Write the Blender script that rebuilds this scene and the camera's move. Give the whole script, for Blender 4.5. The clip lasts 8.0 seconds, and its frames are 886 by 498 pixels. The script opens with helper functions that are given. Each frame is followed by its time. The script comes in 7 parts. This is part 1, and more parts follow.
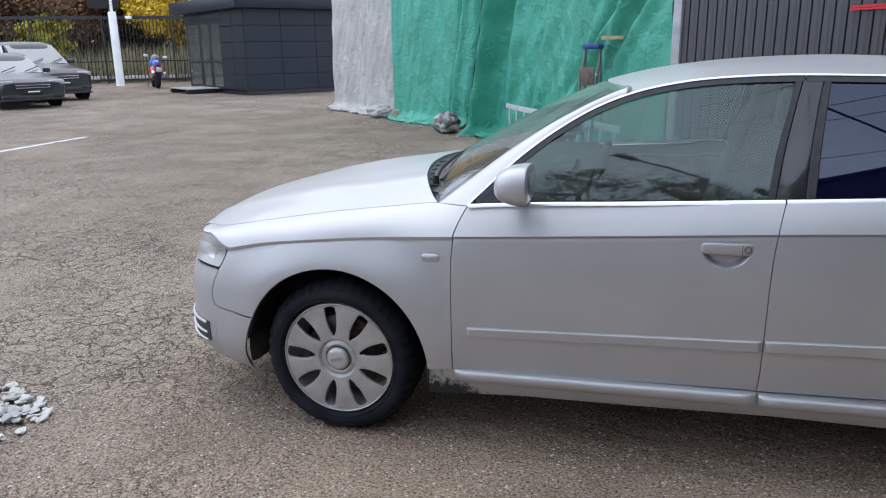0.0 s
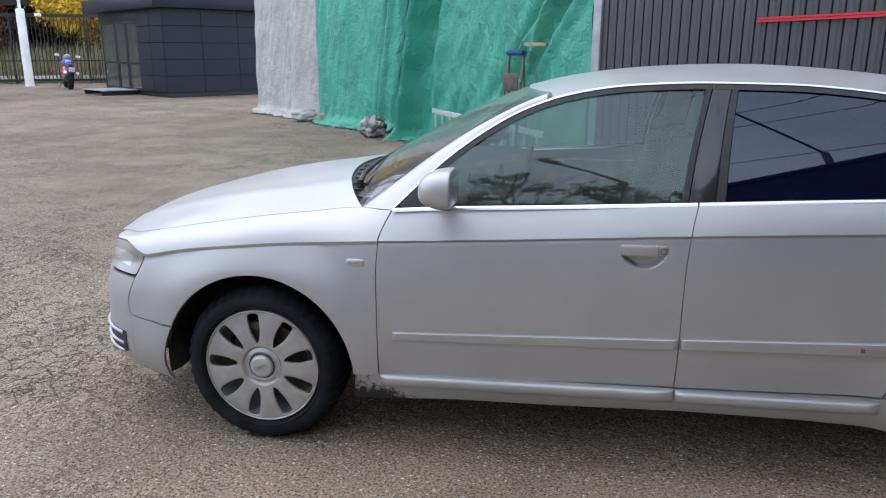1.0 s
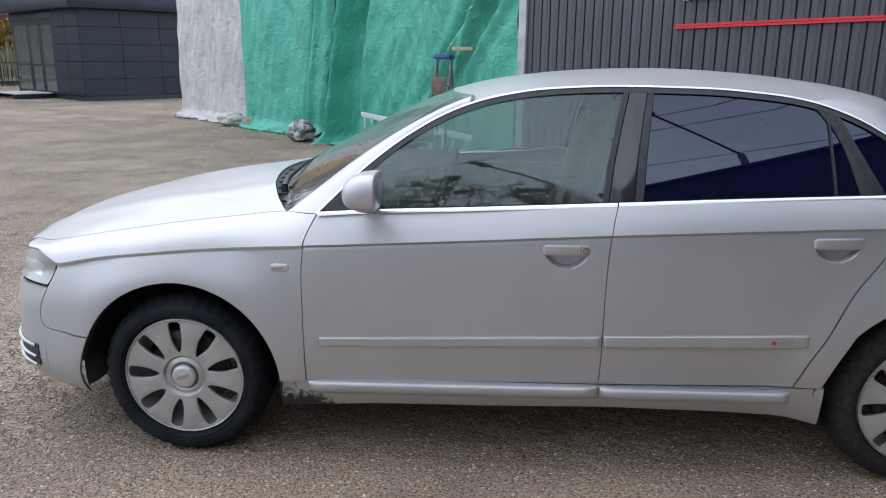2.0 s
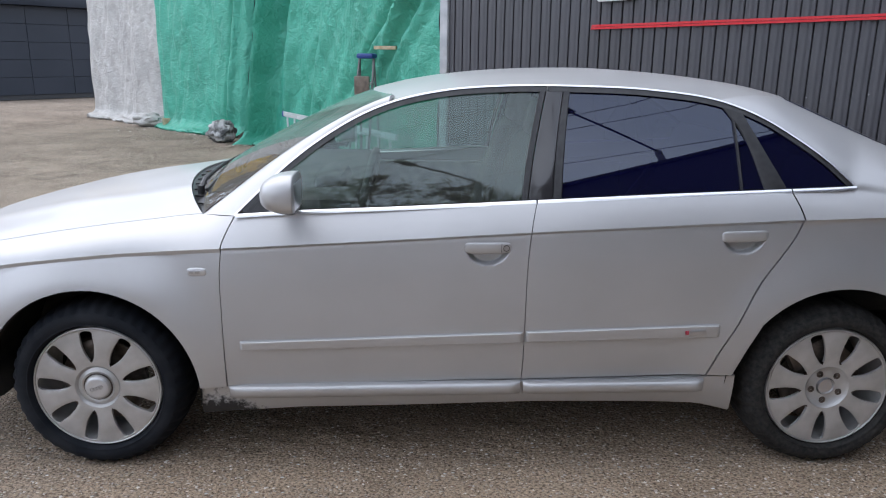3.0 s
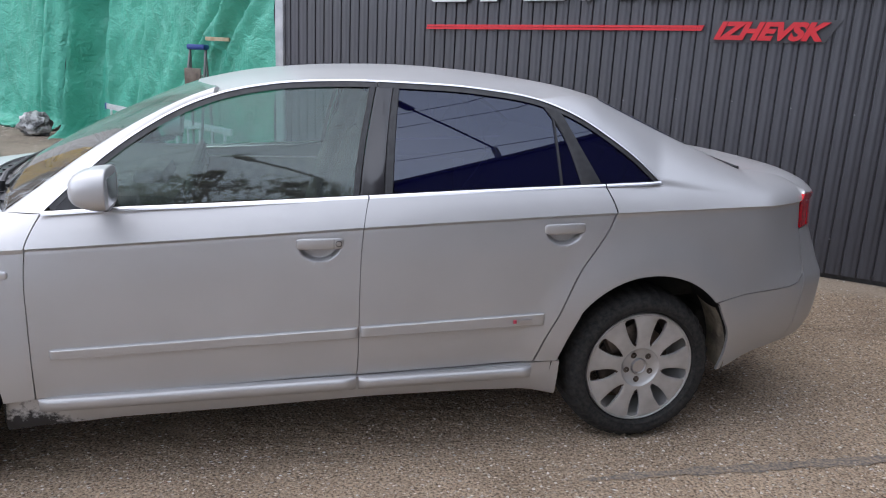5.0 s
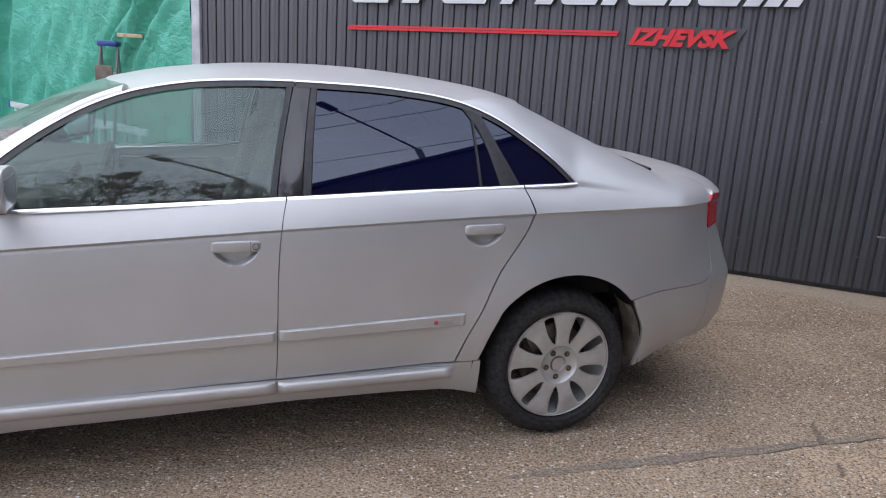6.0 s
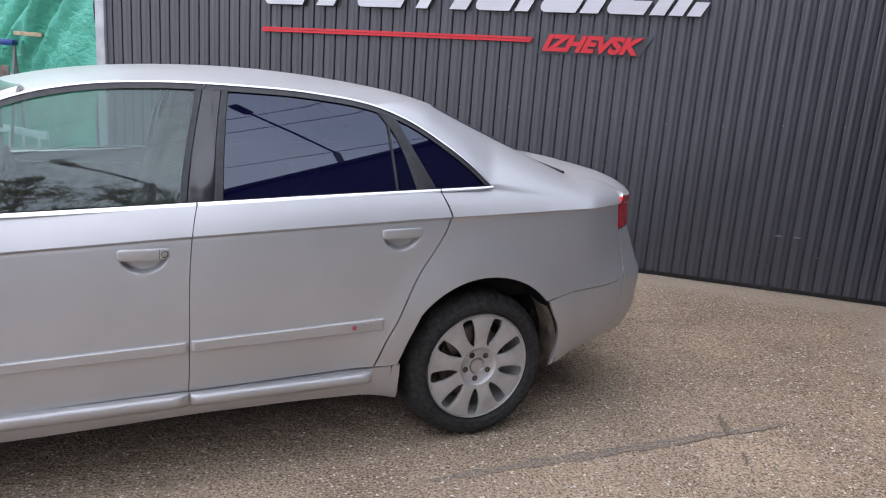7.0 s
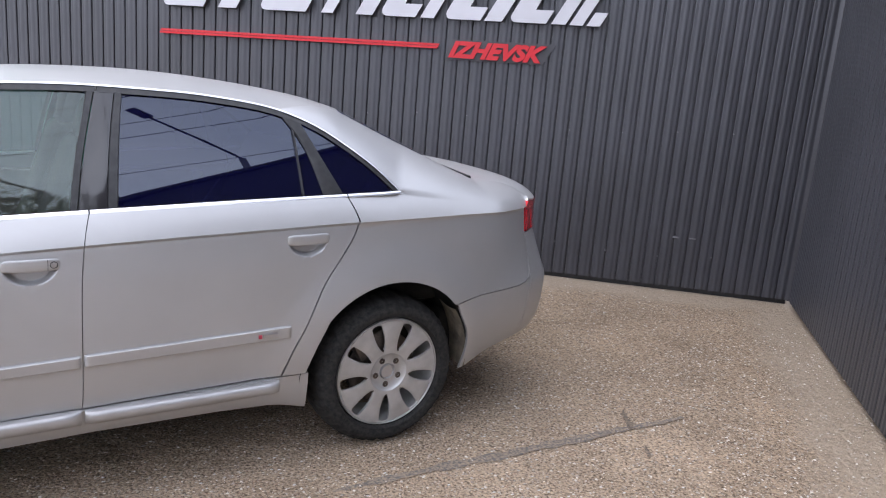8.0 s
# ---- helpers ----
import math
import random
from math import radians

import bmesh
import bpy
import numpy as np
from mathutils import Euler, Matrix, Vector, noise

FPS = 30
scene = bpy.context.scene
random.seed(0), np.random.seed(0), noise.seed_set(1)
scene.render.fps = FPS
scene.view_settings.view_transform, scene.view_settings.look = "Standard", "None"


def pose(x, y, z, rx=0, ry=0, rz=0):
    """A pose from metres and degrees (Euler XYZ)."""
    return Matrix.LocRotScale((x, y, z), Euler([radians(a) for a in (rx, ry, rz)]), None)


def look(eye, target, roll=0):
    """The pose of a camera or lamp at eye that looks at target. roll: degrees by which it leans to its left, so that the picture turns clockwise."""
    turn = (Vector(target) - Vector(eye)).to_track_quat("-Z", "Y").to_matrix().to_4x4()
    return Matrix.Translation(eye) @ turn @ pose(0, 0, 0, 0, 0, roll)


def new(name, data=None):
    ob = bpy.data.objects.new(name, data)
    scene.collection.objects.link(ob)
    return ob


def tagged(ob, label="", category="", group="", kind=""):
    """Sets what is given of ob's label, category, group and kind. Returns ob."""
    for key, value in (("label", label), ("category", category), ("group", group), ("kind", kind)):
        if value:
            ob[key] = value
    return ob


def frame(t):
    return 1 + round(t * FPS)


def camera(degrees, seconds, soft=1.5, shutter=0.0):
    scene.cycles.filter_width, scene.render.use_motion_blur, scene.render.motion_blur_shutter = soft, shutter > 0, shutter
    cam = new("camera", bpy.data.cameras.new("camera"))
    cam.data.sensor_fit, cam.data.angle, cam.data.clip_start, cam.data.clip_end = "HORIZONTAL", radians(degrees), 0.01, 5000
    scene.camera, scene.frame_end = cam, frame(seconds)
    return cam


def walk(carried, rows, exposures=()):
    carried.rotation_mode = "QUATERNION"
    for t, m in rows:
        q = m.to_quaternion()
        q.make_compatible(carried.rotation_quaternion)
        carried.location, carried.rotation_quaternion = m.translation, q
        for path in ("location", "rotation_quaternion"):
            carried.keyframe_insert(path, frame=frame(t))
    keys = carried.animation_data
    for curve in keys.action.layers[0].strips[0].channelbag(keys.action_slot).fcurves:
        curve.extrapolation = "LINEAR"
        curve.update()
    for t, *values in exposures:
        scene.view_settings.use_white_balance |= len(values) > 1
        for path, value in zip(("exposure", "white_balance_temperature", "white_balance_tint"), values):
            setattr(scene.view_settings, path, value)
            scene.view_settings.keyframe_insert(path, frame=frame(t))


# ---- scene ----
cam = camera(61.7, 8.0, soft=1.1)
PATH = [
    (0, (1.109, -2.446, 1.476), (0.6, -0.585, 0.949), -0.8),
    (0.5, (1.115, -2.445, 1.476), (0.7, -0.56, 0.955), -0.3),
    (1, (1.121, -2.445, 1.476), (0.8, -0.54, 0.959), 0.1),
    (1.5, (1.132, -2.443, 1.471), (0.9, -0.522, 0.963), 0.4),
    (3, (1.168, -2.441, 1.472), (1.217, -0.507, 0.966), 0.7),
    (3.5, (1.177, -2.442, 1.468), (1.331, -0.514, 0.961), 1.1),
    (4, (1.19, -2.447, 1.466), (1.448, -0.529, 0.961), 1.5),
    (4.5, (1.202, -2.448, 1.465), (1.562, -0.546, 0.962), 2.1),
    (6, (1.235, -2.45, 1.464), (1.884, -0.622, 0.979), 3.6),
    (6.5, (1.245, -2.451, 1.462), (1.989, -0.656, 0.988), 3.8),
    (7, (1.249, -2.451, 1.466), (2.095, -0.699, 1.004), 4.2),
    (7.5, (1.253, -2.456, 1.463), (2.206, -0.754, 1.019), 4.5),
    (8, (1.263, -2.456, 1.462), (2.318, -0.812, 1.034), 4.8),
]
walk(cam, [(t, look(eye, target, roll)) for t, eye, target, roll in PATH],
     ((0, 0.66, 6350, 12), (1.5, 0.72, 6450, 12), (4.5, 0.92, 6650, 14), (6.5, 1.10, 6700, 16), (8, 1.30, 6700, 16)))

# ---- light ----
SUN_DIR = (-0.37, 0.30, 0.88)
world = bpy.data.worlds.new("overcast_sky")
scene.world = world
world.use_nodes = True
wt = world.node_tree
bg = wt.nodes["Background"]
sky = wt.nodes.new("ShaderNodeTexSky")
sky.sky_type = "NISHITA"
sky.sun_disc = False
sky.sun_elevation = radians(62)
sky.sun_rotation = radians(309)
sky.dust_density = 1.0
veil = wt.nodes.new("ShaderNodeMix")
veil.data_type = "RGBA"
cloud = wt.nodes.new("ShaderNodeTexNoise")
cloud.inputs["Scale"].default_value = 2.2
cloud.inputs["Detail"].default_value = 5.0
cramp = wt.nodes.new("ShaderNodeValToRGB")
cramp.color_ramp.elements[0].position, cramp.color_ramp.elements[0].color = 0.30, (7.0, 8.2, 10.4, 1)
cramp.color_ramp.elements[1].position, cramp.color_ramp.elements[1].color = 0.72, (10.9, 12.0, 13.9, 1)
wt.links.new(cloud.outputs["Fac"], cramp.inputs[0])
veil.inputs[0].default_value = 0.90
wt.links.new(sky.outputs[0], veil.inputs[6])
wt.links.new(cramp.outputs[0], veil.inputs[7])
# an overcast sky, thinner and brighter towards the horizon than overhead
sky_co = wt.nodes.new("ShaderNodeTexCoord")
sky_xyz = wt.nodes.new("ShaderNodeSeparateXYZ")
sky_fall = wt.nodes.new("ShaderNodeMapRange")
sky_fall.inputs["To Min"].default_value, sky_fall.inputs["To Max"].default_value = 1.18, 0.62
sky_mul = wt.nodes.new("ShaderNodeMix")
sky_mul.data_type, sky_mul.blend_type = "RGBA", "MULTIPLY"
sky_mul.inputs[0].default_value = 1.0
wt.links.new(sky_co.outputs["Generated"], sky_xyz.inputs[0])
wt.links.new(sky_xyz.outputs[2], sky_fall.inputs["Value"])
wt.links.new(veil.outputs[2], sky_mul.inputs[6])
wt.links.new(sky_fall.outputs[0], sky_mul.inputs[7])
wt.links.new(sky_mul.outputs[2], bg.inputs[0])
bg.inputs[1].default_value = 0.13
sun = new("sun", bpy.data.lights.new("sun", "SUN"))
sun.data.energy = 0.7
sun.data.angle = radians(65)
sun.data.color = (1.0, 0.96, 0.9)
sun.matrix_world = look(SUN_DIR, (0, 0, 0))

# ---- materials ----
def material(name, colour, rough=0.5, metal=0.0, **more):
    m = bpy.data.materials.new(name)
    m.use_nodes = True
    b = m.node_tree.nodes["Principled BSDF"]
    b.inputs["Base Color"].default_value = (*colour, 1)
    b.inputs["Roughness"].default_value = rough
    b.inputs["Metallic"].default_value = metal
    for key, value in more.items():
        b.inputs[key.replace("_", " ")].default_value = value
    return m


def noisy(m, colour_a, colour_b, scale, detail=6.0, bump=0.0, bump_scale=None, lo=0.35, hi=0.65, rough=None, distance=0.01):
    """Colour varying between two tones, with fine relief, in object space."""
    t = m.node_tree
    b = t.nodes["Principled BSDF"]
    co = t.nodes.new("ShaderNodeTexCoord")
    n = t.nodes.new("ShaderNodeTexNoise")
    n.inputs["Scale"].default_value, n.inputs["Detail"].default_value = scale, detail
    r = t.nodes.new("ShaderNodeValToRGB")
    r.color_ramp.elements[0].position, r.color_ramp.elements[0].color = lo, (*colour_a, 1)
    r.color_ramp.elements[1].position, r.color_ramp.elements[1].color = hi, (*colour_b, 1)
    t.links.new(co.outputs["Object"], n.inputs["Vector"])
    t.links.new(n.outputs["Fac"], r.inputs[0])
    t.links.new(r.outputs[0], b.inputs["Base Color"])
    if rough:
        q = t.nodes.new("ShaderNodeMapRange")
        q.inputs["To Min"].default_value, q.inputs["To Max"].default_value = rough
        t.links.new(n.outputs["Fac"], q.inputs["Value"])
        t.links.new(q.outputs[0], b.inputs["Roughness"])
    if bump:
        n2 = t.nodes.new("ShaderNodeTexNoise")
        n2.inputs["Scale"].default_value, n2.inputs["Detail"].default_value = bump_scale or scale * 6, 8
        t.links.new(co.outputs["Object"], n2.inputs["Vector"])
        u = t.nodes.new("ShaderNodeBump")
        u.inputs["Strength"].default_value, u.inputs["Distance"].default_value = bump, distance
        t.links.new(n2.outputs["Fac"], u.inputs["Height"])
        t.links.new(u.outputs[0], b.inputs["Normal"])
    return m


def glass(name, tint, gloss=(1.0, 1.0, 1.0), haze=0.0, film=(.44, .43, .39)):
    """Thin window glass: tinted see-through with a Fresnel mirror on top and a diffuse film: dust, dye or, on the
    gatehouse, painted reflection.
    """
    m = bpy.data.materials.new(name)
    m.use_nodes = True
    t = m.node_tree
    t.nodes.remove(t.nodes["Principled BSDF"])
    out = t.nodes["Material Output"]
    a = t.nodes.new("ShaderNodeBsdfTransparent")
    a.inputs[0].default_value = (*tint, 1)
    g = t.nodes.new("ShaderNodeBsdfGlossy")
    g.inputs["Roughness"].default_value = 0.0
    g.inputs["Color"].default_value = (*gloss, 1)
    f = t.nodes.new("ShaderNodeFresnel")
    f.inputs["IOR"].default_value = 1.78
    mix = t.nodes.new("ShaderNodeMixShader")
    t.links.new(f.outputs[0], mix.inputs[0])
    t.links.new(a.outputs[0], mix.inputs[1])
    t.links.new(g.outputs[0], mix.inputs[2])
    film_ = t.nodes.new("ShaderNodeMixShader")
    film_.inputs[0].default_value = haze
    d = t.nodes.new("ShaderNodeBsdfDiffuse")
    d.inputs[0].default_value = (*film, 1)
    t.links.new(mix.outputs[0], film_.inputs[1])
    t.links.new(d.outputs[0], film_.inputs[2])
    t.links.new(film_.outputs[0], out.inputs[0])
    return m


PAINT = noisy(material("silver_paint", (0.60, 0.61, 0.625), 0.46, 0.60, Coat_Weight=0.35, Coat_Roughness=0.10),
              (0.452, 0.449, 0.448), (0.482, 0.479, 0.478), 3.0, rough=(0.43, 0.50))
CHROME = material("satin_chrome", (0.80, 0.80, 0.82), 0.28, 1.0)
ALLOY = noisy(material("alloy_paint", (0.50, 0.49, 0.475), 0.38, 0.55, Coat_Weight=0.3), (0.41, 0.402, 0.39), (0.50, 0.492, 0.48), 14.0, rough=(0.34, 0.5))
STEEL = noisy(material("dusty_brake_steel", (0.1, 0.09, 0.08), 0.5, 0.7), (0.06, 0.05, 0.045), (0.16, 0.13, 0.11), 30.0)
RUBBER = noisy(material("tyre_rubber", (0.02, 0.02, 0.021), 0.75, Specular_IOR_Level=.14), (0.008, 0.010, 0.014), (0.020, 0.022, 0.026), 9.0, bump=0.25, bump_scale=90, rough=(0.6, 0.85), distance=0.002)
RUBBER_DUSTY = noisy(material("dusty_tyre_rubber", (0.04, 0.038, 0.035), 0.8, Specular_IOR_Level=.14), (0.016, 0.016, 0.017), (0.044, 0.041, 0.037), 70.0, bump=0.25, bump_scale=90, rough=(0.7, 0.9), distance=0.002, lo=0.30, hi=0.78)
BLACK = noisy(material("black_trim_plastic", (0.022, 0.022, 0.024), 0.45), (0.016, 0.016, 0.018), (0.032, 0.032, 0.034), 40.0)
SCUTTLE = noisy(material("dull_black_scuttle", (.03, .03, .032), .38), (.014, .014, .016), (.04, .04, .043), 14.0)
PILLAR = material("gloss_black_pillar_film", (0.025, 0.024, 0.026), 0.12, 0.0, Coat_Weight=0.5)
LINER = noisy(material("wheel_arch_liner", (0.014, 0.013, 0.012), 0.85), (0.010, 0.010, 0.010), (0.03, 0.027, 0.022), 12.0)
MUD = noisy(material("dried_mud_liner", (0.20, 0.165, 0.12), 0.9), (0.10, 0.085, 0.065), (0.27, 0.225, 0.165), 16.0, bump=0.4)
GLASS_FRONT = glass("green_tinted_glass", (0.44, 0.64, 0.60), (.86, 1.0, .98), .05)
GLASS_DARK = glass("dark_film_glass", (0.025, 0.025, 0.10), (.80, .88, 1.0), .10, (.018, .020, .16))
GLASS_SCREEN = glass("windscreen_glass", (0.62, 0.74, 0.70), (1.0, 1.0, 1.0), .16)
RED_LENS = material("red_lamp_lens", (0.62, 0.006, 0.016), 0.16, 0.0, Coat_Weight=0.5)
LAMP_LENS = material("headlamp_lens", (0.34, 0.34, 0.32), 0.36, 0.3, Coat_Weight=.35, Coat_Roughness=.12)
WHITE_LENS = material("indicator_lens", (0.55, 0.55, 0.56), 0.28, 0.5, Coat_Weight=.6)
CABIN = noisy(material("cabin_trim", (0.10, 0.10, 0.10), 0.8), (0.075, 0.075, 0.075), (0.13, 0.13, 0.125), 25.0)
SEAT = noisy(material("seat_cloth", (0.08, 0.08, 0.08), 0.9), (0.06, 0.06, 0.06), (0.10, 0.10, 0.098), 60.0)
BADGE_RED = material("badge_red", (0.42, 0.05, 0.08), 0.4)
BADGE_GREY = material("badge_grey", (0.45, 0.45, 0.46), 0.3, 0.8)

# sill paint with black scuffed grime low at its front end and along the lower edge
SILL_PAINT = PAINT.copy()
SILL_PAINT.name = "grimy_sill_paint"
st = SILL_PAINT.node_tree
sb_ = st.nodes["Principled BSDF"]
sco = st.nodes["Texture Coordinate"]
sxyz = st.nodes.new("ShaderNodeSeparateXYZ")
st.links.new(sco.outputs["Object"], sxyz.inputs[0])


def node_math(op, a, b):
    q = st.nodes.new("ShaderNodeMath")
    q.operation = op
    for i, s in enumerate((a, b)):
        if isinstance(s, float):
            q.inputs[i].default_value = s
        else:
            st.links.new(s, q.inputs[i])
    return q.outputs[0]


def node_range(src, a, b, c, d):
    q = st.nodes.new("ShaderNodeMapRange")
    for i, s in enumerate((a, b, c, d)):
        q.inputs[i + 1].default_value = s
    st.links.new(src, q.inputs[0])
    return q.outputs[0]


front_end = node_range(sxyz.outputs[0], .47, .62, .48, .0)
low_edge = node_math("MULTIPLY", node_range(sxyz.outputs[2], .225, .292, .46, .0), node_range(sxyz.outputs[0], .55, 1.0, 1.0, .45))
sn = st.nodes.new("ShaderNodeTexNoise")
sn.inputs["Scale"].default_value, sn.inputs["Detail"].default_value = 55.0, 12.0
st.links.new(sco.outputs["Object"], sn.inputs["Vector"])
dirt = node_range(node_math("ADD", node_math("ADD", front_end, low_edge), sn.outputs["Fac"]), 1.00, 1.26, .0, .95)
smix = st.nodes.new("ShaderNodeMix")
smix.data_type = "RGBA"
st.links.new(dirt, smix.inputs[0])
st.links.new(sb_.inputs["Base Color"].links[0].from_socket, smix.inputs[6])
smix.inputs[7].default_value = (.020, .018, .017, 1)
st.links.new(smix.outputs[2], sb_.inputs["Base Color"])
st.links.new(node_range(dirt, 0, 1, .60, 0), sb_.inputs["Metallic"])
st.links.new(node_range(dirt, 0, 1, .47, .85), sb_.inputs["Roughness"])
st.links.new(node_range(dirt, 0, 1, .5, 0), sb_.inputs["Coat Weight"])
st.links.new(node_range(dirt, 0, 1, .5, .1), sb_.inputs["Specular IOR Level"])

# ---- mesh helpers ----
def link_mesh(name, verts, faces, mat, parent=None, label="", smooth=40):
    me = bpy.data.meshes.new(name)
    me.from_pydata([tuple(map(float, v)) for v in verts], [], [tuple(int(i) for i in f) for f in faces])
    me.update()
    for m in (mat if isinstance(mat, (list, tuple)) else [mat]):
        me.materials.append(m)
    if smooth:
        me.polygons.foreach_set("use_smooth", [True] * len(me.polygons))
        me.set_sharp_from_angle(angle=radians(smooth))
    ob = new(name, me)
    if parent:
        ob.parent = parent
    if label:
        tagged(ob, label)
    return ob


def part(name, bm, mat, parent=None, label="", smooth=40):
    bmesh.ops.recalc_face_normals(bm, faces=bm.faces)
    me = bpy.data.meshes.new(name)
    bm.to_mesh(me)
    bm.free()
    me.materials.append(mat)
    if smooth:
        me.polygons.foreach_set("use_smooth", [True] * len(me.polygons))
        me.set_sharp_from_angle(angle=radians(smooth))
    ob = new(name, me)
    if parent:
        ob.parent = parent
    if label:
        tagged(ob, label)
    return ob


def empty(name, m, label, category, group="", kind=""):
    ob = new(name)
    ob.matrix_world = m
    return tagged(ob, label, category, group, kind)


def box_bm(size, at=(0, 0, 0), bevel=0.0, rot=None, bm=None, segments=2):
    """A bevelled block, added to bm where one is given."""
    b = bmesh.new()
    bmesh.ops.create_cube(b, size=1)
    bmesh.ops.scale(b, vec=size, verts=b.verts)
    if bevel:
        bmesh.ops.bevel(b, geom=b.edges[:], offset=bevel, segments=segments, profile=0.5, affect="EDGES")
    m = Matrix.Translation(at) @ (rot or Matrix())
    bmesh.ops.transform(b, matrix=m, verts=b.verts)
    if bm is None:
        return b
    me = bpy.data.meshes.new("tmp")
    b.to_mesh(me)
    b.free()
    bm.from_mesh(me)
    bpy.data.meshes.remove(me)
    return bm


def tube_bm(points, radius, sides=8, bm=None, radii=None, cap=True):
    """A round bar along a polyline."""
    bm = bm or bmesh.new()
    pts = [Vector(p) for p in points]
    rings = []
    for i, p in enumerate(pts):
        d = (pts[min(i + 1, len(pts) - 1)] - pts[max(i - 1, 0)]).normalized()
        q = d.to_track_quat("Z", "Y").to_matrix()
        r = radii[i] if radii else radius
        rings.append([bm.verts.new(p + q @ Vector((r * math.cos(2 * math.pi * k / sides), r * math.sin(2 * math.pi * k / sides), 0))) for k in range(sides)])
    for a, b in zip(rings, rings[1:]):
        for k in range(sides):
            bm.faces.new((a[k], a[(k + 1) % sides], b[(k + 1) % sides], b[k]))
    if cap:
        bm.faces.new(rings[0][::-1])
        bm.faces.new(rings[-1])
    return bm


def lathe(profile, sides=48, axis="y", turn=2 * math.pi):
    """Verts and faces of a profile [(radius, along)] spun about an axis."""
    verts, faces = [], []
    n = len(profile)
    for k in range(sides):
        a = turn * k / sides
        for r, h in profile:
            c, s = r * math.cos(a), r * math.sin(a)
            verts.append((c, h, s) if axis == "y" else (c, s, h))
    for k in range(sides):
        for i in range(n - 1):
            p, q = k * n + i, ((k + 1) % sides) * n + i
            faces.append((p, p + 1, q + 1, q))
    return verts, faces


def spline(pts, per=8):
    """A smooth polyline through points, as an array."""
    P = np.array(pts, float)
    d = np.maximum(np.linalg.norm(np.diff(P, axis=0), axis=1), 1e-9)
    m = np.diff(P, axis=0) / d[:, None]
    T = np.zeros_like(P)
    T[0], T[-1] = m[0], m[-1]
    for i in range(1, len(P) - 1):
        T[i] = (m[i - 1] * d[i] + m[i] * d[i - 1]) / (d[i] + d[i - 1])
    out = []
    for i in range(len(P) - 1):
        for k in range(per):
            a, h = k / per, d[i]
            out.append((2 * a ** 3 - 3 * a * a + 1) * P[i] + (a ** 3 - 2 * a * a + a) * h * T[i]
                       + (3 * a * a - 2 * a ** 3) * P[i + 1] + (a ** 3 - a * a) * h * T[i + 1])
    out.append(P[-1])
    return np.array(out)


def func(*pts):
    """A smooth function of one variable through points (x, y)."""
    q = spline(pts)
    return lambda v: np.interp(v, q[:, 0], q[:, 1])


def resample(pts, n):
    P = np.array(pts, float)
    s = np.concatenate([[0], np.cumsum(np.linalg.norm(np.diff(P, axis=0), axis=1))])
    t = np.linspace(0, s[-1], n)
    return np.stack([np.interp(t, s, P[:, k]) for k in range(P.shape[1])], 1)


def sheet(grid):
    """Verts and quads of an array [i, j, xyz]."""
    n, m = grid.shape[:2]
    verts = grid.reshape(-1, 3)
    faces = [(i * m + j, i * m + j + 1, (i + 1) * m + j + 1, (i + 1) * m + j) for i in range(n - 1) for j in range(m - 1)]
    return verts, faces


def edge_ring(n, m):
    return [j for j in range(m)] + [i * m + m - 1 for i in range(1, n)] + [(n - 1) * m + j for j in range(m - 2, -1, -1)] + [i * m for i in range(n - 2, 0, -1)]


def folded(grid, inward, gap=0.0014, fold=0.014):
    """A panel from a grid: its rim drawn back by the gap and folded inward."""
    g = np.array(grid, float)
    n, m = g.shape[:2]
    q = g.copy()
    for i in range(n):
        for j in range(m):
            if i in (0, n - 1) or j in (0, m - 1):
                ii, jj = min(max(i, 1), n - 2), min(max(j, 1), m - 2)
                v = g[ii, jj] - g[i, j]
                L = np.linalg.norm(v)
                if L > 1e-6:
                    q[i, j] = g[i, j] + v / L * min(gap * (1.4 if (i in (0, n - 1) and j in (0, m - 1)) else 1), L * 0.4)
    verts, faces = sheet(q)
    verts = [np.array(v) for v in verts]
    ring = edge_ring(n, m)
    base = len(verts)
    for k in ring:
        verts.append(verts[k] + np.array(inward) * fold)
    L = len(ring)
    for a in range(L):
        b = (a + 1) % L
        faces.append((ring[a], base + a, base + b, ring[b]))
    return verts, faces


def facing(geo, way):
    """The same faces, all turned so that on the whole they look along way."""
    verts, faces = geo
    n = Vector()
    for f in faces[::max(1, len(faces) // 60)]:
        a, b, c = (Vector(tuple(verts[i])) for i in f[:3])
        n += (b - a).cross(c - a)
    return (verts, faces) if n.dot(Vector(way)) > 0 else (verts, [f[::-1] for f in faces])


def joined(*pieces):
    verts, faces = [], []
    for v, f in pieces:
        k = len(verts)
        verts += list(v)
        faces += [tuple(i + k for i in q) for q in f]
    return verts, faces

# ---- the silver saloon: shape ----
# x runs to the rear from the front axle, y inward from the near flank, z up
AXLE, MID, HUB = 2.648, 0.886, 0.307
plan = spline([(-.878, .886), (-.872, .70), (-.848, .50), (-.80, .33), (-.74, .215), (-.66, .135), (-.55, .075), (-.40, .03), (-.2, .006), (.1, 0), (1.3, 0),
               (2.4, 0), (2.9, .012), (3.2, .045), (3.4, .10), (3.52, .17), (3.6, .27), (3.655, .42), (3.69, .62), (3.705, .886)], 12)
plan_s = np.concatenate([[0], np.cumsum(np.linalg.norm(np.diff(plan, axis=0), axis=1))])
plan_s = plan_s - np.interp(1.0, plan[:, 0], plan_s) + 1.0
NOSE, TAIL = plan_s[0], plan_s[-1]
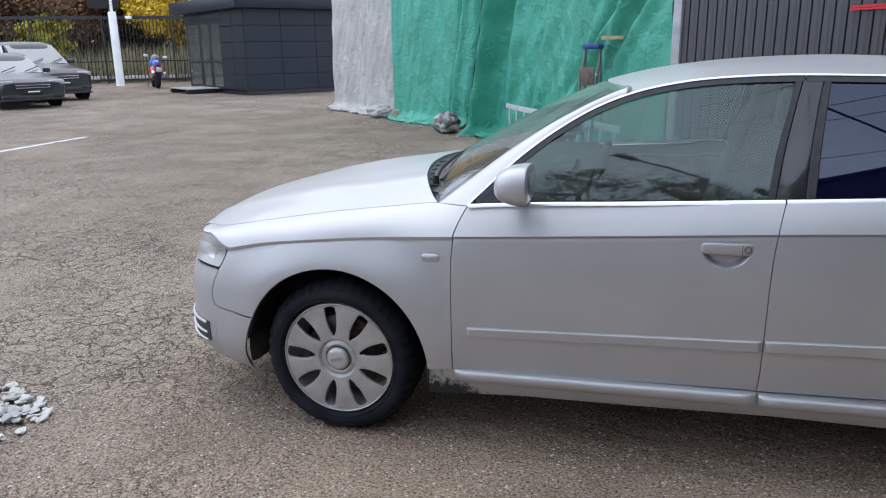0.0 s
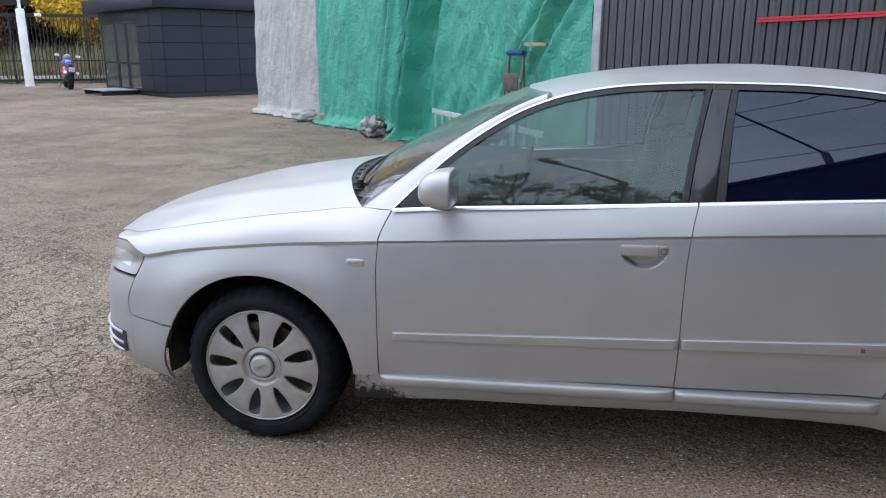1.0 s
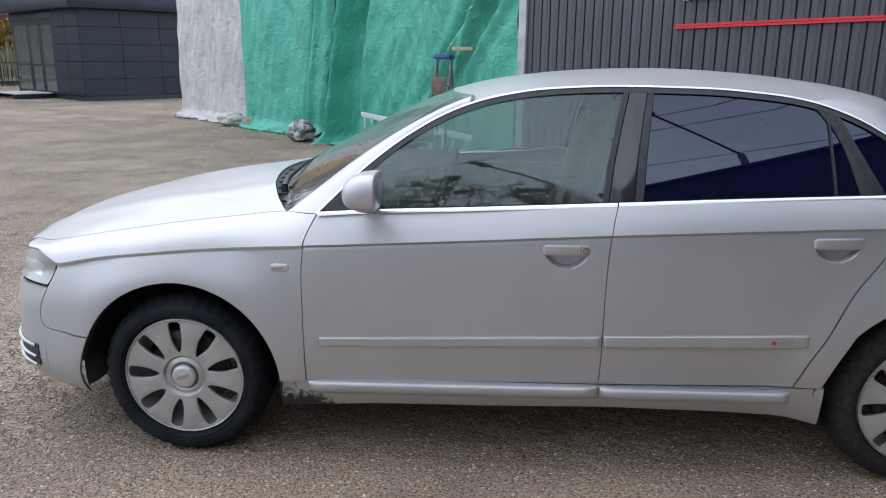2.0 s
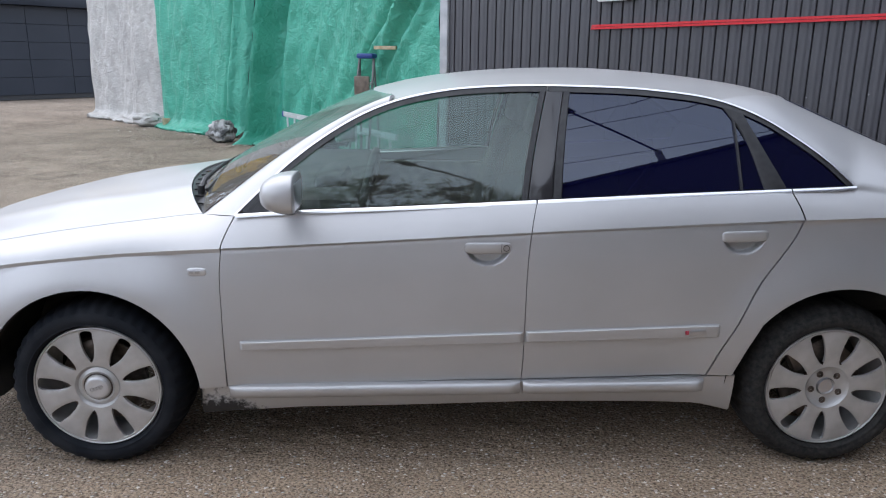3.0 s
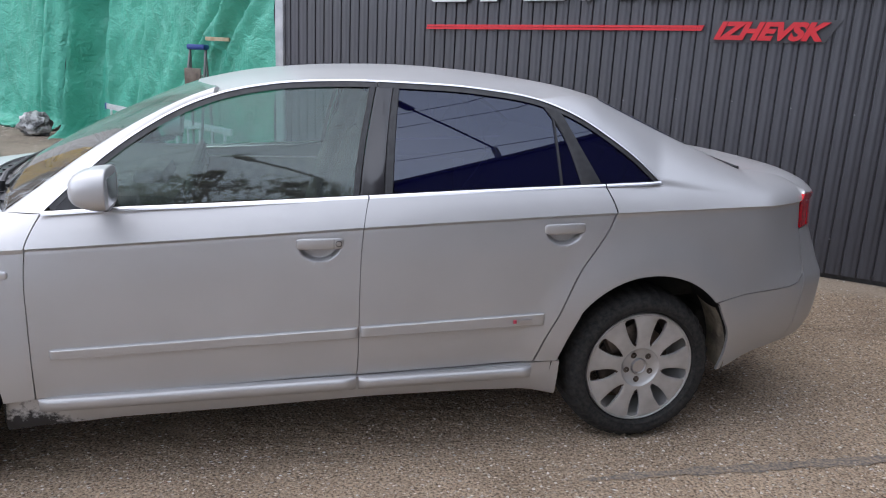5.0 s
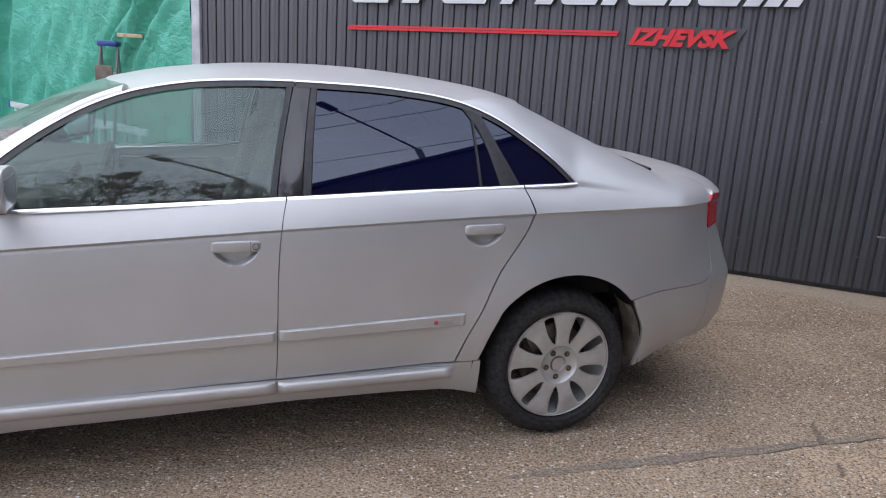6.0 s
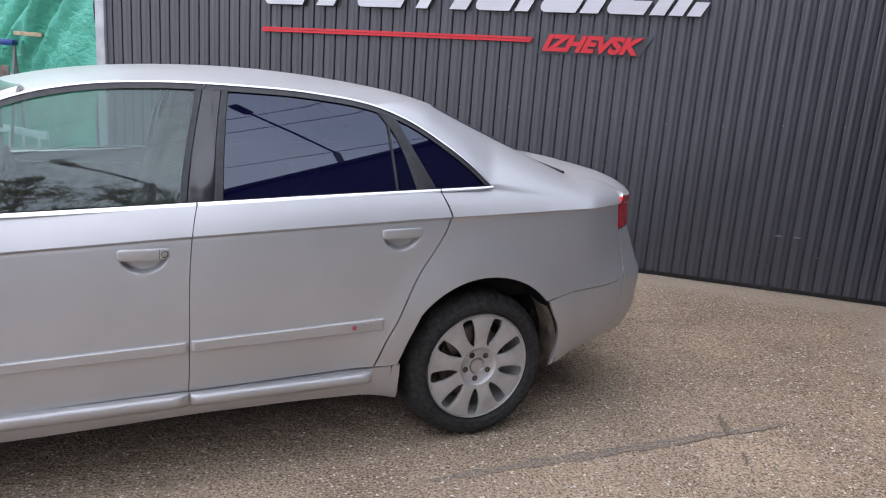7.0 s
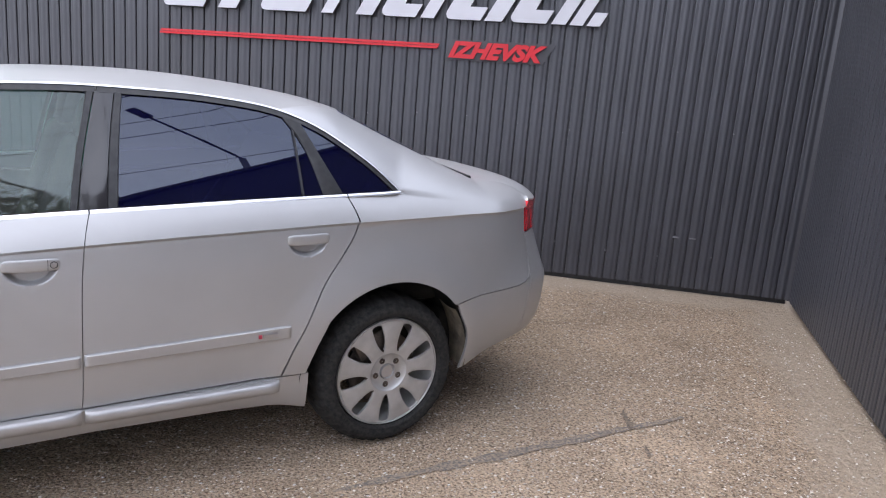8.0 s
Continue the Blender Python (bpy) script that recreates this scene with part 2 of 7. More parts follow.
crease_line = func((-2.0, .64), (-.9, .655), (-.6, .680), (-.457, .716), (-.289, .752), (-.063, .782), (.256, .809), (.473, .823), (1.06, .857), (1.53, .886),
              (1.9, .907), (2.47, .936), (2.78, .948), (3.02, .955), (3.3, .957), (5.0, .957))


def crease(u):
    return crease_line(u) + .003


below = func((0, .0085), (.007, .0160), (.018, .0145), (.05, .0115), (.12, .006), (.2, .003), (.3, 0), (.4, .002), (.5, .012), (.58, .03), (.7, .06))


def U(x):
    """The run along the flank's plan line at which it has this x."""
    return float(np.interp(x, plan[:, 0], plan_s))


def flank(u, z, out=0.0):
    """A point of the body's side below the crease."""
    x, y = np.interp(u, plan_s, plan[:, 0]), np.interp(u, plan_s, plan[:, 1])
    a, b = np.interp(u - .01, plan_s, plan[:, 0]), np.interp(u - .01, plan_s, plan[:, 1])
    c, d = np.interp(u + .01, plan_s, plan[:, 0]), np.interp(u + .01, plan_s, plan[:, 1])
    t = math.hypot(c - a, d - b) or 1
    nx, ny = -(d - b) / t, (c - a) / t
    o = float(below(min(max(crease(u) - z, 0), .7)))
    if u < .6:  # the front wing rolls softly into its crease
        o += .020 * min(max((.6 - u) / .5, 0), 1) * max(0, 1 - max(crease(u) - z, 0) / .17) ** 1.6
    for cx, cz in ((.003, .306), (2.645, .318)):
        r = math.hypot(x - cx, z - cz)
        if .3 < r < .58 and z > .2 and y < .1:
            k = min(max((.56 - r) / .17, 0), 1)
            o -= .019 * k * k * (3 - 2 * k)
    if u > 3.0 and z < .70:
        k = min(max((u - 3.0) / .25, 0), 1) * min(max((.69 - z) / .06, 0), 1)
        o -= .006 * k * k * (3 - 2 * k)
    for hx, top_, tilt in ((1.384, .8575, .012), (2.268, .9045, .036)):
        dx, dz = x - hx, z - (top_ - .0225 + tilt * (x - hx))
        if abs(dx) < .1 and abs(dz) < .07 and y < .06:
            d_ = math.hypot(dx / .076, dz / (.064 if dz < 0 else .016)) - 1
            k = min(max(-d_ / .20, 0), 1)
            o += .026 * k * k * (3 - 2 * k)
    if u < U(-.5) and z > .62 and x < -.4:
        o += .30 * (z - .62) * min(max((U(-.5) - u) / .14, 0), 1)
    if u > 3.15 and z > .63:
        k = min(max((u - 3.15) / .35, 0), 1) * min(max((z - .63) / .22, 0), 1)
        o += .075 * k
    o -= out
    return np.array((x + nx * o, y + ny * o, z))


def coons(bottom, top, left, right, nv, s=None, t=None):
    """A net of (u, z) filling four border lines; bottom and top carry the same count."""
    B, T = np.array(bottom, float), np.array(top, float)
    n = len(B)
    s = np.linspace(0, 1, n) if s is None else s
    t = np.linspace(0, 1, nv) if t is None else t
    Lf, Rt = (resample(spline(e, 6), 400)[np.round(t * 399).astype(int)] for e in (left, right))
    s, t = s[:, None, None], t[None, :, None]
    ruled = (1 - t) * B[:, None] + t * T[:, None]
    sides = (1 - s) * Lf[None] + s * Rt[None]
    both = (1 - s) * ((1 - t) * B[0] + t * T[0]) + s * ((1 - t) * B[-1] + t * T[-1])
    return ruled + sides - both


def on_flank(net, out=0.0):
    return np.array([[flank(u, z, out) for u, z in row] for row in net])


shoulder_y = func((-.78, .36), (-.70, .33), (-.60, .25), (-.49, .2), (-.35, .17), (-.23, .16), (0, .15), (.22, .15), (.33, .147), (.385, .135), (.44, .107), (.50, .078), (.56, .072), (.7, .072),
                  (2.6, .072), (2.75, .085), (3.0, .14), (3.15, .165), (3.25, .16), (3.345, .140))
shoulder_z = func((-.78, .728), (-.70, .746), (-.60, .760), (-.49, .783), (-.35, .812), (-.23, .834), (0, .872), (.22, .90), (.33, .915), (.40, .922), (.45, .923), (.50, .926), (.7, .940),
                  (1.06, .957), (1.55, .983), (2.0, 1.008), (2.45, 1.030), (2.65, 1.040), (2.75, 1.046), (3.0, 1.050), (3.15, 1.044), (3.25, 1.024), (3.345, .985))


def mirrored(verts, faces):
    return [(v[0], 2 * MID - v[1], v[2]) for v in verts], [f[::-1] for f in faces]


car = empty("saloon_car", Matrix(), "silver four-door saloon car parked on worn asphalt, dusty along the sills", "car")
IN = (0, 1, 0)


def both_sides(name, geo, mat, label="", parent=car, smooth=35):
    near = link_mesh(name, *geo, mat, parent, label, smooth)
    far = link_mesh(name, *mirrored(*geo), mat, parent, label, smooth)
    return near, far


def arc(cx, cz, r, a0, a1, n):
    return [(cx + r * math.cos(a), cz + r * math.sin(a)) for a in np.linspace(radians(a0), radians(a1), n)]


def shoulder_cut(a, b):
    """Shoulder strip whose ends follow slanting shut lines a and b, each (x at crease, x at belt)."""
    rows, n = 9, 30 + int(36 * max(0, b[0] - a[0] - .5))
    full = []
    for j in range(rows):
        t = j / (rows - 1)
        xs = np.linspace(a[0] + (a[1] - a[0]) * t ** 1.3, b[0] + (b[1] - b[0]) * t ** 1.3, n)
        col = []
        for x in xs:
            c = float(crease(x)) if x > -.483 else float(np.interp(x, [-.83, -.70, -.62, -.523, -.483], [.685, .739, .746, .732, .719]))
            p0 = flank(U(x), c)
            p0[1] -= .001
            p2 = np.array((x, float(shoulder_y(x)), float(shoulder_z(x))))
            w = min(max((.50 - x) / .35, 0), 1)
            p1 = np.array((x, p0[1] + (.40 - .24 * w) * (p2[1] - p0[1]), p0[2] + (.52 + .24 * w) * (p2[2] - p0[2])))
            col.append((1 - t) ** 2 * p0 + 2 * t * (1 - t) * p1 + t * t * p2)
        full.append(col)
    return np.array(full).transpose(1, 0, 2)


# front wing
EDGE_T = np.concatenate([np.linspace(0, .955, 17), [.985, 1.0]])
wing_low = [(U(-.558), .478), (U(-.545), .467), (U(-.51), .463), (-.445, .466), (-.395, .461)] + arc(.003, .306, .374, 156, 2, 34) + [(.395, .320), (.43, .322), (.47, .325)]
wing_low = np.array(wing_low)
f = (wing_low[:, 0] - wing_low[0, 0]) / (wing_low[-1, 0] - wing_low[0, 0])
wing_x = U(-.483) + f * (.473 - U(-.483))
wing_top = np.stack([wing_x, crease(wing_x)], 1)
net = coons(wing_low, wing_top, [(U(-.558), .478), (U(-.565), .50), (U(-.553), .562), (U(-.525), .623), (U(-.508), .65), (U(-.488), .69), (U(-.483), float(crease(U(-.483))))],
            [(.47, .325), (.469, .477), (.466, .604), (.466, .746), (.473, float(crease(.473)))], 19, None, EDGE_T)
wing = joined(folded(on_flank(net), IN), folded(shoulder_cut((-.69, -.69), (.471, .511)), (0, .3, -1), .001))
both_sides("front_wing", wing, PAINT)

# doors
def door_geo(left, right, x_bot0, x_bot1, z0, z1, sh0, sh1, dense):
    a, b = dense
    s = np.concatenate([np.linspace(0, a, 40), np.linspace(a, b, 66)[1:], np.linspace(b, 1, 14)[1:]])
    t = np.concatenate([np.linspace(0, .80, 30), np.linspace(.80, .985, 44)[1:], [1.0]])
    bot = np.stack([x_bot0 + (x_bot1 - x_bot0) * s, z0 + (z1 - z0) * s], 1)
    tx = left[-1][0] + (right[-1][0] - left[-1][0]) * s
    return joined(folded(on_flank(coons(bot, np.stack([tx, crease(tx)], 1), left, right, len(t), s, t)), IN), folded(shoulder_cut(sh0, sh1), (0, .6, -.4)))


c0, c1, c2 = float(crease(.473)), float(crease(1.533)), float(crease(2.468))
front_left = [(.472, .325), (.469, .477), (.466, .604), (.466, .746), (.473, c0)]
mid_line = [(1.517, .345), (1.519, .40), (1.520, .528), (1.521, .657), (1.525, .796), (1.533, c1)]
rear_right = [(2.180, .366), (2.215, .462), (2.262, .556), (2.337, .72), (2.398, .808), (2.446, .885), (2.468, c2)]
doors = both_sides("front_door", door_geo(front_left, mid_line, .472, 1.517, .325, .345, (.473, .514), (1.533, 1.553), (.78, .96)), PAINT)
rdoors = both_sides("rear_door", door_geo(mid_line, rear_right, 1.517, 2.180, .345, .366, (1.533, 1.553), (2.468, 2.434), (.70, .95)), PAINT)

# rear wing with the shut line of the boot and bumper
q_low = [(2.186, .366), (2.23, .366), (2.275, .367)] + arc(2.645, .318, .382, 173, 43.5, 34) + [(2.99, .595), (3.063, .606), (3.15, .612), (3.229, .616), (U(3.30), .622), (U(3.345), .634)]
q_low = np.array(q_low)
f = (q_low[:, 0] - q_low[0, 0]) / (q_low[-1, 0] - q_low[0, 0])
q_x = 2.472 + f * (U(3.375) - 2.472)
net = coons(q_low, np.stack([q_x, crease(q_x)], 1), [(2.186, .366)] + [(x + .004, z) for x, z in rear_right[1:-1]] + [(2.472, c2)],
            [(U(3.345), .634), (U(3.375), .665), (U(3.386), .74), (U(3.384), .84), (U(3.375), float(crease(3.4)))], 19, None, EDGE_T)
sh_quarter = shoulder_cut((2.472, 2.438), (2.664, 2.664))
REAR_EDGE = resample(spline([(2.50, .335, 1.327), (2.70, .325, 1.242), (2.95, .30, 1.140), (3.12, .265, 1.072)]), 24)
BOOT_END = flank(U(3.47), .985)
BOOT_EDGE = resample(spline([(3.12, .265, 1.072), (3.24, .27, 1.062), (3.36, .265, 1.034), tuple(BOOT_END)]), 14)
q_top = np.concatenate([resample(spline([p for p in REAR_EDGE if p[0] > 2.78]), 22), BOOT_EDGE[1:]])
q_bot = np.concatenate([np.array([flank(U(x), float(crease(U(x)))) for x in np.linspace(2.664, 3.12, 22)]),
                        np.array([flank(U(x), float(crease(U(x)))) for x in np.linspace(3.14, 3.388, 10)]), np.array([flank(u, .988) for u in np.linspace(U(3.40), U(3.47), 3)])])
rear_wing_skin = on_flank(net)

# sills below the doors
def strip(xs, sections):
    """Loft of sections: for each x a list of (y, z)."""
    return sheet(np.array([[(x, y, z) for y, z in sections(x)] for x in xs]))


def sill_sec(x):
    z1 = .321 + .024 * (x - .38) / 1.1 if x < 1.5 else .345 + .02 * (x - 1.5) / .7
    low = float(np.interp(x, [.37, .46, .72, 1.1, 1.56, 1.95, 2.17, 2.24, 2.285], [.196, .203, .220, .228, .243, .244, .238, .222, .208]))
    return [(.03, z1 - .003), (.016, z1 - .006), (.019, z1 - .05), (.034, low + .02), (.045, low + .004), (.07, low), (.30, low + .01)]


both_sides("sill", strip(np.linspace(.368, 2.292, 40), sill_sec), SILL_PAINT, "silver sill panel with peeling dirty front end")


def blade_sec(x0, x1, za, zb, h):
    def sec(x):
        t = (x - x0) / (x1 - x0)
        z = za + (zb - za) * t
        e = min(1, min(t, 1 - t) * (x1 - x0) / .03)
        w = .24 + .76 * math.sqrt(max(e, 0))
        return [(.015, z + .001), (.010 - .014 * w, z - .0015), (.009 - .020 * w, z - .005), (.009 - .0235 * w, z - .014), (.010 - .0245 * w, z - .026), (.012 - .022 * w, z - h * .70), (.015 - .016 * w, z - h * .88), (.020 - .006 * w, z - h), (.04, z - h)]
    return sec


for d, x0, x1, za, zb, h in ((doors, .476, 1.513, .326, .345, .055), (rdoors, 1.523, 2.176, .342, .352, .052)):
    geo = strip(np.linspace(x0, x1, 40), blade_sec(x0, x1, za, zb, h))
    link_mesh("sill_moulding", *geo, PAINT, d[0], "", 50)
    link_mesh("sill_moulding", *mirrored(*geo), PAINT, d[1], "", 50)


# rubbing strips on the doors
def rub(x0, x1, za, zb, h0, h1):
    def sec(x):
        t = (x - x0) / (x1 - x0)
        z, h = za + (zb - za) * t, h0 + (h1 - h0) * t
        e = min(1, min(x - x0, x1 - x) / .012)
        y = float(flank(x, z)[1])
        w = .013 * (.2 + .8 * math.sqrt(max(e, 0)))
        return [(y + .004, z + .001), (y - w * .82, z - .0004), (y - w, z - .0028), (y - w * .98, z - h * .5), (y - w * .88, z - h * .93), (y - w * .55, z - h), (y + .004, z - h)]
    return strip(np.concatenate([np.linspace(x0, x0 + .012, 5), np.linspace(x0 + .03, x1 - .03, 18), np.linspace(x1 - .012, x1, 5)]), sec)


for d, a in ((doors, (.524, 1.514, .496, .534, .031, .038)), (rdoors, (1.524, 2.208, .536, .566, .038, .045))):
    geo = rub(*a)
    link_mesh("rubbing_strip", *geo, PAINT, d[0], "", 35)
    link_mesh("rubbing_strip", *mirrored(*geo), PAINT, d[1], "", 35)
for dx, w, col, nm in ((2.090, .013, BADGE_RED, "badge_red_bar"), (2.128, .055, BADGE_GREY, "badge_grey_bar")):
    z = .566 - .022 - (2.208 - dx) * .044
    part(nm, box_bm((w, .004, .014), (dx, -.0185, z), .0015, Matrix.Rotation(radians(-2.4), 4, "Y")), col, rdoors[0])


# door handles: a painted pull bridging the cup pressed into the skin
def handle(hx, top_, tilt, lock, owner, far):
    x0, L, half = hx - .0805, .161, .0195
    y = float(flank(hx, top_ + .012)[1])
    for ob, flip in ((owner, 0), (far, 1)):
        grid = []
        for t in np.linspace(0, 1, 41):
            e = math.sqrt(max(1 - abs(2 * t - 1) ** 9, .0))
            lift = .013 - .004 * (2 * t - 1) ** 2
            zc = top_ - .003 - half + tilt * (x0 + L * t - hx)
            sec = []
            for k in range(20):
                a = 2 * math.pi * k / 20
                c, s = math.cos(a), math.sin(a)
                sec.append((x0 + L * t, y - lift - .006 * e * math.copysign(abs(c) ** .7, c) + .005, zc + half * (.35 + .65 * e) * math.copysign(abs(s) ** .6, s)))
            sec.append(sec[0])
            grid.append(sec)
        g = sheet(np.array(grid))
        pull = link_mesh("door_handle", *(mirrored(*g) if flip else g), PAINT, ob, "", 50)
        if lock:
            at = (hx + .0805 - .0175, y - .0125, top_ - .003 - half + .0005)
            v, fc = lathe([(.0001, -.002), (.005, -.002), (.0058, -.0005), (.0085, -.0005), (.0092, .002)], 20)
            g = ([(p[0] + at[0], p[1] + at[1], p[2] + at[2]) for p in v], fc)
            link_mesh("key_lock", *(mirrored(*g) if flip else g), BADGE_GREY, pull, "round key lock")
            v, fc = lathe([(.0088, .001), (.0092, -.0012), (.0108, -.0012), (.0112, .002)], 24)
            g = ([(p[0] + at[0], p[1] + at[1], p[2] + at[2]) for p in v], fc)
            link_mesh("lock_ring", *(mirrored(*g) if flip else g), BLACK, pull)
            bm = box_bm((.0014, .004, .034), (hx + .0805 - .034, (2 * MID - at[1] - .001) if flip else at[1] + .001, at[2]))
            part("handle_joint", bm, BLACK, pull)


handle(1.384, .8575, .012, True, doors[0], doors[1])
handle(2.268, .9045, .036, False, rdoors[0], rdoors[1])

# front bumper
n = 18
bx = np.linspace(U(-.558), U(-.385), n)
low = np.stack([bx, np.interp(bx, [U(-.60), U(-.53), U(-.41), U(-.385)], [.244, .240, .226, .213])], 1)
tx = np.linspace(U(-.556), U(-.341), n)
top = np.stack([tx, np.interp(tx, [U(-.556), U(-.54), U(-.51), U(-.445), U(-.395), U(-.341)], [.474, .465, .460, .462, .457, .454])], 1)
net1 = coons(low, top, [tuple(low[0]), (U(-.558), .36), tuple(top[0])], [tuple(low[-1]), (U(-.39), .29), (U(-.368), .39), tuple(top[-1])], 12)
bx = np.linspace(NOSE, U(-.558), 40)
low2 = np.stack([bx, np.interp(bx, [NOSE, U(-.84), U(-.65), U(-.558)], [.215, .235, .246, .242])], 1)
top2 = np.stack([bx, np.interp(bx, [NOSE, U(-.80), U(-.66), U(-.558)], [.585, .600, .617, .619])], 1)
right2 = [tuple(low2[-1]), (U(-.558), .36), (U(-.558), .474), (U(-.569), .50), (U(-.557), .562), (U(-.530), .617)]
top2[:, 0] = np.linspace(NOSE, U(-.530), 40)
net2 = coons(low2, top2, [tuple(low2[0]), (NOSE, .4), tuple(top2[0])], right2, 22)
g1, g2 = on_flank(net1), on_flank(net2)
for g in (g1, g2):  # underside tucks in
    for i in range(g.shape[0]):
        for j in range(g.shape[1]):
            k = max(0, (.34 - g[i, j, 2]) / .13)
            g[i, j, 1] += .035 * k * k
            g[i, j, 0] += .02 * k * k * (1 if g[i, j, 0] < -.6 else 0)
bump = joined(folded(g1, IN), folded(g2, (.6, .8, 0)))
tuck = joined(bump, mirrored(*bump))
link_mesh("front_bumper", *tuck, PAINT, car, "silver front bumper with fog lamp intakes", 35)


def on_nose(u0, u1, z0, z1, n=8, m=6, out=.004, skew=0.0, curve=0.0):
    return np.array([[flank(u + skew * (z - z0), z + curve * ((u - u0) / (u1 - u0)) ** 2, out) for z in np.linspace(z0, z1, m)] for u in np.linspace(u0, u1, n)])


# fog lamp intake with silver fins
ua, ub = U(-.80), U(-.597)
both_sides("fog_intake", folded(on_nose(ua, ub, .300, .385, 12, 6, .003), IN, 0, .004), BLACK)
for zc, h in ((.384, .016), (.338, .014), (.304, .012)):
    g = np.array([[flank(u, zc - h * t + (.02 - .05 * (u - ua) / (ub - ua)) * 0, .004 + .012 * math.sin(math.pi * t) * (1 - .75 * ((u - ua) / (ub - ua)))) for t in np.linspace(0, 1, 6)] for u in np.linspace(ua, ub - .02, 12)])
    both_sides("intake_fin", folded(g, IN, 0, .01), PAINT)

# grille, seen from the front only
link_mesh("grille", *folded(np.array([[flank(NOSE, z, .004) + np.array((0, dy, 0)) for z in np.linspace(.30, .66, 10)] for dy in np.linspace(-.26, .26, 10)]), (1, 0, 0), 0, .02), BLACK, car, "black single-frame grille")

# headlamps
lu0, lu1 = U(-.83), U(-.485)
n = 16
hx0, hx1 = np.linspace(lu0, U(-.528), n), np.linspace(lu0, U(-.486), n)
low = np.stack([hx0, np.interp(hx0, [lu0, U(-.66), U(-.60), U(-.528)], [.612, .626, .626, .628])], 1)
top = np.stack([hx1, np.interp(hx1, [lu0, U(-.70), U(-.62), U(-.523), U(-.486)], [.68, .735, .742, .728, .716])], 1)
net = coons(low, top, [tuple(low[0]), (lu0, .65), tuple(top[0])], [tuple(low[-1]), (U(-.512), .648), (U(-.490), .692), tuple(top[-1])], 8)
hg = on_flank(net)
lamps = both_sides("headlamp", folded(hg, IN, .003, .012), LAMP_LENS, "clear headlamp")
for ob, flip in zip(lamps, (0, 1)):
    g = on_flank(net[3:14, 2:6], .0012)
    geo = sheet(g)
    link_mesh("lamp_inner_band", *(mirrored(*geo) if flip else geo), WHITE_LENS, ob)

# side repeater on the wing
def rounded_lens(cx, y, cz, w, h, lift):
    """A small lens with rounded ends, domed towards the viewer."""
    bm = bmesh.new()
    rings = []
    for f, dy in ((1.0, .004), (1.0, -.35 * lift), (.93, -.75 * lift), (.80, -lift)):
        row = []
        for k in range(28):
            a = 2 * math.pi * k / 28
            c, s_ = math.cos(a), math.sin(a)
            row.append(bm.verts.new((cx + w / 2 * f * math.copysign(abs(c) ** .55, c), y + dy, cz + h / 2 * f * math.copysign(abs(s_) ** .55, s_))))
        rings.append(row)
    for p, q in zip(rings, rings[1:]):
        for k in range(28):
            bm.faces.new((p[k], p[(k + 1) % 28], q[(k + 1) % 28], q[k]))
    bm.faces.new(rings[-1])
    return bm


bm = rounded_lens(.389, float(flank(.389, .745)[1]), .745, .066, .029, .006)
ind = part("side_repeater", bm, WHITE_LENS, car, "clear side indicator lamp")
for dx in (-.018, .004):
    part("repeater_facet", box_bm((.016, .004, .010), (.389 + dx, float(flank(.389, .745)[1]) - .0055, .745), .0015), BADGE_GREY, ind)

# rear bumper
n = 20
bx = np.linspace(3.012, U(3.37), n)
low = np.stack([bx, np.interp(bx, [3.0, 3.08, 3.237, U(3.43)], [.262, .281, .327, .365])], 1)
tx = np.concatenate([np.linspace(2.935, U(3.345), n - 2), [U(3.37), U(3.388)]])
top = np.stack([tx, np.interp(tx, [2.935, 2.99, 3.063, 3.15, 3.229, U(3.30), U(3.345), U(3.388)], [.580, .594, .6045, .6105, .6145, .6205, .632, .665])], 1)
net1 = coons(low, top, [tuple(low[0]), (3.022, .36), (3.006, .45), (2.962, .527), tuple(top[0])], [tuple(low[-1]), (U(3.372), .5), tuple(top[-1])], 14)
bx = np.linspace(U(3.37), TAIL, 30)
low2 = np.stack([bx, np.interp(bx, [U(3.37), U(3.55), TAIL], [.352, .375, .37])], 1)
tx2 = np.linspace(U(3.386), TAIL, 30)
top2 = np.stack([tx2, np.interp(tx2, [U(3.36), U(3.60), U(3.64), TAIL], [.842, .842, .81, .79])], 1)
net2 = coons(low2, top2, [tuple(low2[0]), (U(3.374), .5), (U(3.388), .665), (U(3.390), .74), tuple(top2[0])], [tuple(low2[-1]), (TAIL, .6), tuple(top2[-1])], 22)
g1, g2 = on_flank(net1), on_flank(net2)
for g in (g1, g2):
    for i in range(g.shape[0]):
        for j in range(g.shape[1]):
            k = max(0, (.47 - g[i, j, 2]) / .16)
            w = min(max((g[i, j, 0] - 3.02) / .3, 0), 1)
            g[i, j, 1] += .03 * k * k * w
            g[i, j, 0] -= .03 * k * k * w
bump = joined(folded(g1, IN), folded(g2, (-.6, .8, 0)))
link_mesh("rear_bumper", *joined(bump, mirrored(*bump)), PAINT, car, "silver rear bumper", 35)

# tail lamps
n = 12
lx = np.linspace(U(3.387), U(3.60), n)
tl = np.linspace(U(3.392), U(3.62), n)
net = coons(np.stack([lx, np.full(n, .845)], 1), np.stack([tl, np.interp(tl, [U(3.39), U(3.62)], [.988, .975])], 1),
            [(U(3.387), .845), (U(3.378), .90), (U(3.380), .95), (U(3.392), .988)], [(U(3.60), .845), (U(3.62), .975)], 9)
both_sides("tail_lamp", folded(on_flank(net, .004), IN, .002, .02), RED_LENS, "red rear lamp")

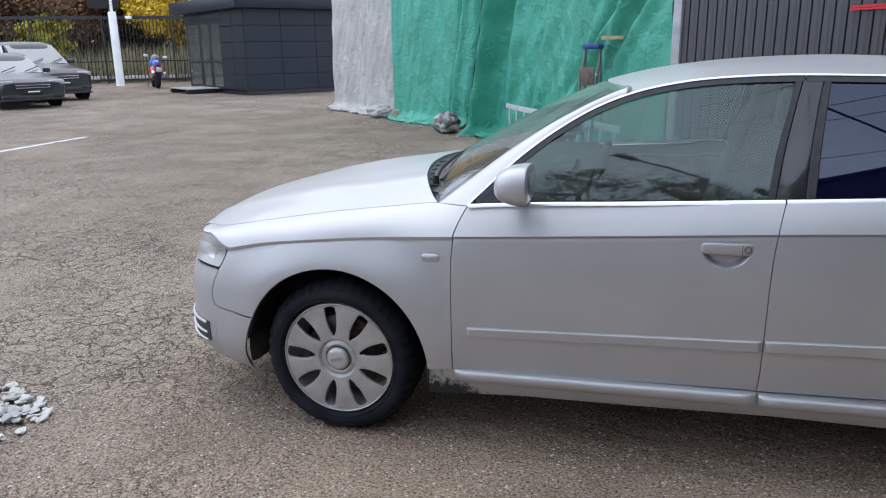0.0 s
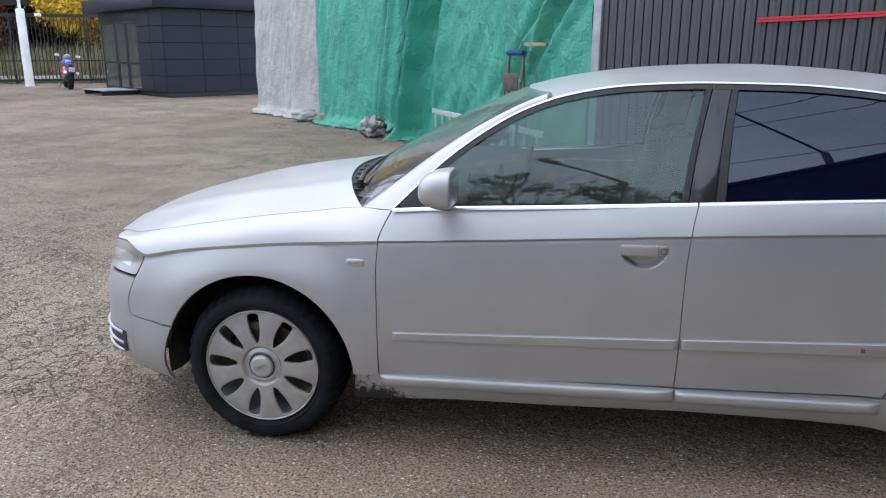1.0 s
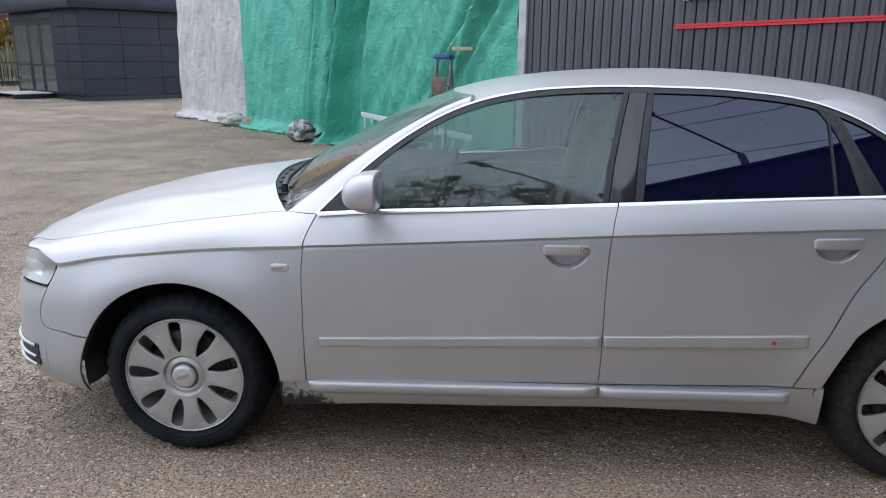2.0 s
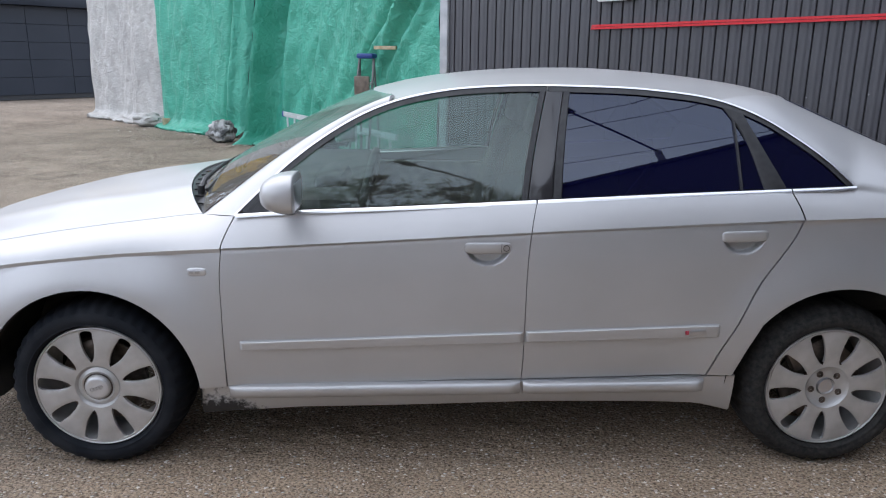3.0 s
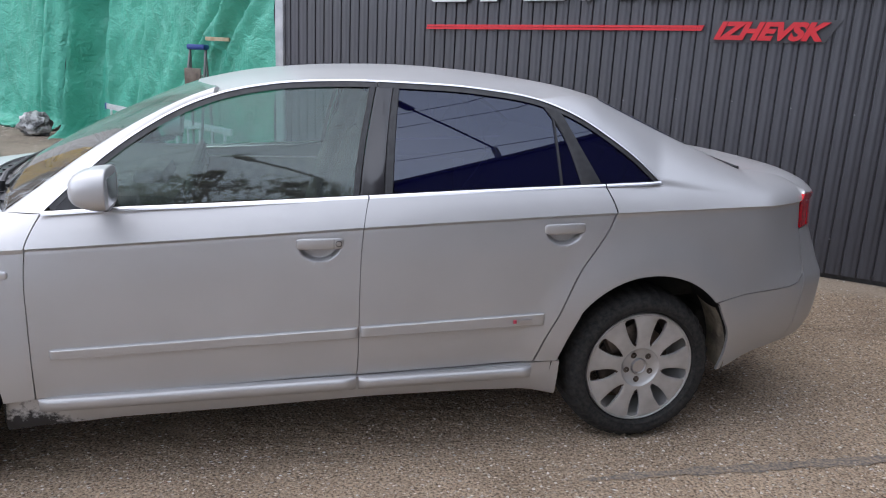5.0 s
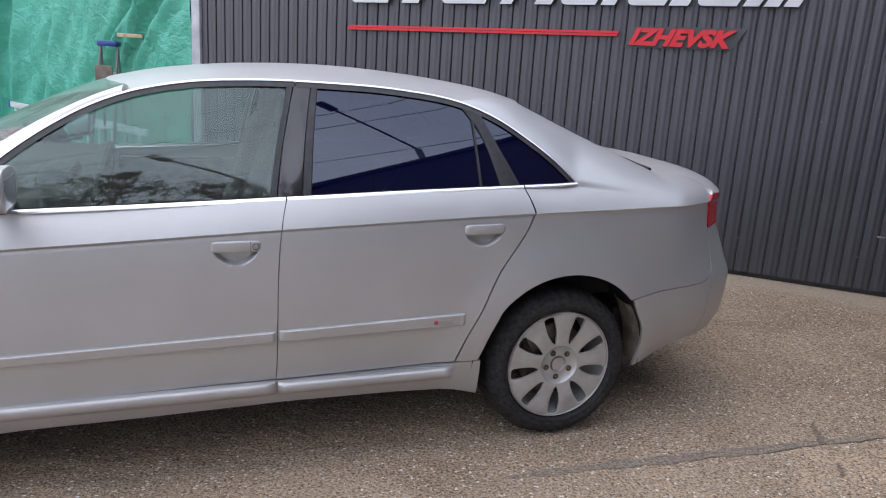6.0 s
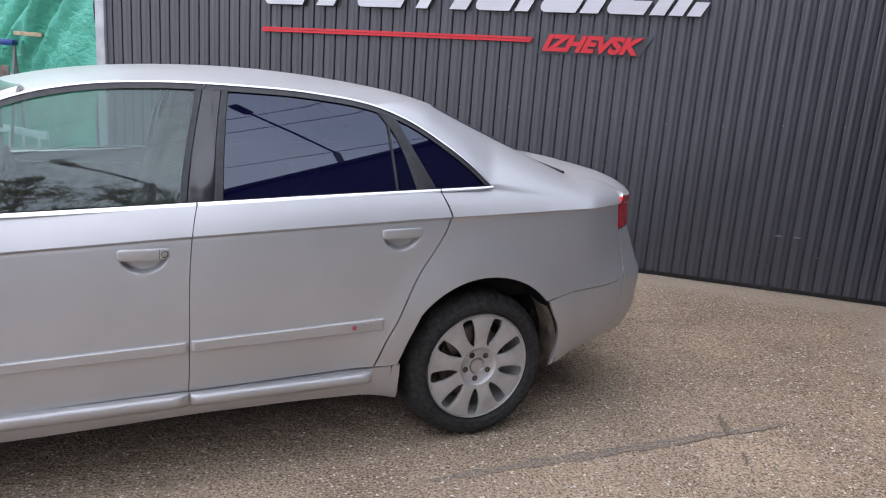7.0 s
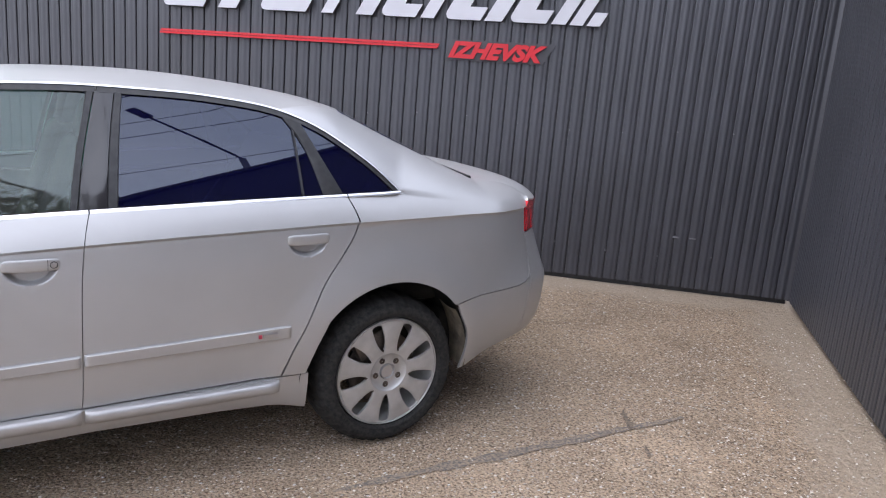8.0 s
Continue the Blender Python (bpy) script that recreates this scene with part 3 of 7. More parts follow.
# bonnet
def bonnet():
    centre = func((-.86, .70), (-.82, .735), (-.744, .778), (-.595, .827), (-.449, .866), (-.307, .897), (-.028, .940), (.109, .962), (.25, .982))
    front_y = func((-.86, .75), (-.82, .56), (-.76, .42), (-.70, .33), (-.60, .25))
    grid = []
    for i in range(34):
        t = i / 33
        row = []
        for k in range(15):
            s = k / 14
            # rear edge bows forward at the middle, front edge bows to the nose
            xe = -.735 + t * (.385 + .735)
            xc = -.835 + t * (.190 + .835)
            x = xe + (xc - xe) * (1 - (1 - s) ** 2)
            y0, z0 = float(shoulder_y(xe)) + .004, float(shoulder_z(xe))
            zc = float(centre(xc))
            y = y0 + (MID - y0) * s
            h = 1 - (1 - s) ** 2.2
            # power bulge crease running to the grille
            ridge = .007 * math.exp(-((s - .42) / .07) ** 2)
            row.append((x, y, z0 + (zc - z0) * h + ridge))
        grid.append(row)
    return np.array(grid)


bg_ = bonnet()
full = np.concatenate([bg_, np.stack([bg_[:, ::-1, 0], 2 * MID - bg_[:, ::-1, 1], bg_[:, ::-1, 2]], -1)[:, 1:]], 1)
link_mesh("bonnet", *folded(full, (0, 0, -1), .002, .015), PAINT, car, "silver bonnet reflecting the sky", 35)

# ---- the saloon: cabin, glass, wheels ----
RAIL = spline([(.513, .073, .928), (.574, .098, .988), (.688, .144, 1.095), (.843, .197, 1.208), (.941, .224, 1.263), (1.039, .243, 1.303), (1.236, .262, 1.348),
               (1.431, .265, 1.365), (1.724, .257, 1.368), (1.976, .243, 1.358), (2.231, .213, 1.319), (2.356, .182, 1.270), (2.460, .149, 1.208), (2.564, .112, 1.134), (2.658, .076, 1.048)], 8)


def rail(x):
    return np.array((x, np.interp(x, RAIL[:, 0], RAIL[:, 1]), np.interp(x, RAIL[:, 0], RAIL[:, 2])))


def side_y(x, z):
    h = max(z - float(crease(x)) - .1, 0)
    return .072 + .40 * h + .25 * h * h


def belt(x):
    return float(shoulder_z(max(x, .52)))


SCREEN_EDGE = resample(spline([(.388, .136, .921), (.47, .185, .985), (.64, .225, 1.113), (.85, .255, 1.243), (1.00, .285, 1.314), (1.05, .30, 1.332)]), 24)
ROOF_MID = func((.94, 1.330), (1.1, 1.368), (1.34, 1.402), (1.58, 1.419), (1.83, 1.424), (2.08, 1.413), (2.34, 1.387), (2.5, 1.362), (2.62, 1.332))


def loft(lower, upper, rows, bulge=(0, 0, 0)):
    t = np.linspace(0, 1, rows)[None, :, None]
    b = np.array(bulge)[None, None, :] * (4 * t * (1 - t))
    return lower[:, None] * (1 - t) + upper[:, None] * t + b


# windscreen pillars
low = resample(RAIL[RAIL[:, 0] <= 1.045], 24)
pil = loft(low, SCREEN_EDGE, 6)
bow = 4 * np.linspace(0, 1, 6) * (1 - np.linspace(0, 1, 6))
pil += np.clip(np.arange(24) / 5, 0, 1)[:, None, None] * bow[None, :, None] * np.array((-.004, -.008, .008))
both_sides("windscreen_pillar", folded(pil, (.3, .8, -.5), 0, .02), PAINT)

# roof
grid = []
for t in np.linspace(0, 1, 40):
    xe, xc = 1.047 + t * (2.50 - 1.047), .945 + t * (2.615 - .945)
    e = rail(min(xe, 2.2))
    if xe > 2.2:
        k = (xe - 2.2) / .3
        e = rail(2.2) * (1 - k) + np.array((2.50, .335, 1.327)) * k + np.array((0, 0, .016 * 4 * k * (1 - k)))
    row = []
    for k in range(14):
        s = k / 13
        x = xe + (xc - xe) * (1 - (1 - s) ** 2)
        row.append((x, e[1] + (MID - e[1]) * s, e[2] + (float(ROOF_MID(xc)) - e[2]) * (1 - (1 - s) ** 2.6)))
    grid.append(row)
rg = np.array(grid)
full = np.concatenate([rg, np.stack([rg[:, ::-1, 0], 2 * MID - rg[:, ::-1, 1], rg[:, ::-1, 2]], -1)[:, 1:]], 1)
roof = link_mesh("roof", *folded(full, (0, 0, -1), 0, .02), PAINT, car, "silver roof skin", 35)
lin = full.copy()
lin[:, :, 2] -= .022
link_mesh("headlining", *sheet(lin), SEAT, car, "pale grey headlining")

# rear pillars
low = resample(np.concatenate([np.array([rail(x) for x in np.linspace(2.2, 2.656, 30)])]), 20)
up = resample(np.concatenate([np.array([(2.2 + .3 * k, rail(2.2)[1] + k * (.335 - rail(2.2)[1]), rail(2.2)[2] + k * (1.327 - rail(2.2)[2]) + .016 * 4 * k * (1 - k)) for k in np.linspace(0, .96, 6)]),
                              np.array([p for p in REAR_EDGE if p[0] < 2.79])]), 20)
pl = loft(low, up, 14)
bow = 4 * np.linspace(0, 1, 14) * (1 - np.linspace(0, 1, 14))
pl += np.clip(np.arange(20) / 8, 0, 1)[:, None, None] * bow[None, :, None] * np.array((.002, -.012, .010))
# rear wing top: one skin from the shoulder into the pillar and the boot edge
seam = np.concatenate([sh_quarter[-1], pl[-1]])
run = np.concatenate([[0], np.cumsum(np.linalg.norm(np.diff(seam, axis=0), axis=1))])
run /= run[-1]
grid = []
for k in range(len(q_bot)):
    a, b = q_bot[k], q_top[k]
    k1 = a + np.array((.02, .22 * (b[1] - a[1]), .42 * (b[2] - a[2])))
    k2 = a + (b - a) * np.array((.55, .42, .78))
    grid.append([(1 - t) ** 3 * a + 3 * t * (1 - t) ** 2 * k1 + 3 * t * t * (1 - t) * k2 + t ** 3 * b for t in run])
quarter_top = np.array(grid)
off = seam - quarter_top[0]
for k in range(len(quarter_top)):
    quarter_top[k] += off * max(0, 1 - k / 17) ** 2


def welded(geo):
    bm = bmesh.new()
    vs = [bm.verts.new(tuple(map(float, p))) for p in geo[0]]
    for q in geo[1]:
        bm.faces.new([vs[n_] for n_ in q])
    bmesh.ops.remove_doubles(bm, verts=bm.verts, dist=.0004)
    bmesh.ops.recalc_face_normals(bm, faces=bm.faces)
    bm.verts.index_update()
    out = [tuple(p.co) for p in bm.verts], [tuple(p.index for p in q.verts) for q in bm.faces]
    bm.free()
    return out


both_sides("rear_wing", joined(folded(rear_wing_skin, IN), facing(welded(joined(sheet(sh_quarter), sheet(quarter_top), sheet(pl))), (0, -1, .6))), PAINT, "", car, 55)


def screen(edge, mid0, mid1, n, bow):
    g = []
    for i, e in enumerate(edge):
        t = i / (len(edge) - 1)
        mx, mz = mid0[0] + t * (mid1[0] - mid0[0]), mid0[1] + t * (mid1[1] - mid0[1]) + bow * 4 * t * (1 - t)
        g.append([(e[0] + (mx - e[0]) * (1 - (1 - s) ** 2), e[1] + (MID - e[1]) * s, e[2] + (mz - e[2]) * (1 - (1 - s) ** 2)) for s in np.linspace(0, 1, n)])
    g = np.array(g)
    return np.concatenate([g, np.stack([g[:, ::-1, 0], 2 * MID - g[:, ::-1, 1], g[:, ::-1, 2]], -1)[:, 1:]], 1)


ws = screen(SCREEN_EDGE, (.290, 1.000), (.945, 1.330), 10, .022)
wind = link_mesh("windscreen", *facing(sheet(ws), (0, 0, 1)), GLASS_SCREEN, car, "green-tinted windscreen", 80)
wind.visible_shadow = False
rw = screen(REAR_EDGE, (2.615, 1.332), (3.10, 1.092), 10, .02)
rear_win = link_mesh("rear_window", *facing(sheet(rw), (0, 0, 1)), GLASS_DARK, car, "dark rear window", 80)
# black ceramic border of the screen
bord = np.concatenate([ws[:, :1] * .99 + ws[:, 1:2] * .01, ws[:, :1] * .88 + ws[:, 1:2] * .12], 1) + np.array((-.003, -.002, .003))
both_sides("screen_border", sheet(bord), BLACK)
bord = np.concatenate([rw[:, :1], rw[:, :1] * .4 + rw[:, 1:2] * .6], 1) + np.array((.003, -.002, .003))
both_sides("rear_screen_border", sheet(bord), BLACK)

# boot lid
front = resample(np.array([(3.12, .265, 1.072), (3.118, .5, 1.089), (3.105, MID, 1.097)]), 16)
grid = []
for k in range(16):
    s = k / 15
    u = U(3.47) + (TAIL - U(3.47)) * s
    E = flank(u, .985)
    F = front[k]
    lift = .050 * min(1, s * 2.0)
    P1 = np.array((E[0] - .035, E[1], 1.022 + lift * .6))
    P1b = np.array((F[0] * .45 + E[0] * .55, F[1] * .45 + E[1] * .55, F[2] + .002))
    row = [(1 - t) ** 3 * F + 3 * t * (1 - t) ** 2 * P1b + 3 * t * t * (1 - t) * P1 + t ** 3 * E for t in np.linspace(0, 1, 18)]
    if k == 0:
        edge_fix = resample(BOOT_EDGE, 18) - np.array(row)
    row = [r + l * max(0, 1 - s / .5) ** 3 for r, l in zip(row, edge_fix)]
    for z in np.linspace(.965, .850, 5):
        row.append(flank(u, z))
    grid.append(row)
bd = np.array(grid)
full = np.concatenate([bd, np.stack([bd[::-1, :, 0], 2 * MID - bd[::-1, :, 1], bd[::-1, :, 2]], -1)[1:]], 0)
link_mesh("boot_lid", *folded(full, (0, .2, -1), .0015, .01), PAINT, car, "silver boot lid", 35)
# seal along the base of the rear window
part("rear_window_seal", tube_bm([tuple(p + np.array((-.004, 0, .004))) for p in front[0:9]], .009, 6), BLACK, car)


# side windows
def on_side(net, sink=.0):
    return np.array([[(x, side_y(x, z) + sink, z) for x, z in row] for row in net])


def inner_rail(x0, x1, n, drop):
    """The upper glass line: the rail drawn in by drop."""
    P = RAIL[:, [0, 2]]
    out = []
    for x in np.linspace(x0, x1, n):
        z = np.interp(x, P[:, 0], P[:, 1])
        dz = (np.interp(x + .01, P[:, 0], P[:, 1]) - np.interp(x - .01, P[:, 0], P[:, 1])) / .02
        L = math.hypot(1, dz)
        out.append((x + drop * dz / L, z - drop / L))
    return out


def z_in(x, drop=.016):
    q = np.array(inner_rail(.52, 2.65, 120, drop))
    return float(np.interp(x, q[:, 0], q[:, 1]))


def window(name, bottom, top, left, right, mat, owner, label, nv=10):
    g = on_side(coons(bottom, top, left, right, nv), .006)
    for ob, flip in zip(owner, (0, 1)):
        geo = facing(sheet(g), (0, -1, 0))
        w = link_mesh(name, *(mirrored(*geo) if flip else geo), mat, ob, label, 80)
        w.visible_shadow = False


BE = .010
n = 26
bx = np.linspace(.640, 1.503, n)
tx = np.linspace(.640, 1.576, n)
window("front_door_window", [(x, belt(x) + BE) for x in bx], [(x, z_in(x)) for x in tx], [(.640, belt(.640) + BE), (.640, z_in(.640))],
       [(1.503, belt(1.503) + BE), (1.526, 1.135), (1.560, 1.282), (1.576, z_in(1.576))], GLASS_FRONT, doors, "green-tinted side window mirroring trees and a street lamp")
bx = np.linspace(1.637, 2.352, n)
tx = np.linspace(1.677, 2.222, n)
window("rear_door_window", [(x, belt(x) + BE) for x in bx], [(x, z_in(x)) for x in tx], [(1.637, belt(1.637) + BE), (1.648, 1.117), (1.677, z_in(1.677))],
       [(2.352, belt(2.352) + BE), (2.284, 1.215), (2.222, z_in(2.222))], GLASS_DARK, rdoors, "dark-filmed side window mirroring the grey sky")
# rear quarter light
qb = np.linspace(2.420, 2.624, 16)
qt = np.linspace(2.282, 2.628, 16)
g = on_side(coons([(x, belt(x) + BE) for x in qb], [(x, max(z_in(x, .015), belt(x) + BE + .001)) for x in qt], [(2.420, belt(2.42) + BE), (2.345, 1.166), (2.282, z_in(2.282, .015))], [(2.624, belt(2.62) + BE), (2.628, belt(2.62) + BE + .001)], 10), .006)
both_sides("quarter_window", facing(sheet(g), (0, -1, 0)), GLASS_DARK, "small dark rear quarter window")

# black window frames
for ob, a, b in ((doors, .535, 1.600), (rdoors, 1.606, 2.235)):
    up_ = np.array([rail(x) for x in np.linspace(a, b, 40)])
    dn = np.array([(x, side_y(x, z) - .002, z) for x, z in inner_rail(a, b, 40, .019)])
    up_[:, 1] -= .002
    geo = folded(loft(up_, dn, 4), (0, 1, 0), 0, .022)
    link_mesh("window_frame", *geo, BLACK, ob[0], "", 30)
    link_mesh("window_frame", *mirrored(*geo), BLACK, ob[1], "", 30)
up_ = np.array([rail(x) for x in np.linspace(2.235, 2.655, 30)])
dn = np.array([(x, side_y(x, z) - .002, z) for x, z in inner_rail(2.235, 2.655, 30, .017)])
both_sides("quarter_window_frame", folded(loft(up_, dn, 4), (0, 1, 0), 0, .02), BLACK)


def post(left, right, mat, name, out, owner=None):
    L, R = resample(spline(left), 14), resample(spline(right), 14)
    g = np.array([[(L[i] * (1 - t) + R[i] * t) for t in (0, .12, .5, .88, 1)] for i in range(14)])
    p = np.array([[(x, side_y(x, z) - out * (0 if j in (0, 4) else 1), z) for j, (x, z) in enumerate(row)] for row in g])
    geo = folded(p, IN, 0, .02)
    if owner:
        link_mesh(name, *geo, mat, owner[0])
        link_mesh(name, *mirrored(*geo), mat, owner[1])
    else:
        both_sides(name, geo, mat)


post([(1.500, belt(1.50) + .004), (1.523, 1.135), (1.557, 1.282), (1.573, z_in(1.573))], [(1.522, belt(1.52) + .004), (1.545, 1.135), (1.578, 1.282), (1.596, z_in(1.59))], BLACK, "window_channel", .004, doors)
post([(1.524, belt(1.524) + .004), (1.547, 1.135), (1.580, 1.282), (1.598, z_in(1.598))], [(1.607, belt(1.60) + .004), (1.620, 1.135), (1.642, 1.282), (1.656, z_in(1.65))], PILLAR, "door_pillar_cover", .001, rdoors)
post([(1.609, belt(1.609) + .004), (1.622, 1.135), (1.644, 1.282), (1.658, z_in(1.658))], [(1.640, belt(1.64) + .004), (1.652, 1.135), (1.670, 1.282), (1.681, z_in(1.68))], BLACK, "window_channel", .005, rdoors)
post([(2.345, belt(2.345) + .004), (2.280, 1.215), (2.216, z_in(2.216))], [(2.425, belt(2.42) + .004), (2.350, 1.166), (2.288, z_in(2.288))], BLACK, "quarter_post", .004, rdoors)
post([(2.262, belt(2.262) + .006), (2.255, 1.15), (2.249, 1.262)], [(2.270, belt(2.27) + .006), (2.263, 1.15), (2.257, 1.255)], BLACK, "window_divider", .003, rdoors)
# mirror sail
sail = coons([(x, belt(x) + .004) for x in np.linspace(.54, .70, 8)], [(x, z_in(x, .02)) for x in np.linspace(.552, .66, 8)], [(.54, belt(.54) + .004), (.552, z_in(.552, .02))], [(.70, belt(.70) + .004), (.66, z_in(.66, .02))], 6)
geo = folded(on_side(sail, -.003), IN, 0, .01)
link_mesh("mirror_sail", *geo, BLACK, doors[0])
link_mesh("mirror_sail", *mirrored(*geo), BLACK, doors[1])

# bright strips: one along the roof line, one along the belt
def bright(path, w, h):
    P = np.array(path)
    g = []
    for i in range(len(P)):
        d = P[min(i + 1, len(P) - 1)] - P[max(i - 1, 0)]
        d /= np.linalg.norm(d)
        nn = np.array((-d[2], 0, d[0]))
        o = np.array((0, -1, 0))
        g.append([P[i] + nn * h * .5 - o * w * .3, P[i] + nn * h * .40 + o * w * .35, P[i] - nn * h * .05 + o * w * .80, P[i] - nn * h * .40 + o * w * 1.1, P[i] - nn * h * .5 + o * w * .2])
    return sheet(np.array(g))


both_sides("roof_bright_strip", bright([rail(x) + np.array((0, -.001, .003)) for x in np.linspace(.514, 2.655, 110)], .004, .0065), CHROME, "bright roofline strip", smooth=60)
for ob, a, b in ((doors, .516, 1.551), (rdoors, 1.556, 2.434)):
    geo = bright([(x, .065, belt(x) + .002) for x in np.linspace(a, b, 40)], .007, .0135)
    link_mesh("belt_bright_strip", *geo, CHROME, ob[0], "", 60)
    link_mesh("belt_bright_strip", *mirrored(*geo), CHROME, ob[1], "", 60)
both_sides("quarter_bright_strip", bright([(x, .065 + .006 * max(0, (x - 2.6) / .06), belt(x) + .002) for x in np.linspace(2.439, 2.664, 14)], .007, .0135), CHROME, smooth=60)

# door mirrors
def mirror_housing():
    verts, faces = [], []
    n, m = 28, 32
    p = lambda v, e: math.copysign(abs(v) ** e, v)
    for i in range(n + 1):
        a = math.pi * i / n
        sy, r = p(math.cos(a), .62), math.sin(a) ** .62
        for k in range(m):
            b = 2 * math.pi * k / m
            cx, cz = math.cos(b), math.sin(b)
            x = p(cx, .95) * r * .106 if cx < 0 else p(cx, .5) * r ** .4 * .008
            z = p(cz, .72) * r * (.070 if cz > 0 else .058)
            verts.append((.757 + x, -.115 + sy * .10, 1.040 + z))
    for i in range(n):
        for k in range(m):
            faces.append((i * m + k, i * m + (k + 1) % m, (i + 1) * m + (k + 1) % m, (i + 1) * m + k))
    return verts, faces


for ob, flip in zip(doors, (0, 1)):
    hv, hf = mirror_housing()
    lowz = lambda q: sum(hv[n_][2] for n_ in q) / 4 - .10 * (sum(hv[n_][0] for n_ in q) / 4 - .66)
    up_f, dn_f = [q for q in hf if lowz(q) > .984], [q for q in hf if lowz(q) <= .984]
    sgn = lambda y: 2 * MID - y if flip else y
    h = link_mesh("door_mirror", *(mirrored(hv, up_f) if flip else (hv, up_f)), PAINT, ob, "silver door mirror with a black lower edge", 60)
    link_mesh("mirror_lower_lip", *(mirrored(hv, dn_f) if flip else (hv, dn_f)), BLACK, h, "", 60)
    part("mirror_base", box_bm((.06, .11, .022), (.705, sgn(.02), .985), .008), BLACK, h)
    part("mirror_glass", box_bm((.004, .13, .085), (.7635, sgn(-.115), 1.04), .0015), CHROME, h)

# cowl and wipers
def cowl_edge(s, back):
    q = 1 - (1 - s) ** 2
    if back:
        return np.array((.392 + (.318 - .392) * q, .15 + (MID - .15) * s, .926 + (1.012 - .926) * q))
    return np.array((.380 + (.190 - .380) * q, .15 + (MID - .15) * s, .916 + (.964 - .916) * (1 - (1 - s) ** 2.2)))


cow = []
for s in np.concatenate([np.linspace(0, 1, 18), np.linspace(1, 0, 18)[1:]]):
    cow.append([cowl_edge(s, False) * (1 - t) + cowl_edge(s, True) * t + np.array((0, 0, -.022 * math.sin(math.pi * t))) for t in np.linspace(0, 1, 7)])
cow = np.array(cow)
cow[18:, :, 1] = 2 * MID - cow[18:, :, 1]
link_mesh("scuttle_cover", *facing(sheet(cow), (0, 0, 1)), SCUTTLE, car, "black plastic scuttle under the windscreen", 50)
for s in np.linspace(.18, .92, 7):
    f_, b_ = cowl_edge(s, False), cowl_edge(s, True)
    part("scuttle_rib", tube_bm([tuple(f_ * .9 + b_ * .1 + np.array((0, 0, -.004))), tuple(f_ * .5 + b_ * .5 + np.array((0, .01, -.018)))], .004, 5), BLACK, car)
for y0, y1 in ((.42, .93), (1.02, 1.50)):
    base = Vector((.300, y0, .962))
    tip = Vector((.335, y1, 1.026))
    w = part("wiper_arm", tube_bm([base, base + Vector((.004, .05, .030)), base.lerp(tip, .5) + Vector((0, 0, .022)), tip], 0, 8, radii=[.011, .010, .007, .005]), SCUTTLE, car)
    part("wiper_blade", tube_bm([base + Vector((.045, -.08, .008)), base.lerp(tip, .5) + Vector((.030, 0, .022)), tip + Vector((.02, .06, .014))], .007, 6), BLACK, w)
    part("wiper_pivot", tube_bm([base + Vector((0, 0, -.03)), base + Vector((0, 0, .012))], .014, 12), BLACK, w)

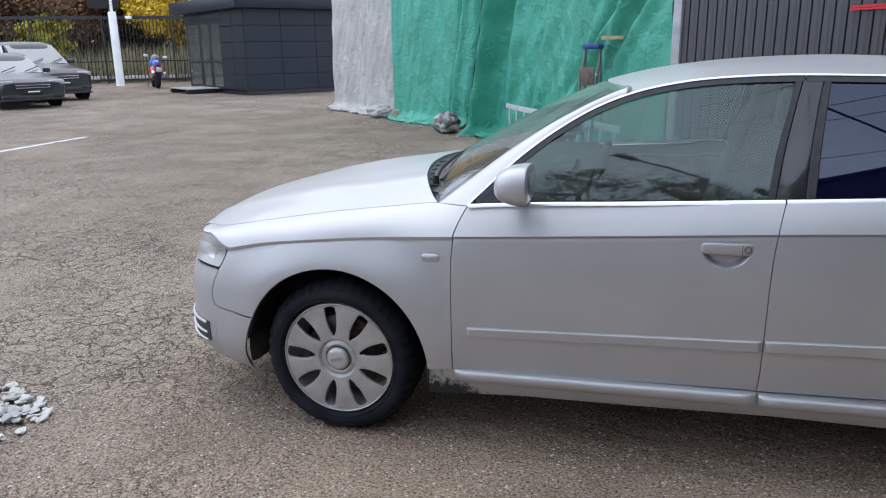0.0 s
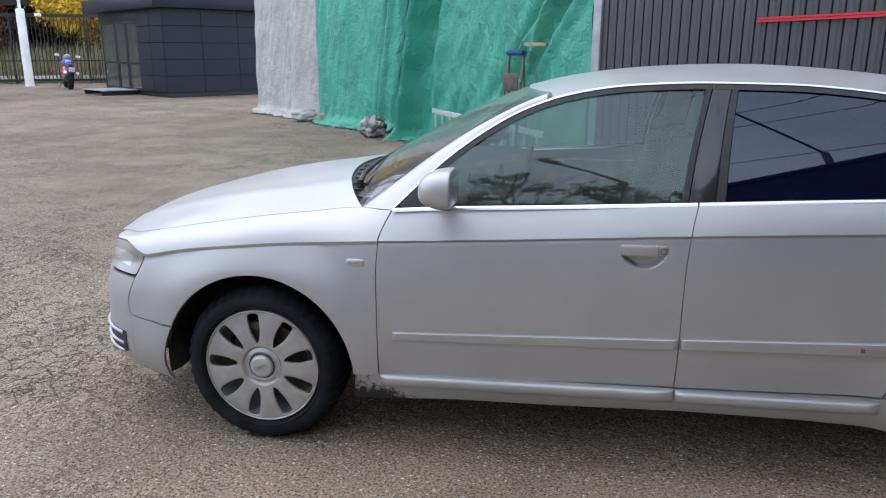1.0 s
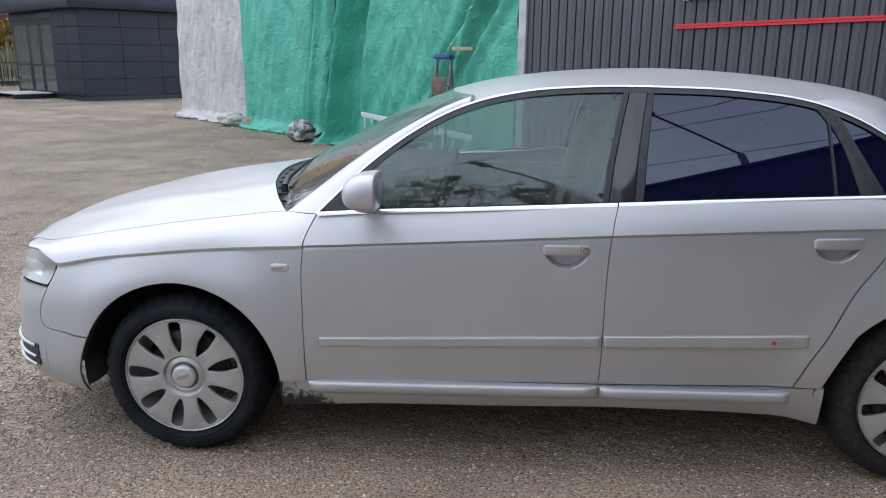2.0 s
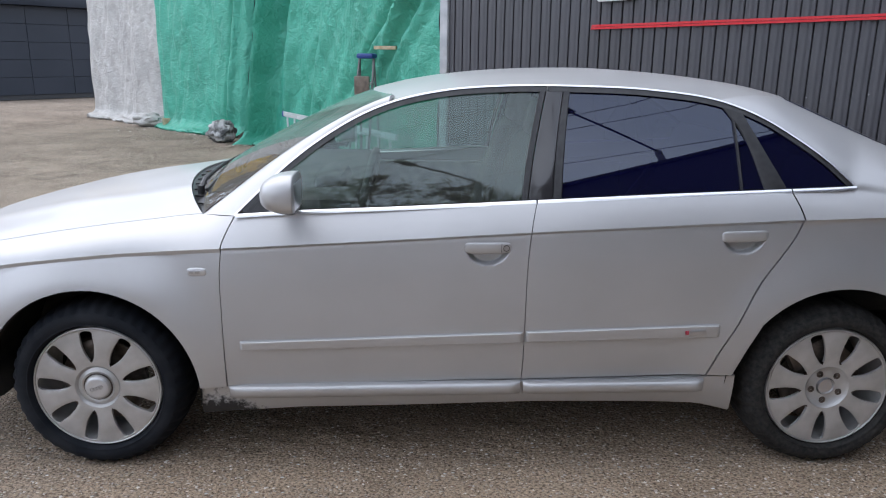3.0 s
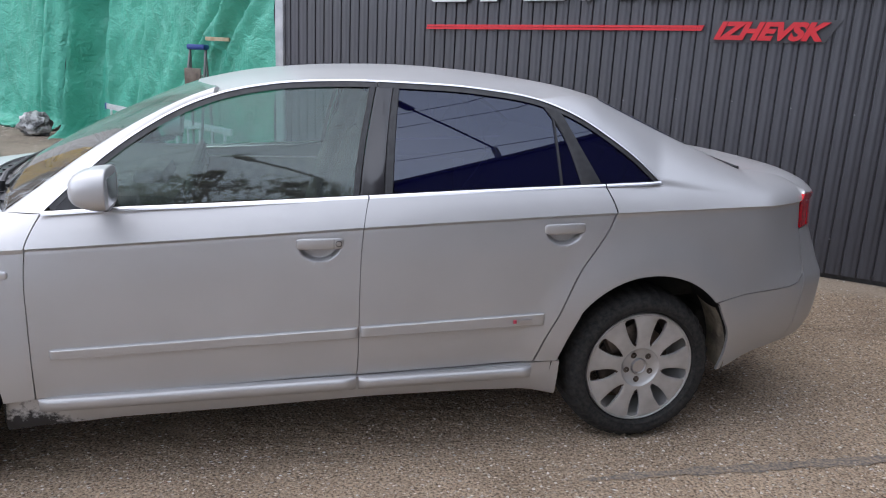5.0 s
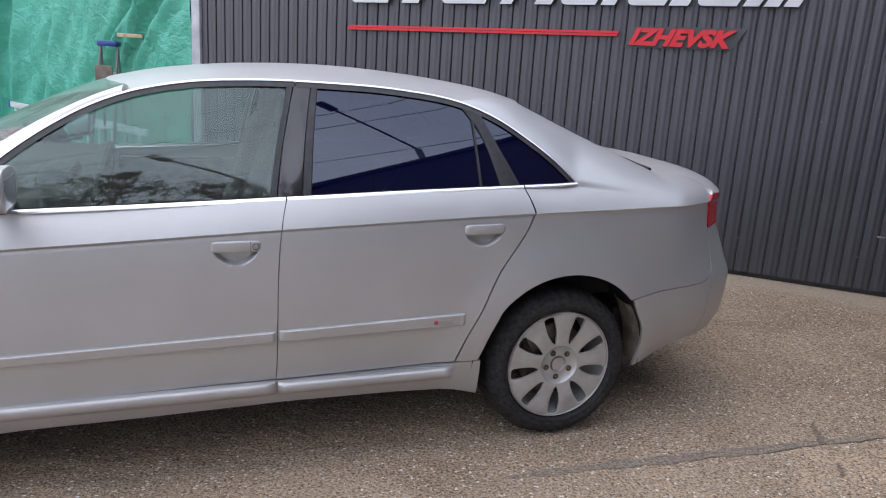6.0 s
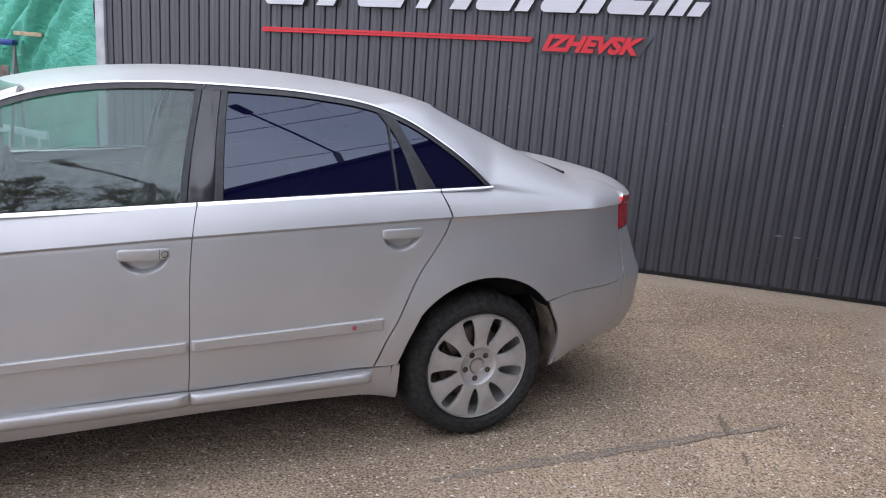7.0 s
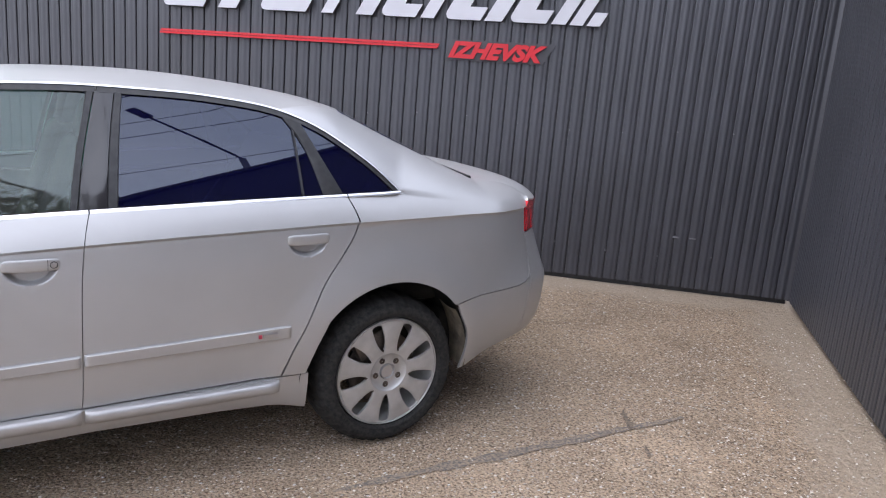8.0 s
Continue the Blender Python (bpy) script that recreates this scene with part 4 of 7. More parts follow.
# ---- wheels ----
def wheel(at, spin, cap, tyre_mat, far=False):
    """A road wheel with nine slots, facing -y, on its tyre."""
    R = .2315
    hub = lathe([(.0001, .030), (.078, .030), (.078, .012), (.083, .008)], 40)
    verts, faces = [], []
    rows = np.concatenate([[.083, .096], np.linspace(.104, .2165, 18), [.2192, .2225]])
    def width(r):
        if not .1035 < r < .2170:
            return 0.0
        t = (r - .1035) / .1135
        return .0015 + .046 * math.sin(min(.08 + t * 1.35, 1) * math.pi / 2) ** .7 * (1 if t < .95 else math.sqrt(max(1 - ((t - .95) / .06) ** 2, .12)))
    def dish(r):
        return .009 - .004 * math.sin(math.pi * (r - .083) / .14) + .001 * (r - .083) / .14
    m = 9
    idx = {}
    for k in range(9):
        a0, a1 = 2 * math.pi * k / 9, 2 * math.pi * (k + 1) / 9
        for i, r in enumerate(rows):
            h = width(r) / 2 / r
            for j in range(m):
                t = j / (m - 1)
                a = a0 + h + (a1 - a0 - 2 * h) * t
                e = min(t, 1 - t)
                sink = .0025 * max(0, 1 - e / .07) ** 2 if width(r) > 0 else 0
                idx[k, i, j] = len(verts)
                verts.append((r * math.cos(a), dish(r) + sink, r * math.sin(a)))
        for i in range(len(rows) - 1):
            for j in range(m - 1):
                faces.append((idx[k, i, j], idx[k, i + 1, j], idx[k, i + 1, j + 1], idx[k, i, j + 1]))
        # slot walls
        for j in (0, m - 1):
            run = [idx[k, i, j] for i in range(len(rows)) if width(rows[i]) > 0]
            back = []
            for q in run:
                back.append(len(verts))
                v = verts[q]
                verts.append((v[0], v[1] + .011, v[2]))
            for a, b in zip(range(len(run) - 1), range(1, len(run))):
                f = (run[a], back[a], back[b], run[b])
                faces.append(f if j else f[::-1])
    lip = lathe([(.2225, .0100), (.2232, .0125), (.2245, .0125), (.2255, .0085), (.2285, .0065), (.2315, .008), (.2335, .013), (.2335, .03)], 72)
    barrel = lathe([(.2225, .0100), (.2215, .022), (.214, .05), (.207, .08), (.204, .17)], 48)
    geo = joined((verts, faces), hub, lip, barrel)
    m4 = Matrix.Translation(at) @ (Matrix.Rotation(math.pi, 4, "Z") if far else Matrix()) @ Matrix.Rotation(-radians(spin), 4, "Y")
    w = link_mesh("wheel", *geo, ALLOY, car, "silver nine-slot alloy wheel", 0)
    wb = bmesh.new()
    wb.from_mesh(w.data)
    bmesh.ops.remove_doubles(wb, verts=wb.verts, dist=.0008)
    bmesh.ops.recalc_face_normals(wb, faces=wb.faces)
    wb.to_mesh(w.data)
    wb.free()
    w.data.polygons.foreach_set("use_smooth", [True] * len(w.data.polygons))
    w.data.set_sharp_from_angle(angle=radians(30))
    w.matrix_basis = m4
    w.scale = (.975, 1, .975)
    flat = (m4.inverted().to_3x3() @ Vector((0, 0, 1)))
    prof = [(.226, .03), (.2335, .008), (.240, -.004), (.252, -.010), (.268, -.010), (.282, -.004), (.293, .006), (.303, .020), (.3115, .045), (.315, .08), (.3155, .12), (.315, .16), (.309, .20), (.29, .222), (.24, .23)]
    sides = 168
    v, fc = [], []
    n = len(prof)
    for k in range(sides):
        a = 2 * math.pi * k / sides
        lug = 1 if (k % 4) < 2 else 0
        for i, (r, h) in enumerate(prof):
            rr, hh = r, h
            if not lug and i in (6, 7, 8):
                rr -= .004
                hh += .005
            if not lug and i in (9, 10, 11):
                rr -= .007
            p = Vector((rr * math.cos(a), hh, rr * math.sin(a)))
            d = p.dot(flat)
            lim = -(at[2] - .001)
            if d < lim:
                p += flat * (lim - d)
                p.y -= .006 * min(1, (lim - d) / .008)
            v.append((p.x / .975, p.y, p.z / .975))
    for k in range(sides):
        for i in range(n - 1):
            p, q = k * n + i, ((k + 1) % sides) * n + i
            fc.append((p, p + 1, q + 1, q))
    link_mesh("tyre", v, fc, tyre_mat, w, "black tyre with a worn blocky shoulder", 28)
    # raised ribs on the side wall
    link_mesh("sidewall_rib", *lathe([(.2455, -.0075), (.2465, -.0095), (.2485, -.0095), (.2495, -.009)], 72), tyre_mat, w)
    v, fc = lathe([(.0001, .075), (.155, .075), (.158, .078), (.158, .09)], 40)
    link_mesh("brake_disc", v, fc, STEEL, w)
    part("brake_caliper", box_bm((.16, .06, .09), (.0, .07, .13), .02), STEEL, w)
    if cap:
        c = link_mesh("centre_cap", *lathe([(.0001, -.001), (.032, -.001), (.041, .0), (.0455, .004), (.047, .010), (.048, .016), (.060, .012), (.074, .018), (.080, .010)], 48), ALLOY, w, "domed centre cap")
        link_mesh("cap_groove", *lathe([(.0475, .0155), (.0485, .0115), (.0515, .0110), (.0530, .0130)], 40), STEEL, c)
        link_mesh("cap_face", *lathe([(.0001, -.0030), (.030, -.0024), (.040, -.0008), (.0455, .005)], 40), WHITE_LENS, c)
        for dx in (-.0165, -.0055, .0055, .0165):
            v, fc = lathe([(.0062, -.001), (.0072, -.0050), (.0085, -.0050), (.0092, -.001)], 16)
            link_mesh("cap_emblem_ring", [(p[0] + dx, p[1], p[2]) for p in v], fc, BADGE_GREY, c)
    else:
        link_mesh("hub_bore", *lathe([(.0001, .018), (.025, .018), (.028, .012), (.031, .012), (.033, .03)], 40), BADGE_GREY, w, "bare hub where the cap is missing")
        link_mesh("hub_seat", *lathe([(.033, .03), (.036, .020), (.072, .018), (.084, .007)], 40), ALLOY, w)
        for k in range(5):
            a = 2 * math.pi * k / 5 + .35
            v, fc = lathe([(.0001, .020), (.004, .020), (.0045, .013), (.0085, .013), (.010, .017), (.013, .018), (.014, .03)], 12)
            link_mesh("wheel_bolt", [(p[0] + .056 * math.cos(a), p[1], p[2] + .056 * math.sin(a)) for p in v], fc, STEEL, w)
    return w


wheel((0, .022, HUB), 17, True, RUBBER)
wheel((AXLE, .026, HUB), 28, False, RUBBER_DUSTY)
wheel((0, 2 * MID - .022, HUB), 5, True, RUBBER, True)
wheel((AXLE, 2 * MID - .026, HUB), 31, False, RUBBER_DUSTY, True)

# wheel arch liners, flanges and the dark underside
for cx, cz, r, a0, a1 in ((.003, .306, .372, -10, 188), (2.645, .318, .389, -8, 190)):
    g = []
    for a in np.linspace(radians(a0), radians(a1), 40):
        e_ = 0 if cx > 1 else min(1, max(0, (a - 2.75) / .3))
        px, pz = cx + (r + .011 * e_) * math.cos(a), cz + (r + .011 * e_) * math.sin(a)
        y0 = float(flank(px, max(pz, .25))[1])
        w_ = .03 if cx > 1 else .03 * min(1, max(0, (math.pi * .985 - a) / .15)) - .004 * (a > 3.1)
        g.append([(px, y0 + .003 + .016 * e_, pz), (px, y0 + .03, pz), (cx + (r + w_) * math.cos(a), y0 + .06, cz + (r + w_) * math.sin(a)), (cx + (r + w_) * math.cos(a), .42, cz + (r + w_) * math.sin(a)), (cx, .43, cz)])
    both_sides("arch_liner", sheet(np.array(g)), LINER)
g = []
for a in np.linspace(radians(-7), radians(36), 12):
    g.append([(2.653 + rr * math.cos(a), yy, .32 + rr * math.sin(a)) for rr, yy in ((.379, .050), (.374, .085), (.377, .13), (.388, .20))])
mud = link_mesh("muddy_liner", *sheet(np.array(g)), MUD, car, "rear arch edge caked with dried mud")
bm = bmesh.new()
box_bm((1.86, 1.30, .17), (1.325, MID, .245), .02, bm=bm)
box_bm((1.86, 1.60, .10), (1.325, MID, .31), .02, bm=bm)
box_bm((.5, 1.2, .10), (-.45, MID, .28), .02, bm=bm)
box_bm((.5, 1.3, .14), (3.25, MID, .40), .02, bm=bm)
box_bm((2.6, .95, .12), (1.32, MID, .30), .02, bm=bm)
part("underbody", bm, LINER, car)
bm = bmesh.new()
box_bm((1.72, .02, .58), (1.32, .105, .60), bm=bm)
box_bm((1.72, .02, .58), (1.32, 2 * MID - .105, .60), bm=bm)
box_bm((.03, 1.5, .55), (.44, MID, .62), bm=bm)
box_bm((.95, .85, .4), (0, MID, .55), .05, bm=bm)
box_bm((.7, 1.2, .35), (3.05, MID, .68), .05, bm=bm)
box_bm((.9, .9, .3), (2.7, MID, .68), .05, bm=bm)
part("inner_shell", bm, LINER, car)
# ---- cabin ----
bm = bmesh.new()
box_bm((.45, 1.42, .16), (.70, MID, .90), .06, bm=bm)
box_bm((.12, .34, .09), (.80, .52, .99), .04, bm=bm)
box_bm((.6, .26, .22), (1.15, MID, .62), .04, bm=bm)
box_bm((1.9, 1.4, .05), (1.4, MID, .42), bm=bm)
box_bm((.5, 1.35, .06), (2.75, MID, .98), .02, bm=bm)
part("dashboard", bm, CABIN, car, "dark dashboard and console")
part("steering_wheel", tube_bm([(.93 + .045 * math.sin(a) * .9, .52 + .185 * math.cos(a), .93 + .17 * math.sin(a)) for a in np.linspace(0, 2 * math.pi, 33)], .016, 8), CABIN, car)
for y in (.52, 1.25):
    bm = bmesh.new()
    box_bm((.52, .50, .16), (1.22, y, .58), .06, bm=bm)
    box_bm((.15, .48, .62), (1.53, y, .88), .06, Matrix.Rotation(radians(18), 4, "Y"), bm=bm)
    box_bm((.09, .26, .17), (1.62, y, 1.235), .04, Matrix.Rotation(radians(12), 4, "Y"), bm=bm)
    part("front_seat", bm, SEAT, car, "grey cloth front seat")
bm = bmesh.new()
box_bm((.5, 1.3, .18), (2.15, MID, .58), .06, bm=bm)
box_bm((.16, 1.3, .6), (2.46, MID, .86), .06, Matrix.Rotation(radians(22), 4, "Y"), bm=bm)
part("rear_bench", bm, SEAT, car, "grey cloth rear bench")
for y in (.13, 2 * MID - .13):
    part("door_lining", box_bm((1.6, .05, .46), (1.45, y, .68), .02), CABIN, car)

# ---- ground and walls ----
GROUND = bpy.data.materials.new("worn_asphalt")
GROUND.use_nodes = True
def asphalt(m):
    t = m.node_tree
    b = t.nodes["Principled BSDF"]
    L = t.links.new
    co = t.nodes.new("ShaderNodeTexCoord")
    def noise_(scale, detail=6.0):
        n = t.nodes.new("ShaderNodeTexNoise")
        n.inputs["Scale"].default_value, n.inputs["Detail"].default_value = scale, detail
        L(co.outputs["Object"], n.inputs["Vector"])
        return n.outputs["Fac"]
    def ramp(src, *stops):
        r = t.nodes.new("ShaderNodeValToRGB")
        e = r.color_ramp.elements
        while len(e) < len(stops):
            e.new(.5)
        for q, (p, c) in zip(e, stops):
            q.position, q.color = p, (*c, 1)
        L(src, r.inputs[0])
        return r.outputs[0]
    def mix(f, a, c, mode="MIX"):
        x = t.nodes.new("ShaderNodeMix")
        x.data_type, x.blend_type = "RGBA", mode
        if isinstance(f, float):
            x.inputs[0].default_value = f
        else:
            L(f, x.inputs[0])
        for s, i in ((a, 6), (c, 7)):
            if isinstance(s, tuple):
                x.inputs[i].default_value = (*s, 1)
            else:
                L(s, x.inputs[i])
        return x.outputs[2]
    big = ramp(noise_(.45, 4), (.33, (.275, .208, .147)), (.67, (.375, .287, .206)))
    mid = ramp(noise_(2.3, 9), (.28, (.80, .79, .78)), (.50, (1.0, 1.0, 1.0)), (.72, (1.14, 1.13, 1.12)))
    base = mix(1.0, big, mid, "MULTIPLY")
    # pitted binder between the stones
    pits = noise_(90, 6)
    fine = ramp(pits, (.34, (.30, .28, .27)), (.48, (.92, .92, .92)), (.68, (1.45, 1.42, 1.38)))
    base = mix(1.0, base, fine, "MULTIPLY")
    # ragged open cracks where the binder has broken up
    net_ = t.nodes.new("ShaderNodeTexVoronoi")
    net_.feature = "DISTANCE_TO_EDGE"
    net_.inputs["Scale"].default_value = 7.5
    bend = t.nodes.new("ShaderNodeTexNoise")
    bend.inputs["Scale"].default_value, bend.inputs["Detail"].default_value = 5.0, 6.0
    L(co.outputs["Object"], bend.inputs["Vector"])
    add = t.nodes.new("ShaderNodeVectorMath")
    add.operation = "MULTIPLY_ADD"
    add.inputs[1].default_value = (.55, .55, .55)
    L(bend.outputs["Color"], add.inputs[0])
    L(co.outputs["Object"], add.inputs[2])
    L(add.outputs[0], net_.inputs["Vector"])
    broken = ramp(noise_(.8, 4), (.40, (0, 0, 0)), (.56, (1, 1, 1)))
    axes = t.nodes.new("ShaderNodeSeparateXYZ")
    L(co.outputs["Object"], axes.inputs[0])
    yard = t.nodes.new("ShaderNodeMapRange")
    yard.inputs[1].default_value, yard.inputs[2].default_value = .2, -1.4
    L(axes.outputs[0], yard.inputs[0])
    broken = mix(1.0, broken, yard.outputs[0], "MULTIPLY")
    base = mix(yard.outputs[0], base, mix(1.0, base, (.93, 1.0, 1.10), "MULTIPLY"))
    crack = mix(1.0, ramp(net_.outputs["Distance"], (.006, (.85, .85, .85)), (.05, (0, 0, 0))), broken, "MULTIPLY")
    base = mix(crack, base, (.11, .085, .065))
    # sand and dust drifted along the foot of the walls
    drift = None
    for nx, ny, off in ((-.663, -.749, .663 * 6.646 + .749 * .849), (-.683, .730, .683 * 6.646 - .730 * .849)):
        dot = t.nodes.new("ShaderNodeVectorMath")
        dot.operation = "DOT_PRODUCT"
        dot.inputs[1].default_value = (nx, ny, 0)
        L(co.outputs["Object"], dot.inputs[0])
        far = t.nodes.new("ShaderNodeMath")
        far.operation = "ADD"
        far.inputs[1].default_value = off
        L(dot.outputs["Value"], far.inputs[0])
        if drift is None:
            drift = far.outputs[0]
        else:
            low = t.nodes.new("ShaderNodeMath")
            low.operation = "MINIMUM"
            L(drift, low.inputs[0])
            L(far.outputs[0], low.inputs[1])
            drift = low.outputs[0]
    rag = t.nodes.new("ShaderNodeMath")
    rag.operation = "MULTIPLY_ADD"
    rag.inputs[1].default_value = -.45
    L(noise_(3.5, 7), rag.inputs[0])
    L(drift, rag.inputs[2])
    sand = ramp(rag.outputs[0], (.0, (.85, .85, .85)), (.22, (0, 0, 0)))
    by_wall = t.nodes.new("ShaderNodeMapRange")
    by_wall.inputs[1].default_value, by_wall.inputs[2].default_value = 2.2, 3.4
    L(axes.outputs[0], by_wall.inputs[0])
    sand = mix(1.0, sand, by_wall.outputs[0], "MULTIPLY")
    # exposed stones of three sizes
    hs = []
    for scale, cut, part_, col in ((125.0, .42, .55, (.46, .38, .30)), (72.0, .38, .74, (.62, .54, .45)), (46.0, .28, .84, (.78, .72, .63)), (85.0, .36, .82, (.22, .13, .09))):
        v = t.nodes.new("ShaderNodeTexVoronoi")
        v.inputs["Scale"].default_value = scale
        v.inputs["Randomness"].default_value = 1.0
        warp = t.nodes.new("ShaderNodeMapping")
        warp.inputs["Rotation"].default_value = (0, 0, scale * .07)
        warp.inputs["Scale"].default_value = (.75, 1.2, 1.0)
        L(co.outputs["Object"], warp.inputs["Vector"])
        L(warp.outputs[0], v.inputs["Vector"])
        near = ramp(v.outputs["Distance"], (cut * .62, (1, 1, 1)), (cut, (0, 0, 0)))
        sep = t.nodes.new("ShaderNodeSeparateColor")
        L(v.outputs["Color"], sep.inputs[0])
        pick = ramp(sep.outputs[0], (part_, (0, 0, 0)), (part_ + .03, (1, 1, 1)))
        tone = ramp(sep.outputs[1], (0.0, tuple(c * .6 for c in col)), (1.0, tuple(min(c * 1.3, .85) for c in col)))
        f = t.nodes.new("ShaderNodeMath")
        f.operation = "MULTIPLY"
        L(near, f.inputs[0])
        L(pick, f.inputs[1])
        base = mix(f.outputs[0], base, tone)
        hs.append(f.outputs[0])
    base = mix(sand, base, ramp(noise_(60, 6), (.3, (.30, .24, .18)), (.7, (.42, .345, .265))))
    L(base, b.inputs["Base Color"])
    b.inputs["Roughness"].default_value, b.inputs["Specular IOR Level"].default_value = .88, .2
    total = None
    for src, k in ((hs[0], .5), (hs[1], .9), (hs[2], 1.2), (pits, 1.5), (noise_(26, 7), 2.2), (noise_(9, 6), 3.6), (crack, -3.0)):
        q = t.nodes.new("ShaderNodeMath")
        q.operation = "MULTIPLY_ADD"
        L(src, q.inputs[0])
        q.inputs[1].default_value = k
        if total is None:
            q.inputs[2].default_value = 0
        else:
            L(total, q.inputs[2])
        total = q.outputs[0]
    u = t.nodes.new("ShaderNodeBump")
    u.inputs["Strength"].default_value, u.inputs["Distance"].default_value = 1.0, .007
    L(total, u.inputs["Height"])
    L(u.outputs[0], b.inputs["Normal"])
asphalt(GROUND)

g = []
ax = np.concatenate([[-400, -120, -60, -35], np.linspace(-28, 12, 120), [20, 60, 200, 400]])
ay = np.concatenate([[-400, -100, -40, -15], np.linspace(-6, 32, 110), [45, 80, 200, 400]])
for x in ax:
    row = []
    for y in ay:
        near = math.exp(-((x - 1.3) ** 2 + (y - .9) ** 2) / 30)
        row.append((x, y, -.012 + .012 * near + .010 * (1 - near) * noise.noise((x * .35, y * .35, 0))))
    g.append(row)
tagged(link_mesh("ground", *sheet(np.array(g)), GROUND, None, "", 0), "worn brown-grey asphalt yard with exposed stones", "ground", kind="structure")

CLAD = noisy(material("anthracite_steel_cladding", (0.048, 0.048, 0.056), 0.45, Specular_IOR_Level=.6), (0.037, 0.037, 0.043), (0.046, 0.046, 0.054), 1.5, bump=.03, bump_scale=4, rough=(.38, .50))
GALV = noisy(material("galvanised_edge", (0.42, 0.43, 0.45), 0.5, .4), (.36, .37, .39), (.48, .49, .5), 6.0)
BACK0, BACK1 = Vector((1.39, 5.505, 0)), Vector((6.646, .849, 0))
SIDE1 = Vector((4.20, -1.44, 0))
WALL_TOP = 5.2


def clad_wall(name, a, b, top, face, label):
    """A wall of ribbed steel sheets between ground points a and b; face: +1 or -1 picks the side that shows."""
    d = (b - a).normalized()
    nrm = Vector((-d.y, d.x, 0)) * face
    L = (b - a).length
    core = part(name, box_bm((L, .12, top), (0, 0, 0)), BLACK)
    ang = math.atan2(d.y, d.x)
    core.matrix_basis = Matrix.Translation((a + b) / 2 - nrm * .102 + Vector((0, 0, top / 2 - .01))) @ Matrix.Rotation(ang, 4, "Z")
    tagged(core, label, "wall", kind="structure")
    # deep narrow joints, and a shallow rounded bead down the middle of each face
    pitch, step = .1036, 1.1396
    s = (L + .003) % pitch - pitch
    while s < L - .01:
        e = min(s + step, L)
        prof = []
        x = s
        while x < e - 1e-6:
            for dx, h in ((0, -.014), (.008, -.014), (.0105, .006), (.016, .008), (.034, .008), (.043, .0105), (.050, .0118), (.058, .0118), (.065, .0105), (.074, .008), (.092, .008), (.100, .006)):
                if 0 <= x + dx <= e:
                    prof.append((x + dx, h))
            x += pitch
        prof.append((e, -.014))
        verts, faces = [], []
        for x, h in prof:
            for z in (.035, top * .5, top):
                q = a + d * x + nrm * (-.016 + h + .0006 * math.sin(x * 9 + z * 2))
                verts.append((q.x, q.y, z))
        for i in range(len(prof) - 1):
            for k in range(2):
                p = i * 3 + k
                faces.append((p, p + 3, p + 4, p + 1))
        sh_ = link_mesh("cladding_sheet", verts, faces, CLAD, None, "", 0)
        sh_.parent = core
        sh_.matrix_parent_inverse = core.matrix_basis.inverted()
        s = e
    return core


wall_back = clad_wall("wall_back", BACK0, BACK1, WALL_TOP, -1, "anthracite ribbed steel wall standing on the yard")
wall_side = clad_wall("wall_side", BACK1, SIDE1, 3.42, -1, "anthracite ribbed steel side wall meeting the back wall")
corner = part("corner_flashing", box_bm((.05, .05, 5.1), BACK1 + Vector((.018, .008, 2.58)), .004, Matrix.Rotation(radians(3), 4, "Z")), CLAD)
tagged(corner, "anthracite steel flashing in the corner of the walls", "trim", kind="structure")
part("wall_edge_post", box_bm((.10, .07, WALL_TOP), (BACK0.x - .02, BACK0.y + .03, WALL_TOP / 2), .006, Matrix.Rotation(math.atan2(-.663, .748), 4, "Z")), GALV)
tagged(bpy.data.objects["wall_edge_post"], "pale galvanised steel post at the wall's end", "post", kind="structure")

# ---- sign on the wall ----
SIGN_WHITE = noisy(material("white_sign_face", (0.53, 0.52, 0.54), 0.45), (.50, .49, .51), (.56, .55, .57), 3.0)
SIGN_RED = material("red_sign_face", (0.55, 0.008, 0.016), 0.45)
SIGN_GREY = material("grey_sign_return", (0.05, 0.05, 0.054), 0.5)
WD = (BACK1 - BACK0).normalized()
WN = Vector((-WD.y, WD.x, 0)) * -1


def on_wall(s, z, out):
    """A point s metres from the inner corner along the back wall, and out metres proud of it."""
    p = BACK1 + WD * s + WN * out
    return Vector((p.x, p.y, z + .018 * (s + 5.34)))


def wall_shape(outline, out0, out1, mat, name, parent=None, side=None):
    bm = bmesh.new()
    f = [bm.verts.new(on_wall(s, z, out1)) for s, z in outline]
    b = [bm.verts.new(on_wall(s, z, out0)) for s, z in outline]
    bm.faces.new(f)
    bm.faces.new(b[::-1])
    n = len(f)
    for i in range(n):
        q = bm.faces.new((f[i], f[(i + 1) % n], b[(i + 1) % n], b[i]))
    ob = part(name, bm, mat, parent, "", 0)
    if side:
        ob.data.materials.append(side)
        for p in ob.data.polygons:
            if len(p.vertices) == 4 and p.area < .2 and abs(p.normal.dot(WN)) < .5:
                p.material_index = 1
    return ob


